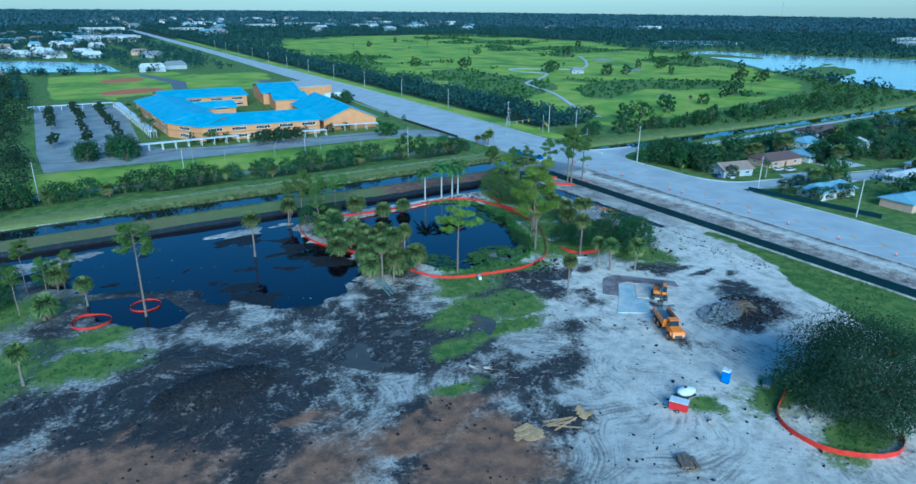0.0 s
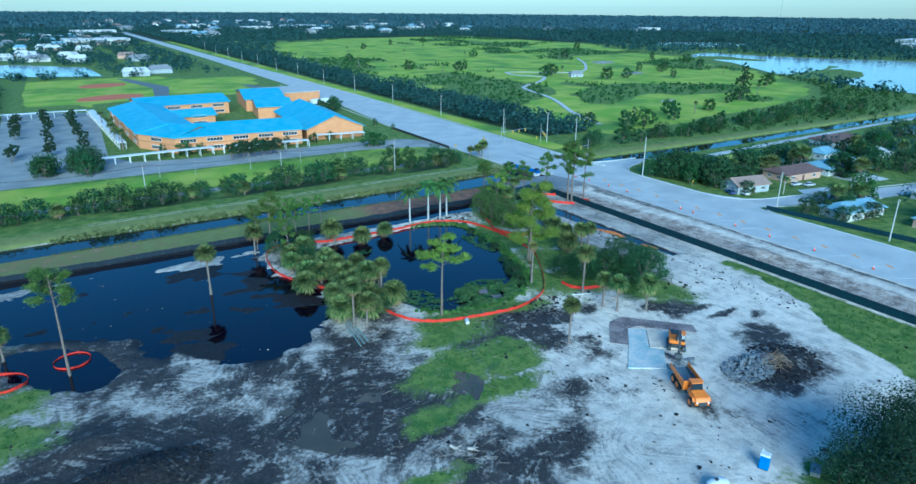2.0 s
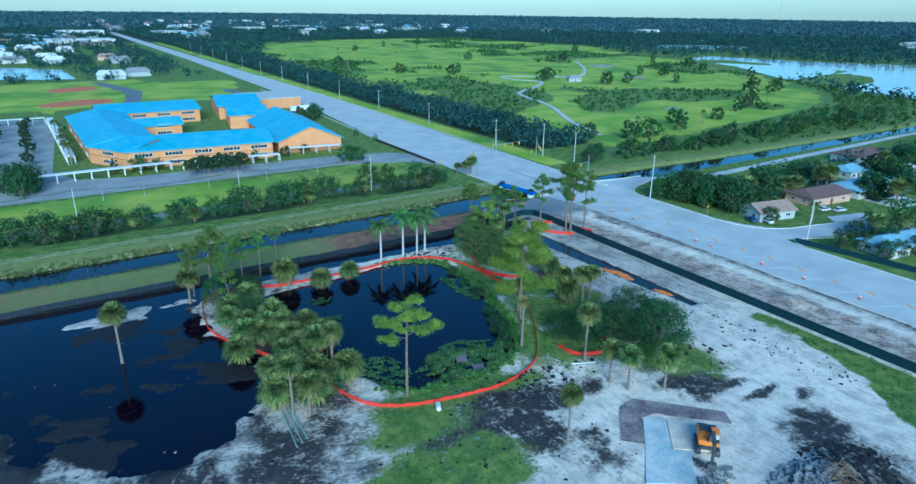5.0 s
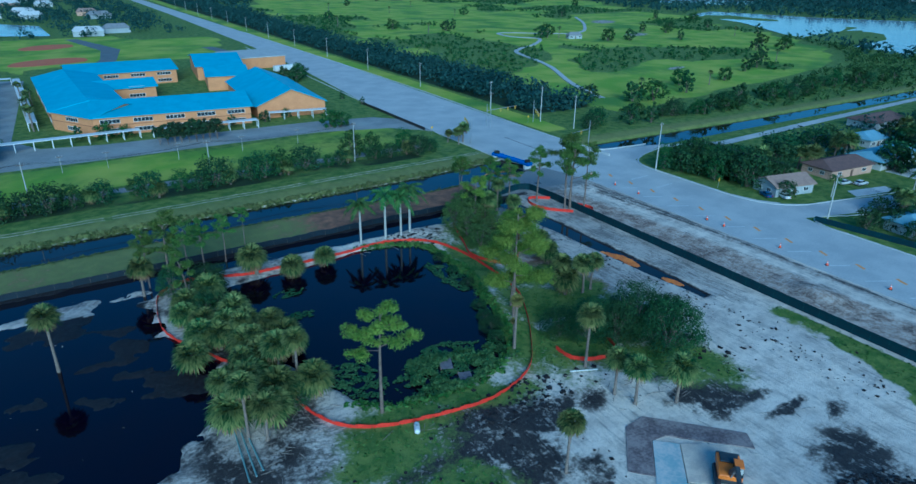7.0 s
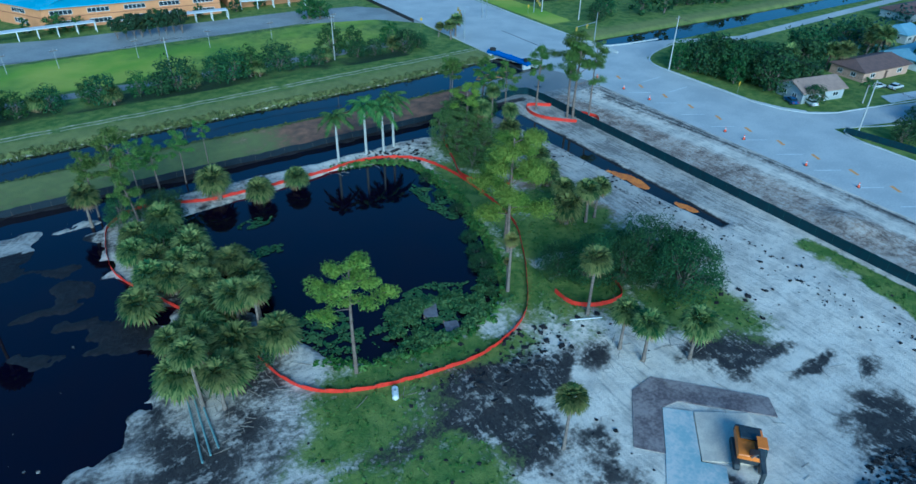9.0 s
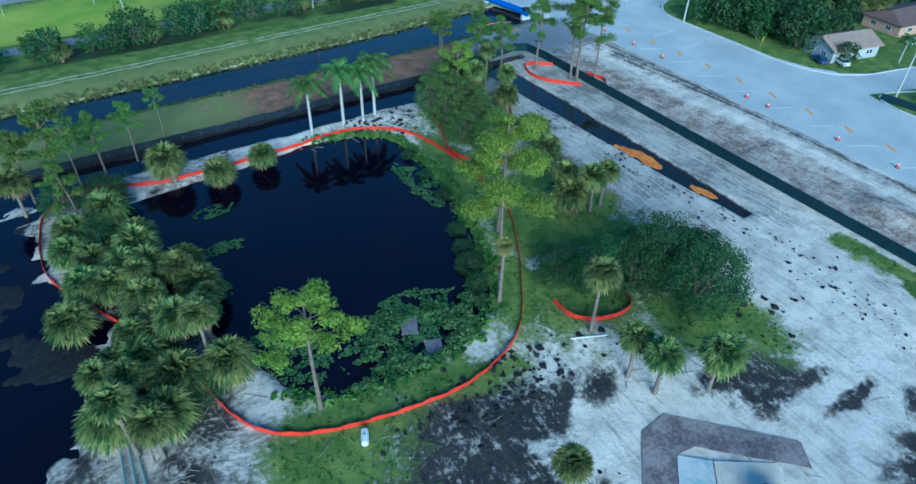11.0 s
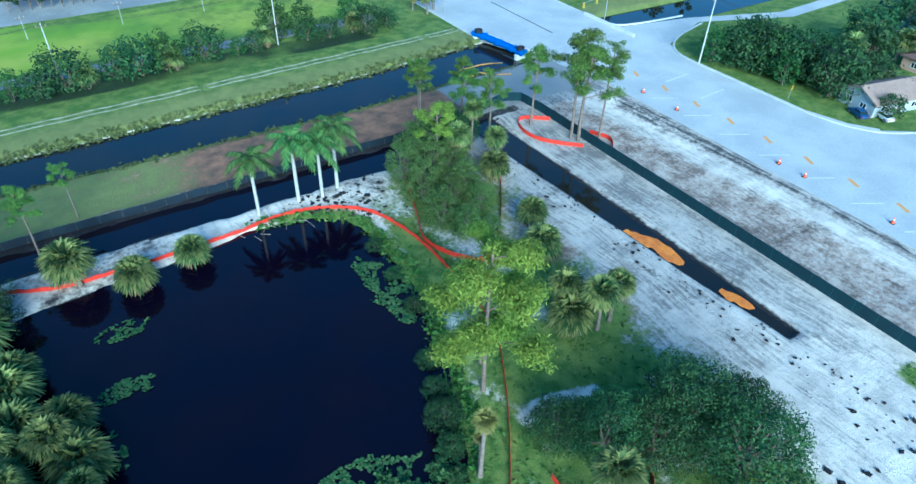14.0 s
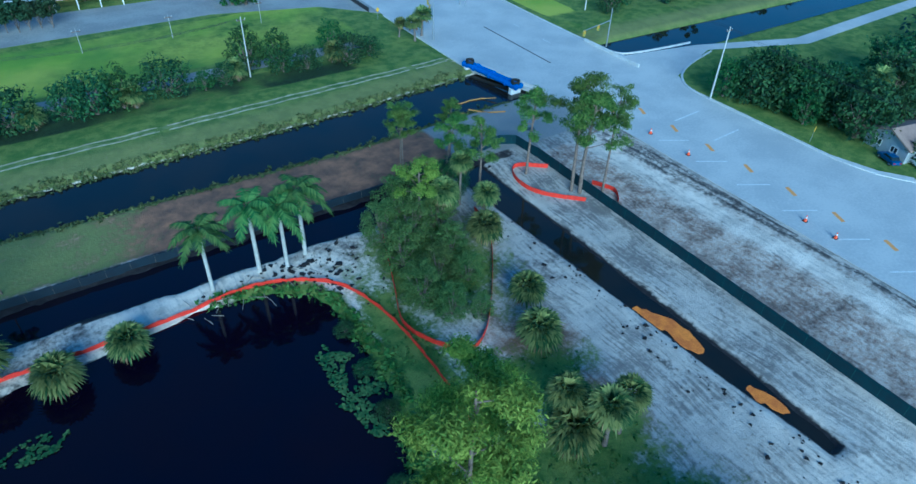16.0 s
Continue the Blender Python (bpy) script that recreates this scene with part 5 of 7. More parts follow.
for cx, cy, r in ((7.6, 136.8, 3.6), (18.0, 139.2, 3.0)):
    fence("orange_mesh_fence", [(cx + r * math.cos(w), cy + r * math.sin(w)) for w in np.linspace(0, 2 * math.pi, 19)], 0.5, MESH_O, WOODEN, 2.4, "ring of orange plastic mesh round a tree")
fence("orange_mesh_fence", smooth_line([(99.5, 45.5), (95.5, 44), (91, 42.2), (88.6, 39), (88.2, 34), (91, 29.8), (95.5, 27), (99.5, 27.5), (101, 29)], 1.0), 0.85, MESH_O, WOODEN, 2.6, "orange plastic mesh fence in front of a large oak")
fence("green_windscreen_fence", [plan(-32.7, -30 - 3.0 * k)[:2] for k in range(72)] , 1.9, FENCE_G, GREEN_POST, 3.0, "long dark green windscreen fence beside road works", 0.015, 0.04, 0.04, 0.05)
fence("green_windscreen_fence", [plan(-32.7, -30)[:2], plan(-33.2, -24.5)[:2], plan(-36, -23.0)[:2], plan(-42, -24.2)[:2], plan(-50, -25.6)[:2], plan(-58, -26)[:2]], 1.8, FENCE_G, GREEN_POST, 3.0, "dark green windscreen fence bending round the road corner", 0.015, 0.04, 0.04, 0.05)
fence("silt_fence", [plan(-58 - 3 * k, -26.2)[:2] for k in range(62)], 1.3, SILT, WOODEN, 3.0, "long black silt fence along standing water", 0.03, 0.03, 0.03, 0.1)

# ---- kerbs, markings and road furniture ----
def kerb(line, label, w=0.35, h=0.17, name="kerb"):
    p = np.array([q[:2] for q in line])
    x0, y0 = p[0]
    t = np.gradient(p, axis=0)
    n = np.stack([-t[:, 1], t[:, 0]], 1) / np.linalg.norm(t, axis=1)[:, None]
    bm = bmesh.new()
    rows = []
    for q, m in zip(p, n):
        rows.append([bm.verts.new((q[0] + m[0] * o - x0, q[1] + m[1] * o - y0, z)) for o, z in ((-w / 2, -0.2), (-w / 2 + 0.03, h), (w / 2 - 0.03, h), (w / 2, -0.2))])
    for r, s in zip(rows, rows[1:]):
        for k in range(3):
            bm.faces.new((r[k], s[k], s[k + 1], r[k + 1]))
    bmesh.ops.recalc_face_normals(bm, faces=bm.faces)
    ob = part(name, bm, CONCRETE)
    ob.matrix_basis = pose(x0, y0, 0)
    return tagged(ob, label, "kerb", kind="structure")


S2 = lambda pts, step=1.0: smooth_line([plan(*q)[:2] for q in pts], step)
kerb(S2([(34, -12.0), (22, -15.5), (15.2, -20), (12.6, -27), (12.6, -45), (12.8, -57), (14.5, -64), (18, -69), (24, -72.5)]), "pale concrete kerb curving round a road corner", 0.5)
kerb(S2([(24, -72.5), (40, -76), (60, -80.5), (110, -92)]), "concrete kerb along a side street")
kerb(S2([(60, -92.5), (30, -84.5), (17, -79.5), (12.8, -84), (12.6, -100), (12.6, -200)]), "concrete kerb round a grass verge")
kerb(S2([(12.2, 6), (12.4, 40), (14.5, 120), (15.2, 217), (14.2, 430)], 4), "concrete kerb along the far road")
kerb(S2([(-22.2, 8), (-22.3, 46)], 2), "concrete kerb at the crossing")
kerb(S2([(-22.2, 72), (-22.3, 108), (-18.3, 205), (-13.3, 330)], 4), "concrete kerb along the school road")
kerb(S2([(34, -5.6), (20, -4.2), (13.5, -2), (12.2, 5)], 1), "concrete kerb by the canal crossing")
flat("sidewalk", [plan(*q) for q in [(13.0, -27), (13.2, -56), (15.4, -63.5), (18.6, -68), (17.2, -68.9), (14.0, -64), (12.9, -56), (12.9, -27)]][::-1], 0.14, CONCRETE, "narrow pale concrete sidewalk", "sidewalk", 0.2)


def dashes(name, spots, length, width, turn, material, label):
    for a, b in spots:
        x, y, _ = plan(a, b)
        ob = part(name, boxed(-length / 2, -width / 2, 0, length / 2, width / 2, 0.006), material)
        ob.matrix_basis = pose(x, y, 0.021, 0, 0, turn + math.degrees(STREET))
        tagged(ob, label, "road marking", kind="structure")


dashes("orange_marking", [(-3.6 + 0.02 * k, -26.5 - 8.3 * k) for k in range(22)], 2.6, 0.7, 66, PAINT_O, "worn orange lane dash on asphalt")
dashes("white_marking", [(-7.2, -38 - 8.6 * k) for k in range(20)], 5.6, 0.28, -30, PAINT_W, "thin white cross line on asphalt")
dashes("white_marking", [(2.6, -32.4), (3.0, -41.5)], 7.5, 0.35, 4, PAINT_W, "white stop line on asphalt")
dashes("white_marking", [(3.5, 12 + 12 * k) for k in range(30)], 3.0, 0.2, 90, PAINT_W, "white lane dash on asphalt")
dashes("dark_marking", [(-4.2, 14)], 26, 0.4, 90, mat("dark_tar_seam", (0.08, 0.08, 0.08), (0.12, 0.12, 0.12), 1, 0.8), "dark worn median seam on asphalt")

CONE_O = mat("cone_orange", (0.75, 0.10, 0.02), (0.62, 0.08, 0.02), 4, 0.5)
RUBBER = mat("black_rubber", (0.02, 0.02, 0.02), (0.04, 0.04, 0.04), 4, 0.8)
WHITE = mat("white_paint", (0.78, 0.78, 0.76), (0.66, 0.66, 0.64), 1.0, 0.5, 0.1)


def cone(m):
    root = thing("traffic_cone", m, "orange traffic cone with white bands on road", "traffic cone", "traffic cones")
    part("base", boxed(-0.35, -0.35, 0, 0.35, 0.35, 0.08, bevel=0.02), RUBBER, root)
    part("body", rod(bmesh.new(), (0, 0, 0.08), (0, 0, 1.05), 0.27, 0.06, 10), CONE_O, root)
    part("band", rod(bmesh.new(), (0, 0, 0.62), (0, 0, 0.82), 0.165, 0.125, 10), WHITE, root)
    return root


spots = [(-9.1, -34), (-9.1, -43), (-9.1, -66), (-9.1, -71), (-9.1, -86), (-9.0, -97), (-9.0, -110), (-9, -125), (-9.1, -24), (-10.5, -18), (-9.0, -140), (-8.9, -160)]
first = cone(Matrix.Translation(plan(*spots[0], 0.02)))
for q in spots[1:]:
    copy_thing(first, Matrix.Translation(plan(*q, 0.02)))


def pole(x, y, h, label, arm=None, material=POLE_W, name="utility_pole", r=0.2):
    root = thing(name, pose(x, y, height(x, y) if arm is None else 0.0), label, "pole")
    part("shaft", rod(bmesh.new(), (0, 0, -0.3), (0, 0, h), r, r * 0.6, 8), material, root)
    if arm:
        ax, ay, z, lights = arm
        part("arm", rod(bmesh.new(), (0, 0, z), (ax, ay, z + 0.6), 0.14, 0.07, 8), material, root)
        for k in range(lights):
            f = 0.45 + 0.5 * k / max(1, lights - 1)
            bm = boxed(-0.22, -0.22, -1.15, 0.22, 0.22, 0.1, bevel=0.04)
            bmesh.ops.translate(bm, verts=bm.verts, vec=(ax * f, ay * f, z + 0.6 * f - 0.05))
            head = part("signal_head", bm, SIGNAL, root, "yellow traffic signal head")
            for j, colour in enumerate((LENS_R, LENS_Y, LENS_G)):
                bm = bmesh.new()
                rod(bm, (ax * f, ay * f - 0.24, z + 0.6 * f - 0.25 - 0.32 * j), (ax * f, ay * f - 0.2, z + 0.6 * f - 0.25 - 0.32 * j), 0.13, n=10)
                part("lens", bm, colour, head)
    else:
        part("crossarm", boxed(-0.9, -0.07, h - 0.8, 0.9, 0.07, h - 0.65), WOODEN, root)
        for dx in (-0.8, 0.0, 0.8):
            part("insulator", rod(bmesh.new(), (dx, 0, h - 0.65), (dx, 0, h - 0.4), 0.05, 0.04, 6), WHITE, root)
    return root


SIGNAL = mat("signal_yellow", (0.55, 0.40, 0.03), (0.45, 0.33, 0.03), 3, 0.5)
LENS_R, LENS_Y, LENS_G = mat("red_lens", (0.35, 0.01, 0.01), (0.3, 0.01, 0.01), 2, 0.2), mat("amber_lens", (0.4, 0.2, 0.01), (0.35, 0.18, 0.01), 2, 0.2), mat("green_lens", (0.01, 0.3, 0.12), (0.01, 0.25, 0.1), 2, 0.2)
for x, y, arm in ((202.1, 247, (14, -1, 6.2, 3)), (222.5, 243, (-9, -13, 6.2, 3)), (181.5, 229.5, (6, 12, 6.0, 3)), (214.5, 205, (-12, -3, 6.0, 2))):
    pole(x, y, 8.8, "steel traffic signal pole with a long arm", arm, STEEL, "traffic_signal", 0.17)
pole(202.8, 245.5, 13.5, "tall steel street lamp pole at the crossing", None, STEEL, "street_lamp", 0.12)
pole_tops = [(225.6, 242.1, 14.0), (228.5, 226.2, 12.8), (211.0, 172.8, 15.0), (212.7, 120.4, 12.0), (209.8, 86, 12)]
north_poles = [plan(-64 - 44 * k, 25.5) + (12.5,) for k in range(4)]
far_poles = [plan(19.5, 70 + 62 * k) + (12.0,) for k in range(12)]
for x, y, h in pole_tops:
    pole(x, y, h, "pale concrete utility pole beside the road")
for x, y, _, h in north_poles + far_poles:
    pole(x, y, h, "pale utility pole in a row along the canal" if y < 260 else "pale utility pole in a row along the road", r=0.16)
for x, y in ((131, 262), (112, 263), (92, 264), (72, 266), (152, 261), (60, 268)):
    pole(x, y, 5.5, "thin pale post on the grass", None, POLE_W, "post", 0.07)

WIRE = mat("black_wire", (0.02, 0.02, 0.02), (0.03, 0.03, 0.03), 1, 0.6, 0)


def wires(tops, offsets):
    for (x0, y0, z0), (x1, y1, z1) in zip(tops, tops[1:]):
        for o in offsets:
            line = [(x0 + (x1 - x0) * t + o * 0.6, y0 + (y1 - y0) * t + o * 0.6, z0 + (z1 - z0) * t - 1.2 * 4 * t * (1 - t)) for t in np.linspace(0, 1, 9)]
            v, f = tube(line, [0.025] * 9, 4)
            root = raw("overhead_wire", v, f, WIRE)
            tagged(root, "thin black overhead wire between poles", "wire", "overhead wires")


wires([(x, y, h - 0.4) for x, y, _, h in north_poles], (-0.8, 0, 0.8))
wires([(x, y, h - 0.4) for x, y, h in pole_tops], (-0.8, 0.8))

# canal bridge pipe and floating boom
PIPE_B = mat("blue_pipe_paint", (0.02, 0.10, 0.42), (0.03, 0.14, 0.50), 1.2, 0.4)
def pipe_bridge():
    p, q = Vector((178.3, 213.2, 0.7)), Vector((180.0, 197.0, 0.7))
    root = thing("pipe_bridge", Matrix.Translation(p), "large blue water pipe crossing the canal on white piers", "pipe")
    d = (q - p)
    for o in (0.0, 1.3):
        off = Vector((o, 0.1 * o, 0))
        pipe = part("pipe", rod(bmesh.new(), off, d + off, 0.48, n=14), PIPE_B, root)
        for t in (0.02, 0.2, 0.5, 0.8, 0.98):
            c = d * t + off
            part("flange", rod(bmesh.new(), c - d.normalized() * 0.12, c + d.normalized() * 0.12, 0.66, n=14), PIPE_B, pipe)
    for t in (0.08, 0.92):
        c = d * t + Vector((0.65, 0, 0))
        part("pier", boxed(c.x - 1.3, c.y - 0.5, -2.6, c.x + 1.3, c.y + 0.5, -0.45, bevel=0.08), WHITE, root, "white concrete pier")
        part("elbow", rod(bmesh.new(), d * t + Vector((0, 0, -1.2)), d * t, 0.5, n=12), PIPE_B, root)
        part("ring_guard", rod(bmesh.new(), d * t + Vector((0.65, 0, 0.2)), d * t + Vector((0.65, 0, 1.1)), 0.95, 0.95, 12, False), WIRE, root)


pipe_bridge()
BOOM = mat("yellow_float_cloth", (0.60, 0.33, 0.06), (0.5, 0.27, 0.06), 2, 0.6)
v, f = tube([(x, y, z) for x, y, z in [(165.5, 195.6, -0.5), (164, 197.5, -0.95), (163.2, 199, -0.95), (164.5, 199.8, -0.95), (166.2, 200.6, -0.95), (168, 200.2, -0.95), (170.5, 200.3, -0.95), (173, 199.6, -0.9), (175, 197.6, -0.4)]], [0.16] * 9, 6)
tagged(raw("turbidity_boom", v, f, BOOM, smooth=True), "yellow floating boom across the canal mouth", "boom")
v, f = tube([(166.5, 195.5, 0.12), (168, 193.5, 0.12), (169.5, 192.2, 0.12), (172, 191, 0.12)], [0.14] * 4, 6)
tagged(raw("turbidity_boom", v, f, BOOM, smooth=True), "yellow boom lying on the canal bank", "boom")
for b in (-9.6, 7.2):
    w = part("bridge_abutment", boxed(-17.5, -0.5, -3.2, 17.5, 0.5, -0.7), CONCRETE)
    w.matrix_basis = pose(*plan(-4.5, b), 0, 0, math.degrees(STREET))
    tagged(w, "grey concrete bridge abutment under the road", "bridge", kind="structure")
for a in (-21.6, 11.6):
    w = part("bridge_parapet", boxed(-0.18, -9.5, -0.05, 0.18, 8.5, 0.75, bevel=0.03), CONCRETE)
    w.matrix_basis = pose(*plan(a if a > 0 else -17.5, -1.0), 0, 0, math.degrees(STREET) + (14 if a < 0 else 0))
    tagged(w, "low pale concrete bridge parapet", "bridge", kind="structure")

# ---- buildings ----
STUCCO = mat("orange_stucco", (0.62, 0.31, 0.12), (0.54, 0.26, 0.10), 0.3, 0.85, 0.2, where="Position")
BLUE_ROOF = mat("blue_metal_roof", (0.20, 0.44, 0.59), (0.14, 0.37, 0.52), 0.2, 0.45, 0.1, where="Position")
GLASS = mat("dark_window_glass", (0.02, 0.03, 0.04), (0.03, 0.04, 0.05), 0.5, 0.08, 0)
FLAT_ROOF = mat("pale_flat_roof", (0.55, 0.54, 0.50), (0.45, 0.44, 0.42), 0.3, 0.9, where="Position")


def gabled(root, p0, p1, depth, eave, ridge, wall, roof, over=0.8, at=0.5, hip=0.0):
    """Walls and a pitched roof on a plan whose front runs from p0 to p1, depth to its left; the ridge runs along the front."""
    p0, p1 = Vector((*p0, 0)), Vector((*p1, 0))
    u = (p1 - p0)
    L = u.length
    m = Matrix.Translation(p0) @ pose(0, 0, 0, 0, 0, math.degrees(math.atan2(u.y, u.x)))
    inv = root.matrix_basis.inverted()
    bm = bmesh.new()
    prof = [(0, -0.4), (0, eave), (depth * at, ridge if not hip else eave), (depth, eave), (depth, -0.4)]
    ends = [[bm.verts.new((x, y, z)) for y, z in prof] for x in (0, L)]
    for a in ends:
        bm.faces.new(a)
    for k in range(5):
        bm.faces.new((ends[0][k], ends[1][k], ends[1][(k + 1) % 5], ends[0][(k + 1) % 5]))
    bmesh.ops.recalc_face_normals(bm, faces=bm.faces)
    bmesh.ops.transform(bm, matrix=inv @ m, verts=bm.verts)
    w = part("wall", bm, wall, root)
    bm = bmesh.new()
    drop = over * (ridge - eave) / (depth * at)
    for z0 in (0.08, 0.36):
        lo0, lo1 = [bm.verts.new((x, -over, eave - drop + z0)) for x in (-over, L + over)]
        r0, r1 = bm.verts.new((-over + hip, depth * at, ridge + z0)), bm.verts.new((L + over - hip, depth * at, ridge + z0))
        hi0, hi1 = [bm.verts.new((x, depth + over, eave - drop + z0)) for x in (-over, L + over)]
        bm.faces.new((lo0, lo1, r1, r0))
        bm.faces.new((r0, r1, hi1, hi0))
        if hip:
            bm.faces.new((lo0, r0, hi0))
            bm.faces.new((lo1, hi1, r1))
    bm.verts.ensure_lookup_table()
    for a, b in ((0, 1), (1, 3), (3, 5), (5, 4), (4, 2), (2, 0)):
        if hip and {a, b} in ({1, 3}, {3, 5}, {4, 2}, {2, 0}):
            continue
        bm.faces.new((bm.verts[a], bm.verts[b], bm.verts[b + 6], bm.verts[a + 6]))
    if hip:
        for a, b in ((1, 5), (4, 0)):
            bm.faces.new((bm.verts[a], bm.verts[b], bm.verts[b + 6], bm.verts[a + 6]))
    bmesh.ops.recalc_face_normals(bm, faces=bm.faces)
    bmesh.ops.transform(bm, matrix=inv @ m, verts=bm.verts)
    r = part("roof", bm, roof, root)
    return m, inv, L, w, r


def window(root, m, x, z, w, h, panes, frame_mat=WHITE):
    """A window on the front face of a wall: frame with sill, and each pane."""
    bm = bmesh.new()
    t = 0.12
    box(bm, x - w / 2, -0.10, z, x + w / 2, 0.04, z + t)
    box(bm, x - w / 2, -0.08, z + h - t, x + w / 2, 0.04, z + h)
    for k in range(panes + 1):
        c = x - w / 2 + w * k / panes
        box(bm, c - t / 2, -0.08, z + t, c + t / 2, 0.04, z + h - t)
    bmesh.ops.transform(bm, matrix=m, verts=bm.verts)
    win = part("window", bm, frame_mat, root)
    for k in range(panes):
        c = x - w / 2 + w * (k + 0.5) / panes
        bm = boxed(c - w / panes / 2 + t / 2, -0.035, z + t, c + w / panes / 2 - t / 2, 0.03, z + h - t)
        bmesh.ops.transform(bm, matrix=m, verts=bm.verts)
        part("pane", bm, GLASS, win)


def school():
    root = thing("school_building", pose(110, 360, 0), "large orange school with a blue metal roof and courtyard", "school")
    wings = [  # front start, front end, depth, eave, ridge, windows
        ((75, 309), (128.5, 301), 30, 6.6, 9.6, 5), ((64.5, 329), (75, 309), 26, 6.6, 9.4, 1), ((66, 414), (64.5, 329), 25, 6.6, 9.2, 4),
        ((80, 411), (128, 409), 34, 6.6, 9.4, 4), ((78, 374), (110, 373), 17, 5.2, 7.6, 2),
        ((134, 376), (152, 372), 28, 6.8, 9.5, 0), ((138, 408), (160, 404), 44, 7.0, 10.5, 0)]
    for k, (p, q, d, e, r, n) in enumerate(wings):
        m, inv, L, w, roof = gabled(root, p, q, d, e, r, STUCCO, BLUE_ROOF, 1.0)
        for j in range(n):
            for z in (0.9, 4.2):
                window(root, inv @ m, L * (j + 0.5) / n, z, min(6.4, L / n * 0.6), 1.5, 5)
        if k < 3:
            bm = boxed(-0.05, -0.12, 3.45, L + 0.05, 0.0, 3.65)
            bmesh.ops.transform(bm, matrix=inv @ m, verts=bm.verts)
            part("string_course", bm, mat("brown_band", (0.30, 0.13, 0.06), (0.26, 0.11, 0.05), 1, 0.8) if k == 0 else bpy.data.materials["brown_band"], root)
    # the hall, with its gable to the drive
    p0, p1 = (160, 302), (168, 364)
    gabled(root, p0, p1, 27.5, 5.2, 10.8, STUCCO, BLUE_ROOF, 1.0)
    bm = boxed(165, 432, -0.3, 195, 466, 6.0)
    bmesh.ops.translate(bm, verts=bm.verts, vec=(-110, -360, 0))
    part("wall", bm, STUCCO, root)
    bm = boxed(164.6, 431.6, 6.0, 195.4, 466.4, 6.5)
    bmesh.ops.translate(bm, verts=bm.verts, vec=(-110, -360, 0))
    part("roof", bm, FLAT_ROOF, root, "pale flat roof")
    return root


school()


def walkway(p, q, label):
    p, q = Vector((*p, 0)), Vector((*q, 0))
    d = q - p
    root = thing("covered_walkway", Matrix.Translation(p) @ pose(0, 0, 0, 0, 0, math.degrees(math.atan2(d.y, d.x))), label, "walkway")
    L = d.length
    part("roof", boxed(0, -1.6, 2.9, L, 1.6, 3.15, bevel=0.03), WHITE, root)
    n = max(2, int(L / 5))
    for k in range(n + 1):
        for s in (-1.35, 1.35):
            part("post", boxed(L * k / n - 0.12, s - 0.12, -0.2, L * k / n + 0.12, s + 0.12, 2.9), WHITE, root)


walkway((45, 301), (88, 300), "long white covered walkway beside the school")
walkway((92, 298), (128, 293), "white covered walkway in front of the school")
walkway((58, 330), (60, 440), "long pale blue covered walkway beside the car park")
walkway((15, 445), (58, 442), "white covered walkway behind the car park")
walkway((136, 302), (158, 297), "white covered walkway before the hall")
CLAY = mat("red_infield_clay", (0.50, 0.16, 0.06), (0.42, 0.13, 0.05), 0.3, 0.9, 0.2, where="Position")
SANDY = mat("pale_sandy_track", (0.50, 0.46, 0.34), (0.27, 0.26, 0.15), 0.8, 0.9, 0.3, where="Position")
TARMAC = mat("dark_tarmac", (0.13, 0.14, 0.15), (0.17, 0.18, 0.19), 0.2, 0.9, where="Position")
flat("infield", smooth_line([(60, 508), (72, 503), (99, 510), (100, 528), (84, 532), (66, 524)], 3, True), 0.12, CLAY, "red clay baseball infield", "sports field", 0.3)
flat("infield", smooth_line([(71, 585), (86, 580), (102, 590), (103, 606), (88, 610), (74, 600)], 3, True), 0.12, CLAY, "red clay baseball infield", "sports field", 0.3)
flat("pavement_path", [(104, 640), (112, 640), (128, 560), (116, 505), (100, 470), (94, 474), (108, 512), (116, 560)], 0.10, TARMAC, "dark tarmac path between sports fields", "path", 0.3)
flat("pavement_path", [(178, 545), (186, 545), (192, 480), (200, 420), (194, 418), (184, 480)], 0.10, TARMAC, "dark tarmac path beside the sports field", "path", 0.3)
for side in (-0.85, 0.85):
    for k in range(9):
        line = []
        for a in np.linspace(-170 + 17.2 * k, -170 + 17.2 * k + 17.2 - 1.6 * (k % 3 == 1), 22):
            line.append(plan(a, np.interp(a, [-300, -115, -16], [5, 9.5, 13.5]) + side + 0.12 * math.sin(a * 0.7))[:2])
        tv = []
        for i, (x, y) in enumerate(line):
            w = 0.18 + 0.07 * math.sin(i * 1.9 + k)
            z = max(height(x, y - w), height(x, y + w)) + 0.03
            tv += [(x, y - w - 0.05, z - 0.2), (x, y - w, z), (x, y + w, z), (x, y + w + 0.05, z - 0.2)]
        tagged(raw("wheel_track", tv, [(4 * i + j, 4 * i + 4 + j, 4 * i + 5 + j, 4 * i + 1 + j) for i in range(len(line) - 1) for j in range(3)], SANDY), "pale bare wheel track worn in bank grass", "track", kind="structure")
cart = smooth_line([(283, 262), (300, 300), (330, 350), (352, 405), (372, 425), (398, 440), (430, 470), (418, 492), (432, 520), (492, 490), (560, 545), (623, 621)], 4)
cn_ = np.gradient(cart, axis=0)
cn_ = np.stack([-cn_[:, 1], cn_[:, 0]], 1) / np.linalg.norm(cn_, axis=1)[:, None] * 1.5
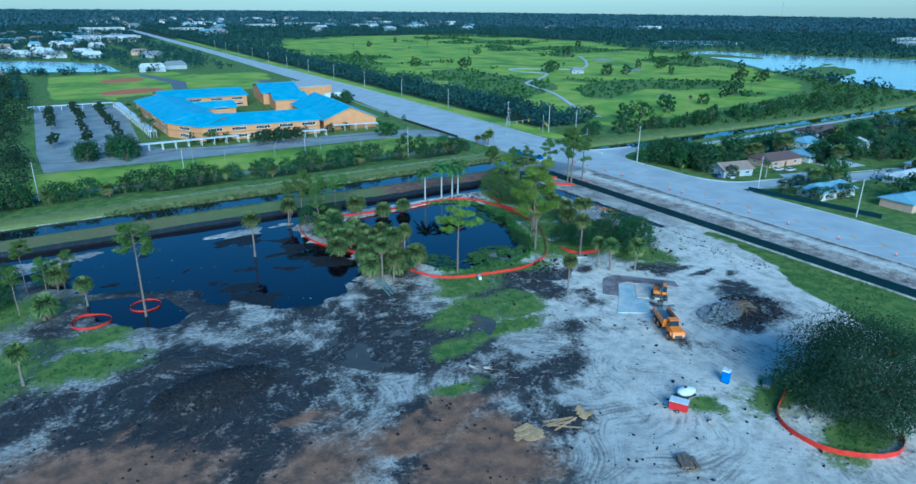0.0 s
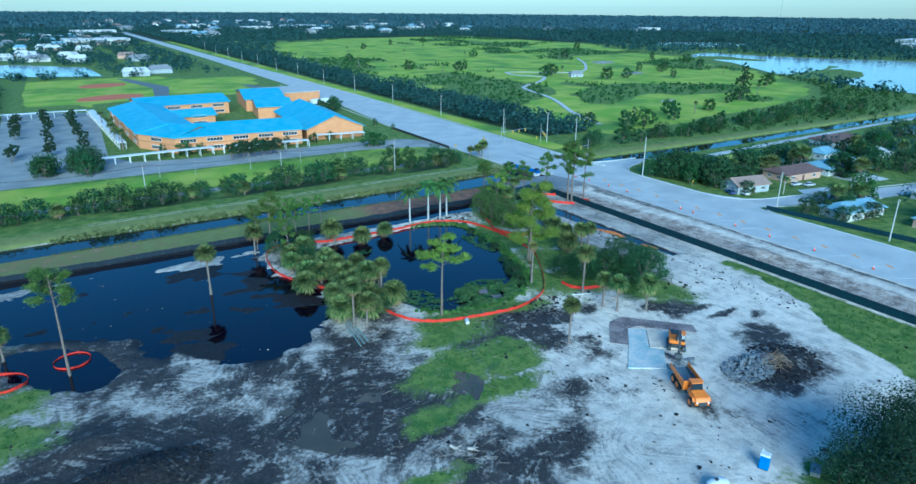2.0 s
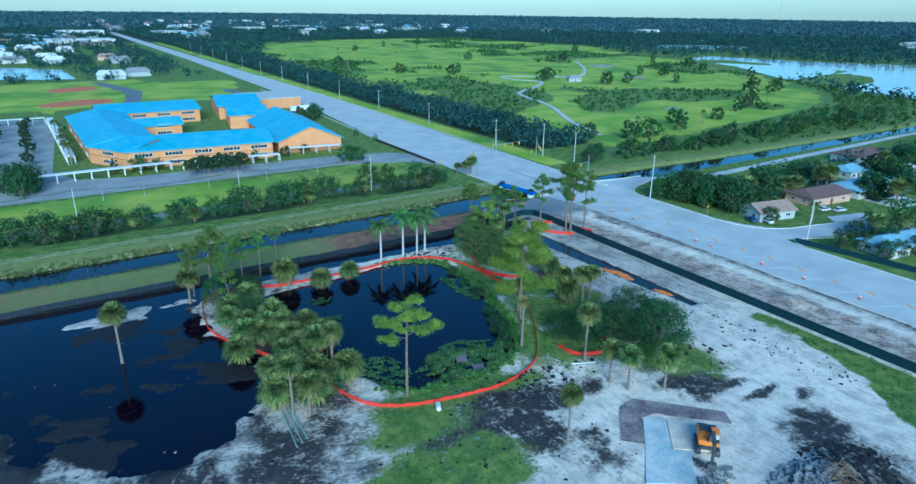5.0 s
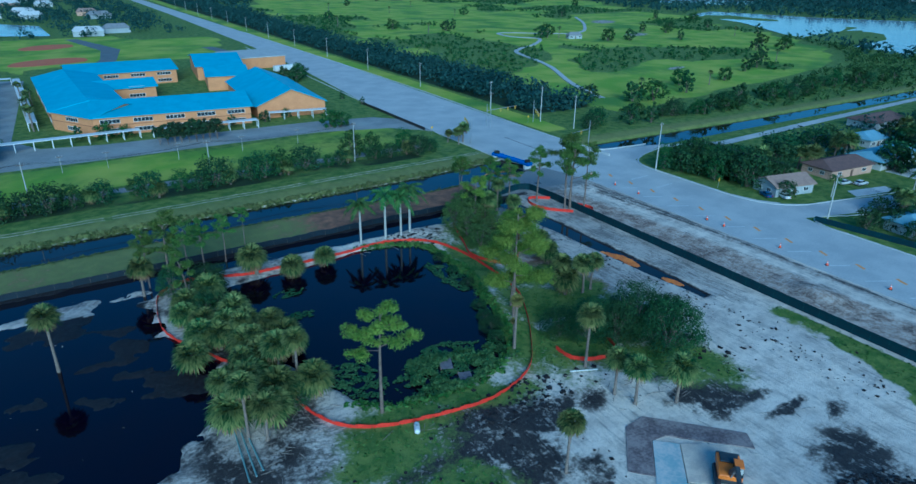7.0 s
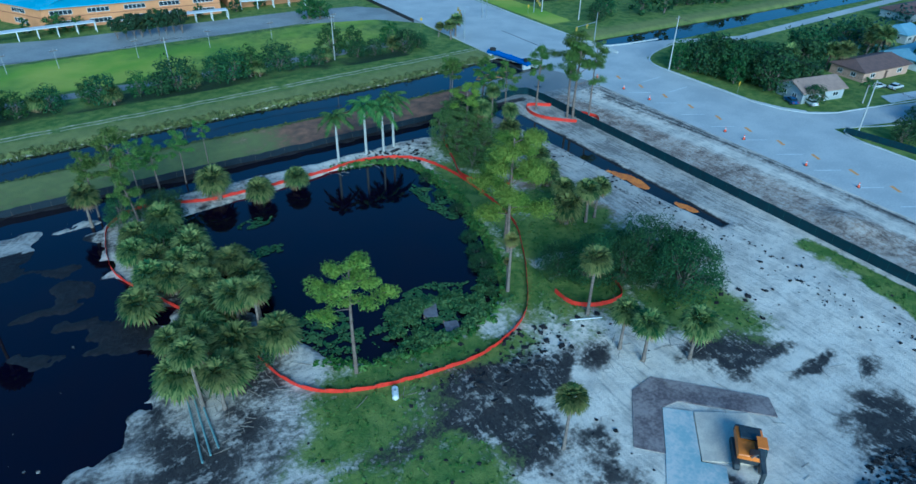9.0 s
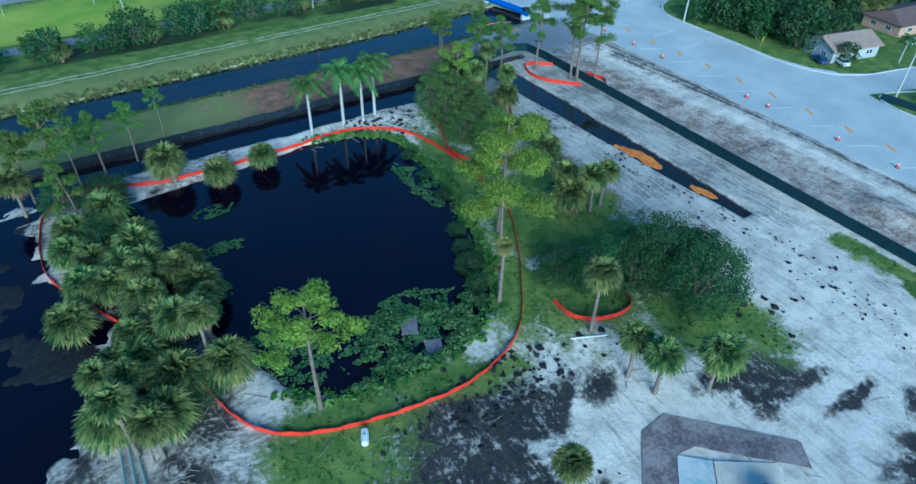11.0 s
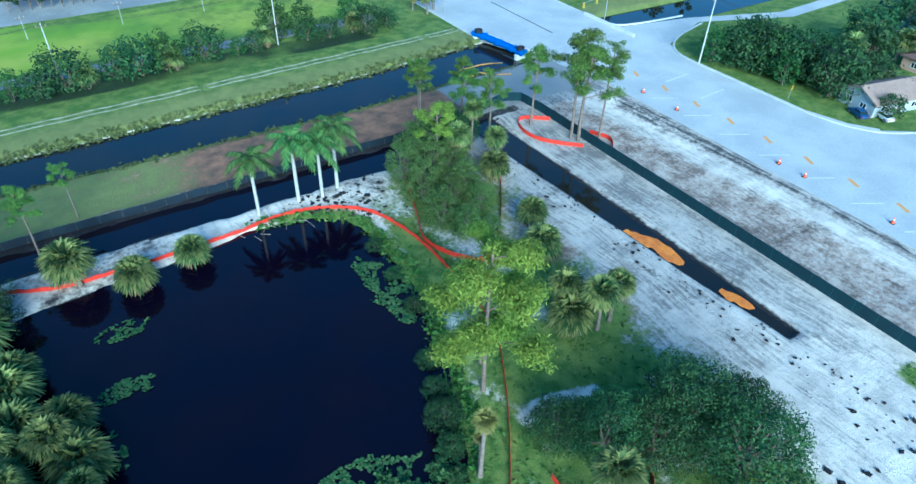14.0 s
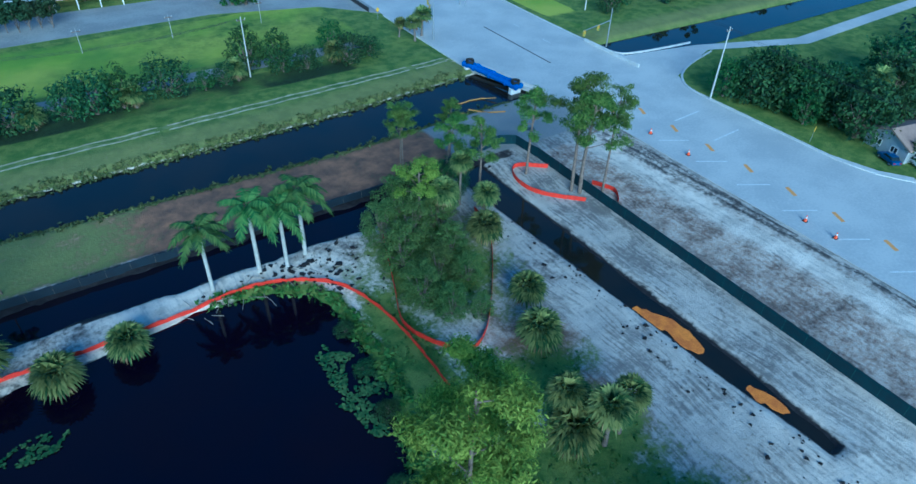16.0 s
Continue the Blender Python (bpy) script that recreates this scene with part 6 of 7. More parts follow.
cv = [(*(p + o), max(height(*(p + cn_[i])), height(*(p - cn_[i]))) + z) for i, p in enumerate(cart) for o, z in ((cn_[i], -1.0), (cn_[i], 0.35), (-cn_[i], 0.35), (-cn_[i], -1.0))]
tagged(raw("cart_path", cv, [(4 * i + k, 4 * i + k + 1, 4 * i + k + 5, 4 * i + k + 4) for i in range(len(cart) - 1) for k in range(3)], ASPHALT), "pale winding golf cart path", "path", kind="structure")

ROOFS = [mat("grey_shingle_roof", (0.30, 0.30, 0.30), (0.22, 0.22, 0.23), 0.8, 0.9, 0.4, where="Position"), mat("tan_shingle_roof", (0.36, 0.26, 0.20), (0.28, 0.20, 0.16), 0.8, 0.9, 0.4, where="Position"), mat("brown_shingle_roof", (0.16, 0.10, 0.085), (0.12, 0.08, 0.07), 0.8, 0.9, 0.4, where="Position"), mat("blue_grey_metal_roof", (0.30, 0.42, 0.50), (0.24, 0.36, 0.44), 0.4, 0.5, 0.1, where="Position"), mat("white_roof", (0.66, 0.66, 0.64), (0.56, 0.56, 0.55), 0.4, 0.7, 0.1, where="Position")]
WALLS = [mat("pale_grey_stucco", (0.45, 0.47, 0.48), (0.38, 0.40, 0.41), 0.5, 0.85, where="Position"), mat("peach_stucco", (0.60, 0.40, 0.28), (0.52, 0.34, 0.24), 0.5, 0.85, where="Position"), mat("white_stucco", (0.68, 0.67, 0.63), (0.58, 0.57, 0.54), 0.5, 0.85, where="Position")]
DOOR = mat("dark_door_paint", (0.12, 0.07, 0.05), (0.10, 0.06, 0.04), 2, 0.6)


def house(p, q, depth, wall, roof, label, hip=2.5, eave=2.8, ridge=4.6, detail=True):
    root = thing("house", pose(p[0], p[1], 0), label, "house", "houses")
    m, inv, L, w, r = gabled(root, p, q, depth, eave, ridge, wall, roof, 0.6, 0.5, hip)
    if detail:
        for f in (0.2, 0.8):
            window(root, inv @ m, L * f, 0.9, 1.8, 1.2, 2)
        bm = boxed(L * 0.5 - 0.5, -0.06, 0.0, L * 0.5 + 0.5, 0.03, 2.1)
        bmesh.ops.transform(bm, matrix=inv @ m, verts=bm.verts)
        part("door", bm, DOOR, root)
        side = inv @ m @ pose(0, depth, 0, 0, 0, -90)
        window(root, side, depth * 0.3, 0.9, 1.4, 1.2, 2)
        window(root, side, depth * 0.7, 0.9, 1.4, 1.2, 2)
    return root


house((218, 137.5), (231, 134), 8.5, WALLS[0], ROOFS[1], "small grey house with a tan gable roof", 0.0)
house((247, 137), (266, 134), 10, WALLS[1], ROOFS[2], "peach bungalow with a dark brown hip roof")
house((270, 133), (293, 131), 11, WALLS[2], ROOFS[3], "pale bungalow with a blue-grey metal roof")
house((217, 101), (234, 98), 9, WALLS[2], ROOFS[3], "white bungalow with a blue-grey roof behind trees")
house((296, 148), (306, 147), 9, WALLS[2], ROOFS[3], "small house with a pale blue roof")
house((308, 136), (324, 134), 10, WALLS[2], ROOFS[4], "house with a white roof among trees")
house((326, 160), (348, 158), 11, WALLS[0], ROOFS[2], "house with a dark roof beside the canal")
for k, (x, y) in enumerate([(345, 118), (372, 128), (398, 150), (262, 92), (290, 96), (320, 90), (252, 70), (228, 78), (350, 88), (430, 140), (460, 120), (390, 100), (300, 60), (420, 90)]):
    house((x, y), (x + 16, y - 1.5), 10, WALLS[k % 3], ROOFS[(3, 0, 3, 4, 3)[k % 5]], "single-storey house among garden trees", detail=k < 6)
rh = np.random.default_rng(12)
n = 0
while n < 84:
    x, y = rh.uniform(-140, 190), rh.uniform(640, 1500)
    a = to_street(np.array(x), np.array(y))[0]
    ok = (inside(LAKE_WEST, np.array([x]), np.array([y]))[0] < -14) and a < -50 and not (110 < x and y < 1150 and y > 640 and x > 150)
    if ok:
        house((x, y), (x + rh.uniform(14, 22), y + rh.uniform(-4, 4)), rh.uniform(10, 14), WALLS[(n + 2) % 3], ROOFS[(4, 0, 4, 1, 3)[n % 5]], "pale far house among trees by a lake", 3.0, 4.0, 7.0, False)
    n += ok
for x, y, w, d in ((120, 1180, 90, 50), (170, 1560, 80, 40), (330, 1490, 60, 40), (560, 1700, 70, 40), (820, 1650, 60, 30), (700, 1800, 90, 40), (930, 1560, 60, 40), (1000, 1900, 80, 40), (480, 1950, 80, 40), (1500, 1250, 70, 40), (1250, 480, 60, 30), (1420, 560, 70, 30), ):
    root = thing("far_building", pose(x, y, 0), "large pale flat-roofed building in the distance", "building", "far buildings")
    part("wall", boxed(0, 0, -0.5, w, d, 8), WALLS[2], root)
    part("roof", boxed(-0.6, -0.6, 8, w + 0.6, d + 0.6, 8.8, bevel=0.1), ROOFS[4], root)
for k in range(46):
    x, y = rh.uniform(250, 1300), rh.uniform(1350, 2600)
    house((x, y), (x + rh.uniform(20, 34), y + rh.uniform(-5, 5)), 18, WALLS[2], ROOFS[(4, 3, 1, 0)[k % 4]], "pale house in the far distance", 4.0, 6.0, 10.0, False)
shelter = house((452, 457), (463, 453), 6, WALLS[0], ROOFS[0], "small grey golf shelter beside trees", 3.0, 3.0, 5.0)
mast = thing("radio_mast", pose(3900, 2245, 0), "thin tall radio mast on the horizon", "mast")
part("shaft", rod(bmesh.new(), (0, 0, 0), (0, 0, 190), 1.1, 0.8, 6), STEEL, mast)

# ---- machines and things of the site ----
MACHINE = mat("machine_orange_paint", (0.80, 0.25, 0.012), (0.68, 0.20, 0.012), 1.0, 0.4, 0.1)
DARK = mat("dark_machine_steel", (0.04, 0.045, 0.05), (0.07, 0.075, 0.08), 2.0, 0.55, 0.2)
BED = mat("scuffed_blue_grey_steel", (0.10, 0.13, 0.17), (0.17, 0.20, 0.23), 1.0, 0.5, 0.2, metal=0.3)
CABGLASS = mat("cab_glass", (0.02, 0.03, 0.04), (0.03, 0.04, 0.05), 1, 0.06, 0)


def prism(pts, y0, y1, bevel=0.03):
    """A side outline (x, z) drawn out across y."""
    bm = bmesh.new()
    a, b = [bm.verts.new((x, y0, z)) for x, z in pts], [bm.verts.new((x, y1, z)) for x, z in pts]
    bm.faces.new(a)
    bm.faces.new(b)
    for k in range(len(pts)):
        bm.faces.new((a[k], a[(k + 1) % len(pts)], b[(k + 1) % len(pts)], b[k]))
    bmesh.ops.recalc_face_normals(bm, faces=bm.faces)
    if bevel:
        bmesh.ops.bevel(bm, geom=list(bm.edges), offset=bevel, segments=1, affect="EDGES")
    return bm


def wheel(root, x, y, r, w, hub_mat=STEEL):
    s = 1 if y > 0 else -1
    bm = rod(bmesh.new(), (x, y - w / 2, r), (x, y + w / 2, r), r, n=16)
    bmesh.ops.bevel(bm, geom=[e for e in bm.edges if len(e.link_faces) == 2 and any(len(f.verts) > 6 for f in e.link_faces)], offset=r * 0.12, segments=1, affect="EDGES")
    ob = part("wheel", bm, RUBBER, root)
    part("rim", rod(bmesh.new(), (x, y + s * (w / 2 - 0.02), r), (x, y + s * (w / 2 + 0.03), r), r * 0.55, n=12), hub_mat, ob)


def dump_truck(m):
    root = thing("dump_truck", m, "orange articulated dump truck with an empty steel bed", "dump truck")
    part("chassis", boxed(-4.4, -0.55, 0.8, 4.2, 0.55, 1.3, bevel=0.05), DARK, root)
    part("hood", prism([(2.6, 1.0), (4.9, 1.0), (5.0, 1.6), (4.6, 2.3), (2.6, 2.6)], -1.15, 1.15, 0.12), MACHINE, root)
    part("grille", boxed(4.86, -0.7, 1.05, 5.02, 0.7, 1.7, bevel=0.03), DARK, root)
    for s in (-1, 1):
        part("mudguard", prism([(2.5, 1.6), (2.9, 2.1), (4.2, 2.1), (4.6, 1.6), (4.5, 1.6), (4.1, 1.95), (3.0, 1.95), (2.6, 1.6)], s * 1.1, s * 1.5, 0.02), MACHINE, root)
        part("headlight", boxed(4.9, s * 0.95 - 0.14, 1.5, 5.0, s * 0.95 + 0.14, 1.75, bevel=0.02), WHITE, root)
        part("mirror", boxed(2.6, s * 1.45 - 0.05, 2.6, 2.7, s * 1.45 + 0.2, 3.1, bevel=0.02), DARK, root)
    cab = part("cab", prism([(1.1, 1.3), (2.7, 1.3), (2.65, 2.6), (2.3, 3.5), (1.1, 3.5)], -0.85, 0.85, 0.06), CABGLASS, root)
    part("cab_roof", boxed(0.95, -0.95, 3.5, 2.45, 0.95, 3.66, bevel=0.05), MACHINE, cab)
    part("cab_side", boxed(1.0, -0.9, 1.25, 2.75, 0.9, 2.0, bevel=0.05), MACHINE, cab)
    # open bed: floor, sides, headboard and tail
    part("bed_floor", prism([(-4.9, 2.0), (0.6, 1.35), (0.6, 1.55), (-4.9, 2.2)], -1.25, 1.25, 0.0), BED, root)
    for s in (-1, 1):
        bm = prism([(-5.2, 2.1), (0.6, 1.4), (0.9, 3.0), (-5.0, 2.9)], s * 1.25, s * 1.37, 0.0)
        for v in bm.verts:
            v.co.y += s * 0.22 * max(0, (v.co.z - 1.8))
        part("bed_side", bm, MACHINE, root)
        part("bed_rail", boxed(-5.05, s * 1.55 - 0.09, 2.85, 0.95, s * 1.55 + 0.09, 3.05, bevel=0.03), MACHINE, root)
        part("bed_lining", boxed(-4.8, s * 1.2 - 0.02, 2.0, 0.5, s * 1.2 + 0.02, 2.7), BED, root)
    part("headboard", prism([(0.55, 1.4), (0.7, 1.4), (1.0, 3.2), (0.85, 3.2)], -1.6, 1.6, 0.0), MACHINE, root)
    part("hitch", rod(bmesh.new(), (1.0, 0, 0.9), (1.0, 0, 1.6), 0.3, n=10), DARK, root)
    for x in (3.4, -1.7, -3.6):
        for y in (-1.2, 1.2):
            wheel(root, x, y, 0.85, 0.65, MACHINE)
    return root


def excavator(m):
    root = thing("excavator", m, "orange tracked excavator standing on a concrete slab", "excavator")
    for s in (-1, 1):
        tr = part("track", prism([(-2.1, 0.15), (-1.8, 0.0), (1.8, 0.0), (2.1, 0.15), (2.2, 0.5), (1.9, 0.92), (-1.9, 0.92), (-2.2, 0.5)], s * 1.0, s * 1.6, 0.05), DARK, root)
        for x in (-1.7, -0.9, 0.0, 0.9, 1.7):
            part("roller", rod(bmesh.new(), (x, s * 1.6, 0.45), (x, s * 1.66, 0.45), 0.28, n=10), DARK, tr)
    part("undercarriage", boxed(-1.2, -1.0, 0.4, 1.2, 1.0, 1.05, bevel=0.05), DARK, root)
    part("turntable", rod(bmesh.new(), (0, 0, 1.05), (0, 0, 1.2), 0.9, n=18), DARK, root)
    part("body", prism([(-2.5, 1.2), (1.4, 1.2), (1.4, 1.9), (-0.3, 2.2), (-2.5, 2.2)], -1.4, 1.4, 0.08), MACHINE, root)
    part("counterweight", prism([(-2.9, 1.2), (-2.3, 1.2), (-2.3, 2.25), (-2.75, 2.2)], -1.4, 1.4, 0.1), DARK, root)
    part("engine_cover", boxed(-2.2, -1.1, 2.2, -0.6, 1.1, 2.45, bevel=0.06), DARK, root)
    cab = part("cab", prism([(-0.4, 1.9), (1.5, 1.9), (1.45, 2.4), (1.1, 3.1), (-0.4, 3.1)], 0.35, 1.35, 0.06), CABGLASS, root)
    part("cab_roof", boxed(-0.5, 0.3, 3.1, 1.15, 1.4, 3.22, bevel=0.04), MACHINE, cab)
    boom = part("boom", prism([(0.8, 1.9), (1.2, 1.9), (3.4, 4.6), (5.8, 4.2), (5.8, 4.55), (3.2, 5.1), (0.8, 2.4)], -0.25, 0.25, 0.04), DARK, root)
    part("boom_cylinder", rod(bmesh.new(), (1.3, 0, 1.7), (3.0, 0, 4.4), 0.11, n=8), STEEL, boom)
    part("stick", prism([(5.5, 4.7), (5.9, 4.7), (6.0, 2.0), (5.75, 1.6), (5.5, 2.0)], -0.18, 0.18, 0.03), DARK, root)
    part("bucket", prism([(5.5, 1.7), (6.1, 1.6), (6.3, 0.9), (5.6, 0.35), (5.0, 0.6), (5.1, 1.2)], -0.6, 0.6, 0.05), DARK, root)
    return root


def ground_pose(x, y, turn=0.0, dz=0.0):
    return pose(x, y, height(x, y) + dz, 0, 0, turn)


dump_truck(pose(99.9, 69.9, max(height(100, 70), height(102, 73), height(98, 66)) - 0.05, 0, 0, -121))
excavator(pose(111.2, 81.2, max(height(111, 81), 0.16) + 0.02, 0, 0, -140))

# old house slab
SLAB_A, SLAB_B, SLAB_C = mat("dark_wet_slab", (0.12, 0.095, 0.10), (0.32, 0.27, 0.25), 0.35, 0.85, 0.3, where="Position"), mat("pale_slab", (0.64, 0.61, 0.56), (0.38, 0.47, 0.48), 0.35, 0.85, 0.2, where="Position"), mat("cream_tile_floor", (0.80, 0.69, 0.53), (0.62, 0.53, 0.42), 0.7, 0.7, 0.2, where="Position")
slab = thing("house_slab", pose(108, 86, 0), "broken concrete floor slab of a demolished house", "concrete slab")
for name, pts, z, mt in (("dark_floor", [(102.3, 89.4), (108.8, 95.4), (112.5, 95.6), (121.5, 85), (119.6, 82.6), (112.0, 91.0), (109.5, 91.5), (104.5, 86.8)], 0.13, SLAB_A), ("pale_floor", [(104.6, 86.8), (109.6, 91.4), (112.0, 88.9), (106.8, 83.8), (108.5, 81.8), (103.5, 77.2), (98.0, 81.2)], 0.15, SLAB_B), ("tiled_floor", [(112.1, 88.8), (117.2, 84.9), (112.0, 79.6), (107.0, 83.8)], 0.18, SLAB_C)):
    bm = bmesh.new()
    f = bm.faces.new([bm.verts.new((x - 108, y - 86, z)) for x, y in pts])
    g = bmesh.ops.extrude_face_region(bm, geom=[f])
    bmesh.ops.translate(bm, verts=[v for v in g["geom"] if isinstance(v, bmesh.types.BMVert)], vec=(0, 0, -0.45))
    bmesh.ops.recalc_face_normals(bm, faces=bm.faces)
    part(name, bm, mt, slab)


# heaps and litter
def chunks(name, spots, size, material, label, category, seed, flat_=0.6, kind="stuff"):
    """Broken lumps lying on the ground, joined."""
    r = np.random.default_rng(seed)
    vs, fs = [], []
    cube = np.array([(x, y, z) for x in (-1, 1) for y in (-1, 1) for z in (-1, 1)], float)
    quad = [(0, 1, 3, 2), (4, 6, 7, 5), (0, 4, 5, 1), (2, 3, 7, 6), (0, 2, 6, 4), (1, 5, 7, 3)]
    for x, y, z in spots:
        s = size * (0.4 + 1.0 * r.random() ** 2)
        c = cube * s * 0.5 * (1 + 0.35 * r.normal(size=(8, 1))) * np.array([1, 0.7 + 0.5 * r.random(), flat_])
        w = r.random() * 6.3
        rot = np.array([[math.cos(w), -math.sin(w), 0], [math.sin(w), math.cos(w), 0], [0, 0, 1]])
        t = r.normal() * 0.35
        tilt = np.array([[1, 0, 0], [0, math.cos(t), -math.sin(t)], [0, math.sin(t), math.cos(t)]])
        k = len(vs)
        vs += (c @ tilt.T @ rot.T + [x, y, z + s * 0.12]).tolist()
        fs += [tuple(i + k for i in q) for q in quad]
    return tagged(raw(name, vs, fs, material), label, category, kind=kind)


def sticks(name, spots, length, radius, material, label, category, seed, lift=0.25):
    r = np.random.default_rng(seed)
    vs, fs = [], []
    for x, y, z in spots:
        w, ln, up = r.random() * 6.3, length * (0.4 + r.random()), r.normal() * lift * 0.5
        d = np.array([math.cos(w), math.sin(w), up]) * ln / 2
        v, f = tube([(x - d[0], y - d[1], z + abs(d[2]) - d[2] * 0.6 + radius), (x + r.normal() * 0.06, y, z + abs(d[2]) + radius), (x + d[0], y + d[1], z + abs(d[2]) + d[2] * 0.6 + radius)], [radius, radius * 0.9, radius * 0.6], 5)
        fs += [tuple(i + len(vs) for i in q) for q in f]
        vs += v
    return tagged(raw(name, vs, fs, material), label, category, kind="stuff")


def spread(r, n, cx, cy, rx, ry, top=0.0):
    out = []
    for _ in range(n):
        w, d = r.random() * 6.3, math.sqrt(r.random())
        x, y = cx + rx * d * math.cos(w), cy + ry * d * math.sin(w)
        out.append((x, y, height(x, y) + top * (1 - d) * r.random()))
    return out


rs = np.random.default_rng(77)
OLD_LUMBER = mat("splintered_timber", (0.40, 0.28, 0.15), (0.24, 0.16, 0.10), 2, 0.85, 0.2)
RUBBLE = mat("concrete_rubble", (0.34, 0.34, 0.33), (0.16, 0.165, 0.17), 1.5, 0.9, 0.3, where="Position")
CLOD = mat("black_peat_clods", (0.009, 0.008, 0.010), (0.022, 0.019, 0.020), 1.5, 0.9, 0.3, where="Position")
chunks("rubble_heap", spread(rs, 700, 115.2, 68.8, 5.4, 3.8, 1.1), 0.48, RUBBLE, "heap of broken concrete and demolition rubble", "rubble heap", 1)
sticks("timber_heap", spread(rs, 70, 119, 66.5, 2.4, 2.0, 1.2), 2.3, 0.05, OLD_LUMBER, "heap of splintered timber beside rubble", "timber heap", 2, 0.5)
chunks("rubble", spread(rs, 60, 107, 76.5, 3, 1.6), 0.7, RUBBLE, "scattered broken concrete beside the slab", "rubble", 3)
chunks("peat_clods", [(x, y, height(x, y)) for x, y in rs.uniform((-10, 30), (150, 118), (2600, 2)) if vnoise(np.array([x]), np.array([y]), 9, 21)[0] + 0.4 * rs.random() > (0.70 if x < 105 else 0.90)], 0.34, CLOD, "black peat clods scattered over sand", "soil clods", 4, 0.4)
chunks("mound_clods", spread(rs, 900, 21, 98.5, 10, 5.5), 0.36, CLOD, "lumpy black spoil on a heap", "soil clods", 5, 0.5)
chunks("mound_clods", spread(rs, 600, 122, 67, 9, 6), 0.36, CLOD, "lumpy black spoil on a heap", "soil clods", 15, 0.5)
chunks("ditch_clods", [(x, y, height(x, y)) for x, y, _ in [plan(-46 + rs.normal() * 2.2, -100 * rs.random() - 28) for _ in range(300)] if height(x, y) > -0.3], 0.3, CLOD, "dark clods thrown up along the ditch", "soil clods", 6, 0.5)
chunks("bank_clods", [(x, y, height(x, y)) for x, y in [(136 + rs.normal() * 2.2, 116 - 22 * rs.random()) for _ in range(70)] + [(101 + rs.normal() * 6, 108.5 + rs.normal() * 2.0) for _ in range(150)] + [(119 + rs.normal() * 5, 168 + rs.normal() * 4) for _ in range(180)] if height(x, y) > -0.3], 0.5, CLOD, "dark clods along the pond bank", "soil clods", 7, 0.45)
DRY = mat("dry_branch_wood", (0.32, 0.28, 0.23), (0.20, 0.17, 0.14), 2, 0.9, 0.2, where="Position")
sticks("branches", [(x, y, height(x, y)) for x, y in [(rs.uniform(40, 135), rs.uniform(74, 112)) for _ in range(110)] if height(x, y) > -0.15], 1.6, 0.035, DRY, "dry sticks and branches strewn over the site", "branches", 8)
sticks("branches", [(x, y, max(height(x, y), -0.2)) for x, y in [(70 + rs.normal() * 4, 122 + rs.normal() * 5) for _ in range(60)] + [(118 + rs.normal() * 4, 100 + rs.normal() * 3) for _ in range(40)] + [(112 + rs.normal() * 6, 169 + rs.normal() * 2) for _ in range(30)] + [(60 + rs.normal() * 5, 79 + rs.normal() * 3) for _ in range(40)]], 2.0, 0.045, DRY, "fallen branches among mud and palms", "branches", 9)
chunks("flood_litter", [(x, y, max(height(x, y), -0.24)) for x, y in rs.uniform((12, 122), (66, 180), (60, 2))], 0.2, DRY, "bits of litter floating on flood water", "litter", 10, 0.3)

# pipes, tank, planks
PVC = mat("pale_green_pvc", (0.24, 0.33, 0.32), (0.17, 0.25, 0.25), 1, 0.4, 0.1)
for k in range(3):
    x0, y0, x1, y1 = 64.2 + 0.62 * k, 126.0 - 0.9 * (k % 2), 62.6 + 1.05 * k, 114.6 + 0.5 * k
    ob = part("plastic_pipe", rod(bmesh.new(), (0, 0, 0.35 + height(x0, y0) - height(x1, y1)), (x1 - x0, y1 - y0, 0), 0.12, n=10), PVC)
    ob.matrix_basis = pose(x0, y0, max(height(x1, y1), -0.2) + 0.2)
    tagged(ob, "long pale green plastic pipe lying under palms", "pipe", "plastic pipes")
tank = thing("propane_tank", ground_pose(84.6, 111.2, 62, 0.1), "white propane tank lying on grass", "tank")
bm = bmesh.new()
bmesh.ops.create_uvsphere(bm, u_segments=14, v_segments=10, radius=0.42)
for v in bm.verts:
    v.co = Vector((v.co.z + (0.65 if v.co.z > 0.02 else -0.65 if v.co.z < -0.02 else 0), v.co.x, v.co.y + 0.42))
part("shell", bm, WHITE, tank)
for x in (-0.5, 0.5):
    part("leg", boxed(x - 0.06, -0.3, -0.05, x + 0.06, 0.3, 0.12), STEEL, tank)
part("valve_cover", rod(bmesh.new(), (0, 0, 0.8), (0, 0, 0.95), 0.12, n=8), STEEL, tank)
b2 = part("white_pole", rod(bmesh.new(), (-2.3, 0, 0.08), (2.3, 0, 0.08), 0.09, n=8), WHITE)
b2.matrix_basis = ground_pose(113.9, 108.4, -27)
tagged(b2, "white pole lying on grass beside a palm", "pole")
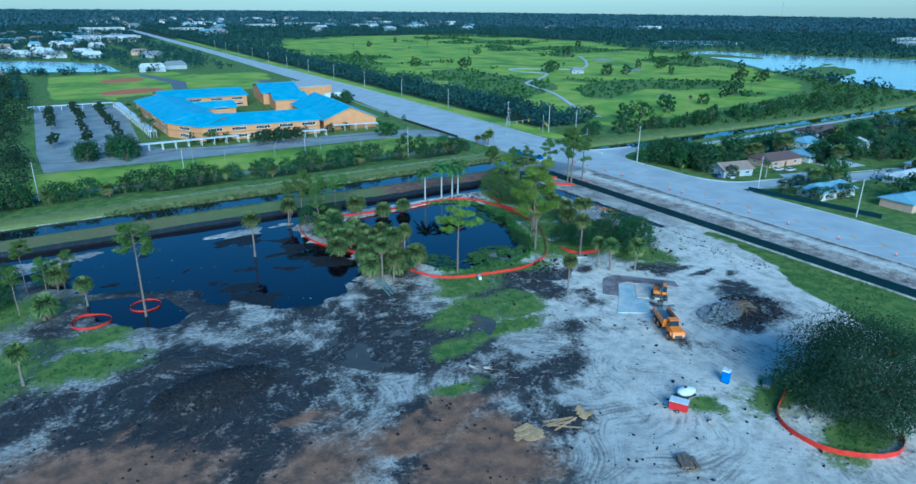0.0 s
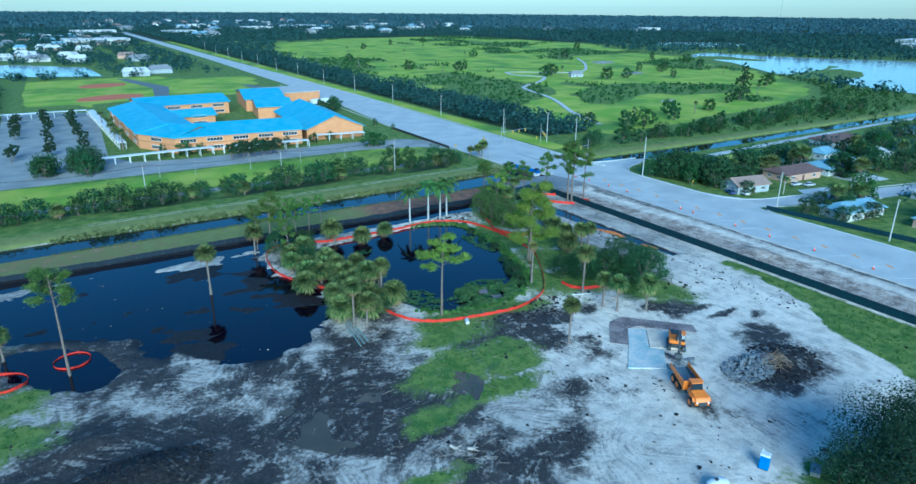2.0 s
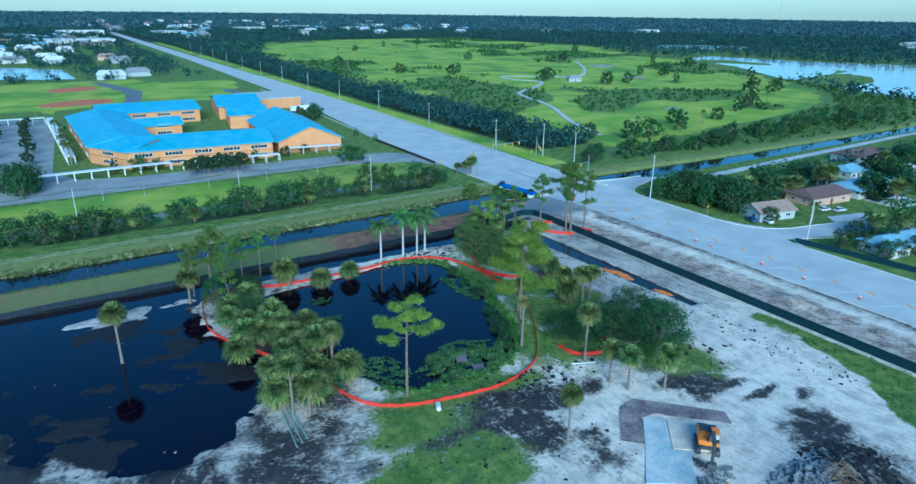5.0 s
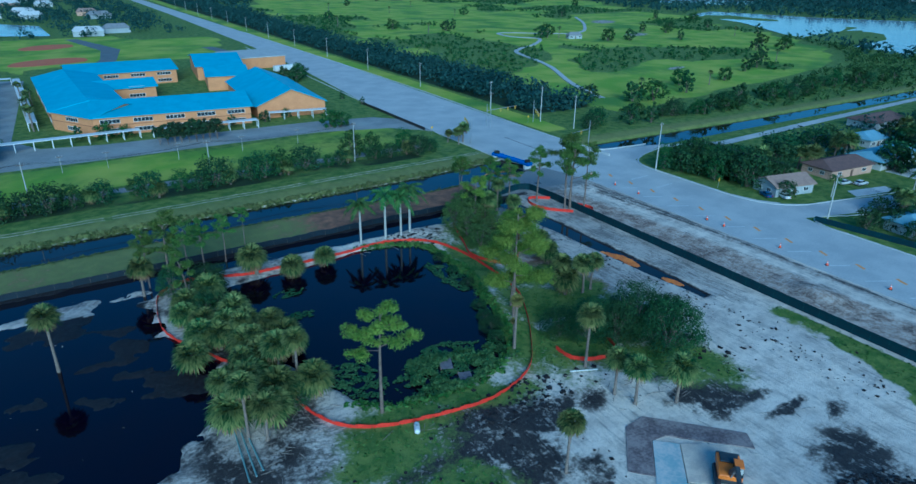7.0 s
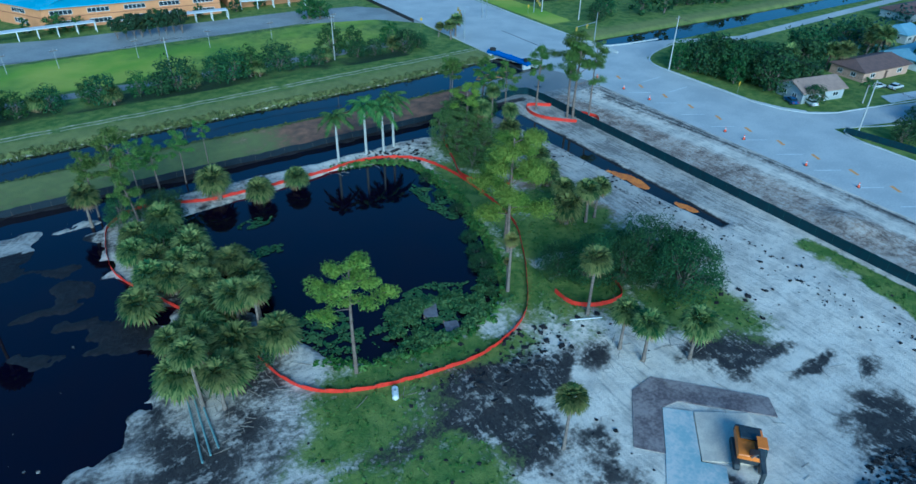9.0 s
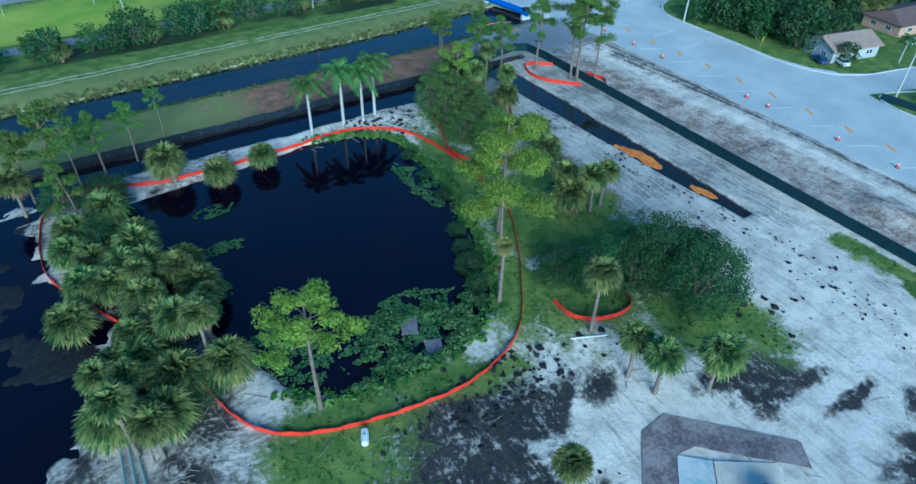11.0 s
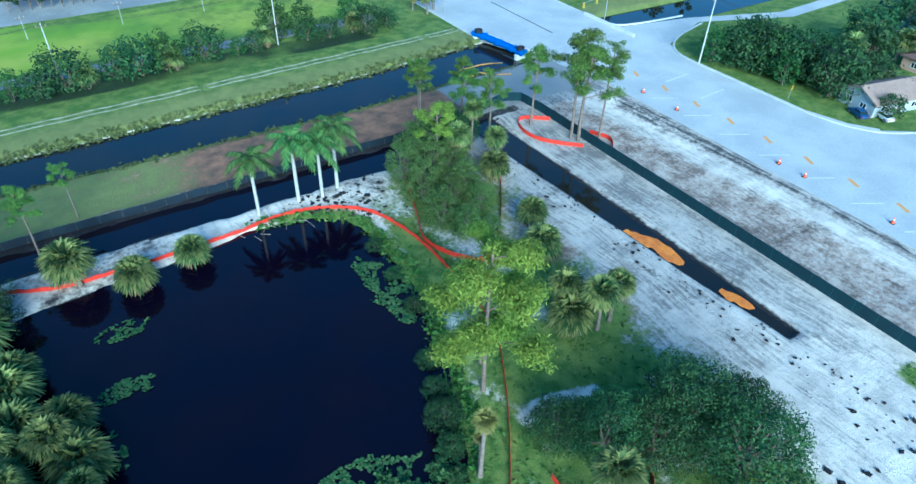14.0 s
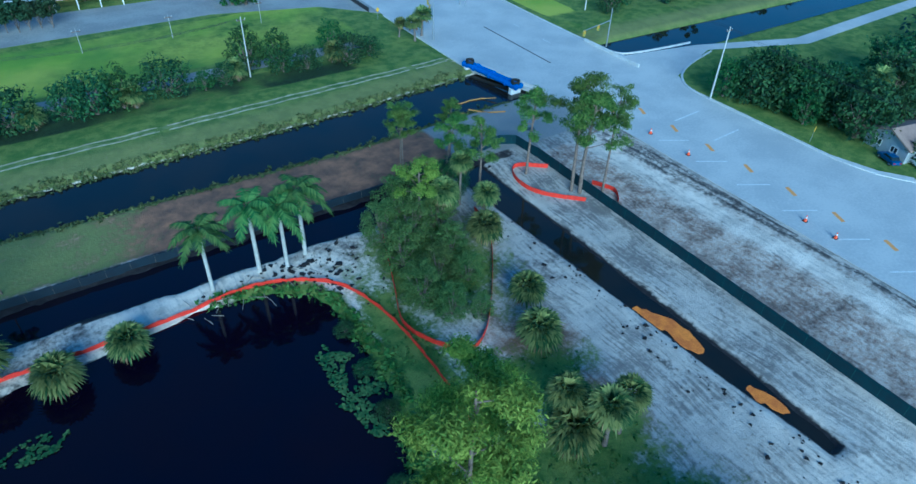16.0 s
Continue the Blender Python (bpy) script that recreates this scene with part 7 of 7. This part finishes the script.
for x, y, turn in ((97.2, 122.6, 62), (97.6, 117.6, 68)):
    root = thing("dock_platform", pose(x, y, -0.30, 0, 0, turn), "small grey weathered wooden dock platform", "dock", "dock platforms")
    for k in range(9):
        part("plank", boxed(-1.5 + k * 0.34, -1.0, 0.12, -1.5 + k * 0.34 + 0.30, 1.0, 0.18), mat("grey_dock_wood", (0.20, 0.19, 0.21), (0.13, 0.12, 0.14), 2, 0.9, 0.3) if "grey_dock_wood" not in bpy.data.materials else bpy.data.materials["grey_dock_wood"], root)
    for s in (-0.8, 0.8):
        part("beam", boxed(-1.6, s - 0.08, 0.0, 1.6, s + 0.08, 0.12), WOODEN, root)
    for sx in (-1.4, 1.4):
        part("post", rod(bmesh.new(), (sx, 0.95, -1.2), (sx, 0.95, 0.5), 0.09, n=7), WOODEN, root)

# portable toilet, trailers, bins, timber stacks
BLUE_P = mat("blue_plastic", (0.03, 0.19, 0.62), (0.03, 0.16, 0.55), 1, 0.45, 0.1)
wc = thing("portable_toilet", ground_pose(93.0, 52.6, 20, 0.0), "blue portable toilet with a white roof", "portable toilet")
part("cabin", boxed(-0.6, -0.6, 0.05, 0.6, 0.6, 2.1, bevel=0.05), BLUE_P, wc)
part("door", boxed(-0.45, -0.65, 0.2, 0.45, -0.58, 2.0, bevel=0.02), BLUE_P, wc)
part("roof", prism([(-0.65, 2.1), (0.65, 2.1), (0.5, 2.35), (-0.5, 2.35)], -0.65, 0.65, 0.04), WHITE, wc)
part("vent", rod(bmesh.new(), (0.4, 0.45, 2.2), (0.4, 0.45, 2.6), 0.06, n=8), WHITE, wc)
part("skid", boxed(-0.65, -0.65, 0, 0.65, 0.65, 0.1), DARK, wc)
RED = mat("red_paint", (0.55, 0.02, 0.025), (0.45, 0.02, 0.02), 1, 0.4, 0.1)
tr = thing("red_trailer", ground_pose(79.2, 51.7, 118, 0.0) @ Matrix.Scale(0.82, 4), "red enclosed work trailer with a white roof", "trailer")
part("body", boxed(-1.7, -1.0, 0.5, 1.7, 1.0, 2.2, bevel=0.06), RED, tr)
part("roof", boxed(-1.75, -1.05, 2.2, 1.75, 1.05, 2.32, bevel=0.04), WHITE, tr)
part("drawbar", rod(bmesh.new(), (1.7, 0, 0.5), (3.0, 0, 0.45), 0.07, n=6), DARK, tr)
part("rear_door", boxed(-1.76, -0.85, 0.6, -1.68, 0.85, 2.1, bevel=0.01), RED, tr)
for y in (-1.05, 1.05):
    wheel(tr, 0.0, y, 0.36, 0.22)
wt = thing("white_trailer", ground_pose(83.5, 53.5, 165, 0.0), "small white tank trailer parked on sand", "trailer")
bm = bmesh.new()
bmesh.ops.create_uvsphere(bm, u_segments=16, v_segments=10, radius=1.0, matrix=Matrix.Translation((0, 0, 1.15)) @ Matrix.Diagonal((1.7, 1.05, 0.75, 1)))
part("tank", bm, WHITE, wt)
part("frame", boxed(-1.6, -0.8, 0.35, 1.9, 0.8, 0.5, bevel=0.03), DARK, wt)
part("hatch", rod(bmesh.new(), (0.3, 0, 1.85), (0.3, 0, 2.05), 0.25, n=10), DARK, wt)
part("drawbar", rod(bmesh.new(), (1.8, 0, 0.45), (2.9, 0, 0.4), 0.06, n=6), DARK, wt)
for y in (-0.95, 0.95):
    wheel(wt, 0.1, y, 0.34, 0.2)
bn = thing("skip_bin", ground_pose(97.5, 47.8, 25), "grey metal bin with a lid on bare ground", "bin")
part("body", prism([(-0.9, 0.1), (0.9, 0.1), (1.1, 0.9), (-1.1, 0.9)], -0.6, 0.6, 0.03), STEEL, bn)
part("lid", boxed(-1.15, -0.65, 0.9, 1.15, 0.65, 0.97, bevel=0.02), BED, bn)
small = thing("skid_loader", ground_pose(126.0, 40.5, 200, 0.0), "small yellow loader parked behind an oak", "loader")
part("body", prism([(-1.3, 0.4), (1.0, 0.4), (1.1, 1.2), (-0.2, 1.4), (-1.3, 1.6)], -0.75, 0.75, 0.06), MACHINE, small)
part("cab", boxed(-0.6, -0.6, 1.4, 0.5, 0.6, 2.1, bevel=0.05), CABGLASS, small)
part("bucket", prism([(1.4, 0.1), (2.1, 0.05), (2.0, 0.25), (1.6, 0.3), (1.5, 0.8), (1.4, 0.8)], -0.85, 0.85, 0.0), DARK, small)
for x in (-0.7, 0.7):
    for y in (-0.85, 0.85):
        wheel(small, x, y, 0.42, 0.28)


def stack(x, y, turn, rows, length, material, label, seed, messy=0.15):
    r = np.random.default_rng(seed)
    root = thing("plank_stack", ground_pose(x, y, turn), label, "plank stack")
    for k, (cx, cy, z, w, t) in enumerate(rows):
        bm = boxed(-length / 2, -w / 2, 0, length / 2, w / 2, t, bevel=0.01)
        bmesh.ops.transform(bm, matrix=pose(cx + r.normal() * messy, cy, z, r.normal() * 3, r.normal() * 2, r.normal() * messy * 60), verts=bm.verts)
        part("plank", bm, material, root)


stack(55.5, 60.3, 20, [(k % 3 * 0.5, (k % 4) * 0.9 - 1.3, 0.05 + 0.08 * (k // 4), 0.85, 0.06) for k in range(12)], 2.6, LUMBER, "untidy pile of fresh plywood and boards", 1, 0.4)
stack(61.5, 58.6, -6, [(0, 0.5 * k, 0.06 + 0.05 * (k % 2), 0.3, 0.06) for k in range(5)], 5.0, LUMBER, "long fresh boards lying in mud", 2, 0.25)
stack(65.8, 59.0, 35, [(k * 0.3, 0.5 * k - 0.8, 0.05 + 0.04 * k, 0.7, 0.06) for k in range(5)], 1.8, LUMBER, "scattered fresh plywood offcuts", 3, 0.5)
stack(69.4, 42.6, 55, [(0.1 * (k % 2), (k % 4) * 0.62 - 0.9, 0.1 + 0.22 * (k // 4), 0.56, 0.2) for k in range(12)], 2.6, WOODEN, "stack of weathered wooden beams on sand", 4, 0.08)
STUMP_WOOD = mat("bleached_stump_wood", (0.46, 0.42, 0.36), (0.32, 0.28, 0.24), 2, 0.9, 0.3)
for k, (x, y) in enumerate([(92, 39.5), (94.5, 38.5), (96.5, 40.0), (60, 80), (62, 78.5), (81, 47), (132, 118), (118.5, 103)]):
    root = thing("stump", ground_pose(x, y, 40 * k), "bleached uprooted stump with splayed roots", "stump", "stumps")
    r = np.random.default_rng(k)
    part("bole", rod(bmesh.new(), (0, 0, 0.2), (0.9, 0, 0.45), 0.26, 0.2, 9), STUMP_WOOD, root)
    for j in range(5):
        w = j * 1.25 + r.random()
        part("root", rod(bmesh.new(), (0, 0, 0.25), (-0.5 - 0.4 * r.random(), math.cos(w) * 0.8, 0.3 + math.sin(w) * 0.45), 0.1, 0.03, 6), STUMP_WOOD, root)

# rust-coloured silt in the ditch
RUST = mat("orange_iron_silt", (0.78, 0.28, 0.015), (0.50, 0.14, 0.012), 0.8, 0.6, 0.3, where="Position")
for k, pts in enumerate(([(149.6, 138.6), (151.6, 139.6), (153.6, 136), (153.4, 131), (152.2, 129.5), (150.8, 131.5), (151.2, 134.5)], [(151.6, 123.2), (152.4, 123.4), (153.4, 120.2), (152.8, 118.6), (151.6, 120.0)])):
    flat("silt_patch", smooth_line(pts, 0.7, True) + 0.18 * np.random.default_rng(k).normal(size=smooth_line(pts, 0.7, True).shape), -0.47, RUST, "bright orange iron silt on ditch water", "silt", 0.5)


# ---- cars ----
def car(m, paint, label):
    root = thing("car", m, label, "car", "parked cars")
    part("body", prism([(-2.2, 0.35), (2.2, 0.35), (2.25, 0.7), (1.9, 0.92), (0.95, 1.0), (-1.5, 1.05), (-2.15, 0.95), (-2.25, 0.6)], -0.88, 0.88, 0.08), paint, root)
    cabin = part("cabin", prism([(-1.75, 1.0), (1.0, 0.98), (0.35, 1.42), (-1.15, 1.45)], -0.76, 0.76, 0.05), CABGLASS, root)
    part("roof", boxed(-1.15, -0.7, 1.42, 0.35, 0.7, 1.5, bevel=0.04), paint, cabin)
    for y in (-0.6, 0.6):
        part("headlight", boxed(2.12, y - 0.2, 0.62, 2.26, y + 0.2, 0.78, bevel=0.02), WHITE, root)
        part("tail_light", boxed(-2.27, y - 0.2, 0.68, -2.16, y + 0.2, 0.86, bevel=0.02), LENS_R, root)
    for x in (-1.4, 1.4):
        for y in (-0.85, 0.85):
            wheel(root, x, y, 0.33, 0.22)
    return root


CAR_BLUE, CAR_DARK = mat("blue_car_paint", (0.03, 0.08, 0.22), (0.03, 0.07, 0.19), 1, 0.3, 0), mat("dark_car_paint", (0.03, 0.03, 0.035), (0.04, 0.04, 0.045), 1, 0.3, 0)
flat("driveway", [(241, 129), (255, 125), (253, 121.5), (238, 125)], 0.06, CONCRETE, "pale concrete driveway", "driveway", 0.3)
flat("driveway", [(271, 132), (288, 129.5), (286, 118), (270, 121)], 0.06, CONCRETE, "pale concrete driveway", "driveway", 0.3)
for x, y, turn, paint, label in ((246.5, 132.6, -12, WHITE, "white car parked on a front lawn"), (250.0, 129.6, -10, WHITE, "white car parked on a front lawn"), (219.6, 136.2, 70, WHITE, "white pickup-like car parked beside a house"), (216.8, 139.5, 60, CAR_BLUE, "blue car parked beside a house"), (275, 130.5, 80, CAR_DARK, "dark car parked on a driveway"), (279.5, 130, 82, CAR_BLUE, "blue car parked on a driveway"), (287, 133, 20, CAR_DARK, "dark car parked beside a house")):
    car(pose(x, y, height(x, y) + (0.07 if x > 270 else 0.02), 0, 0, turn), paint, label)
truck_w = thing("box_truck", pose(186, 412, 0.0, 0, 0, 10), "white box trailer behind the school", "trailer")
part("box", boxed(-6, -1.3, 1.1, 6, 1.3, 3.9, bevel=0.05), WHITE, truck_w)
for x in (-4, -3, 4):
    for y in (-1.15, 1.15):
        wheel(truck_w, x, y, 0.5, 0.3)

# garden wall hedge and small signs by the side street
fence("green_screen_fence", [plan(13.8 + 0.42 * k, -80.5 - 2.4 * k)[:2] for k in range(18)], 1.5, FENCE_G, GREEN_POST, 2.4, "dark green garden fence along a grass verge", 0.01, 0.05, 0.04, 0.05)
fence("black_rail_fence", [plan(-24.5, 50 + 3 * k)[:2] for k in range(20)], 1.2, mat("black_rail", (0.02, 0.02, 0.02), (0.03, 0.03, 0.03), 1, 0.5), WIRE, 3.0, "low black fence between school and road", 0, 0.03, 0.04, 0.1)
for a, b in ((14.6, -51), (17.5, 41), (-25, 44)):
    x, y, _ = plan(a, b)
    sg = thing("road_sign", pose(x, y, height(x, y), 0, 0, 15), "small yellow diamond warning sign on a post", "road sign")
    part("post", rod(bmesh.new(), (0, 0, -0.2), (0, 0, 2.4), 0.04, n=6), STEEL, sg)
    bm = boxed(-0.45, -0.02, -0.45, 0.45, 0.02, 0.45)
    bmesh.ops.transform(bm, matrix=pose(0, -0.06, 2.5, 0, 45, 0), verts=bm.verts)
    part("plate", bm, mat("sign_yellow", (0.75, 0.50, 0.02), (0.68, 0.45, 0.02), 3, 0.4) if "sign_yellow" not in bpy.data.materials else bpy.data.materials["sign_yellow"], sg)
drain = part("drain_grate", boxed(-0.9, -0.6, 0, 0.9, 0.6, 0.06, bevel=0.02), DARK)
drain.matrix_basis = pose(*plan(-27.5, -21.5, 0.06), 0, 0, -30)
tagged(drain, "dark metal drain inlet beside the road", "drain")
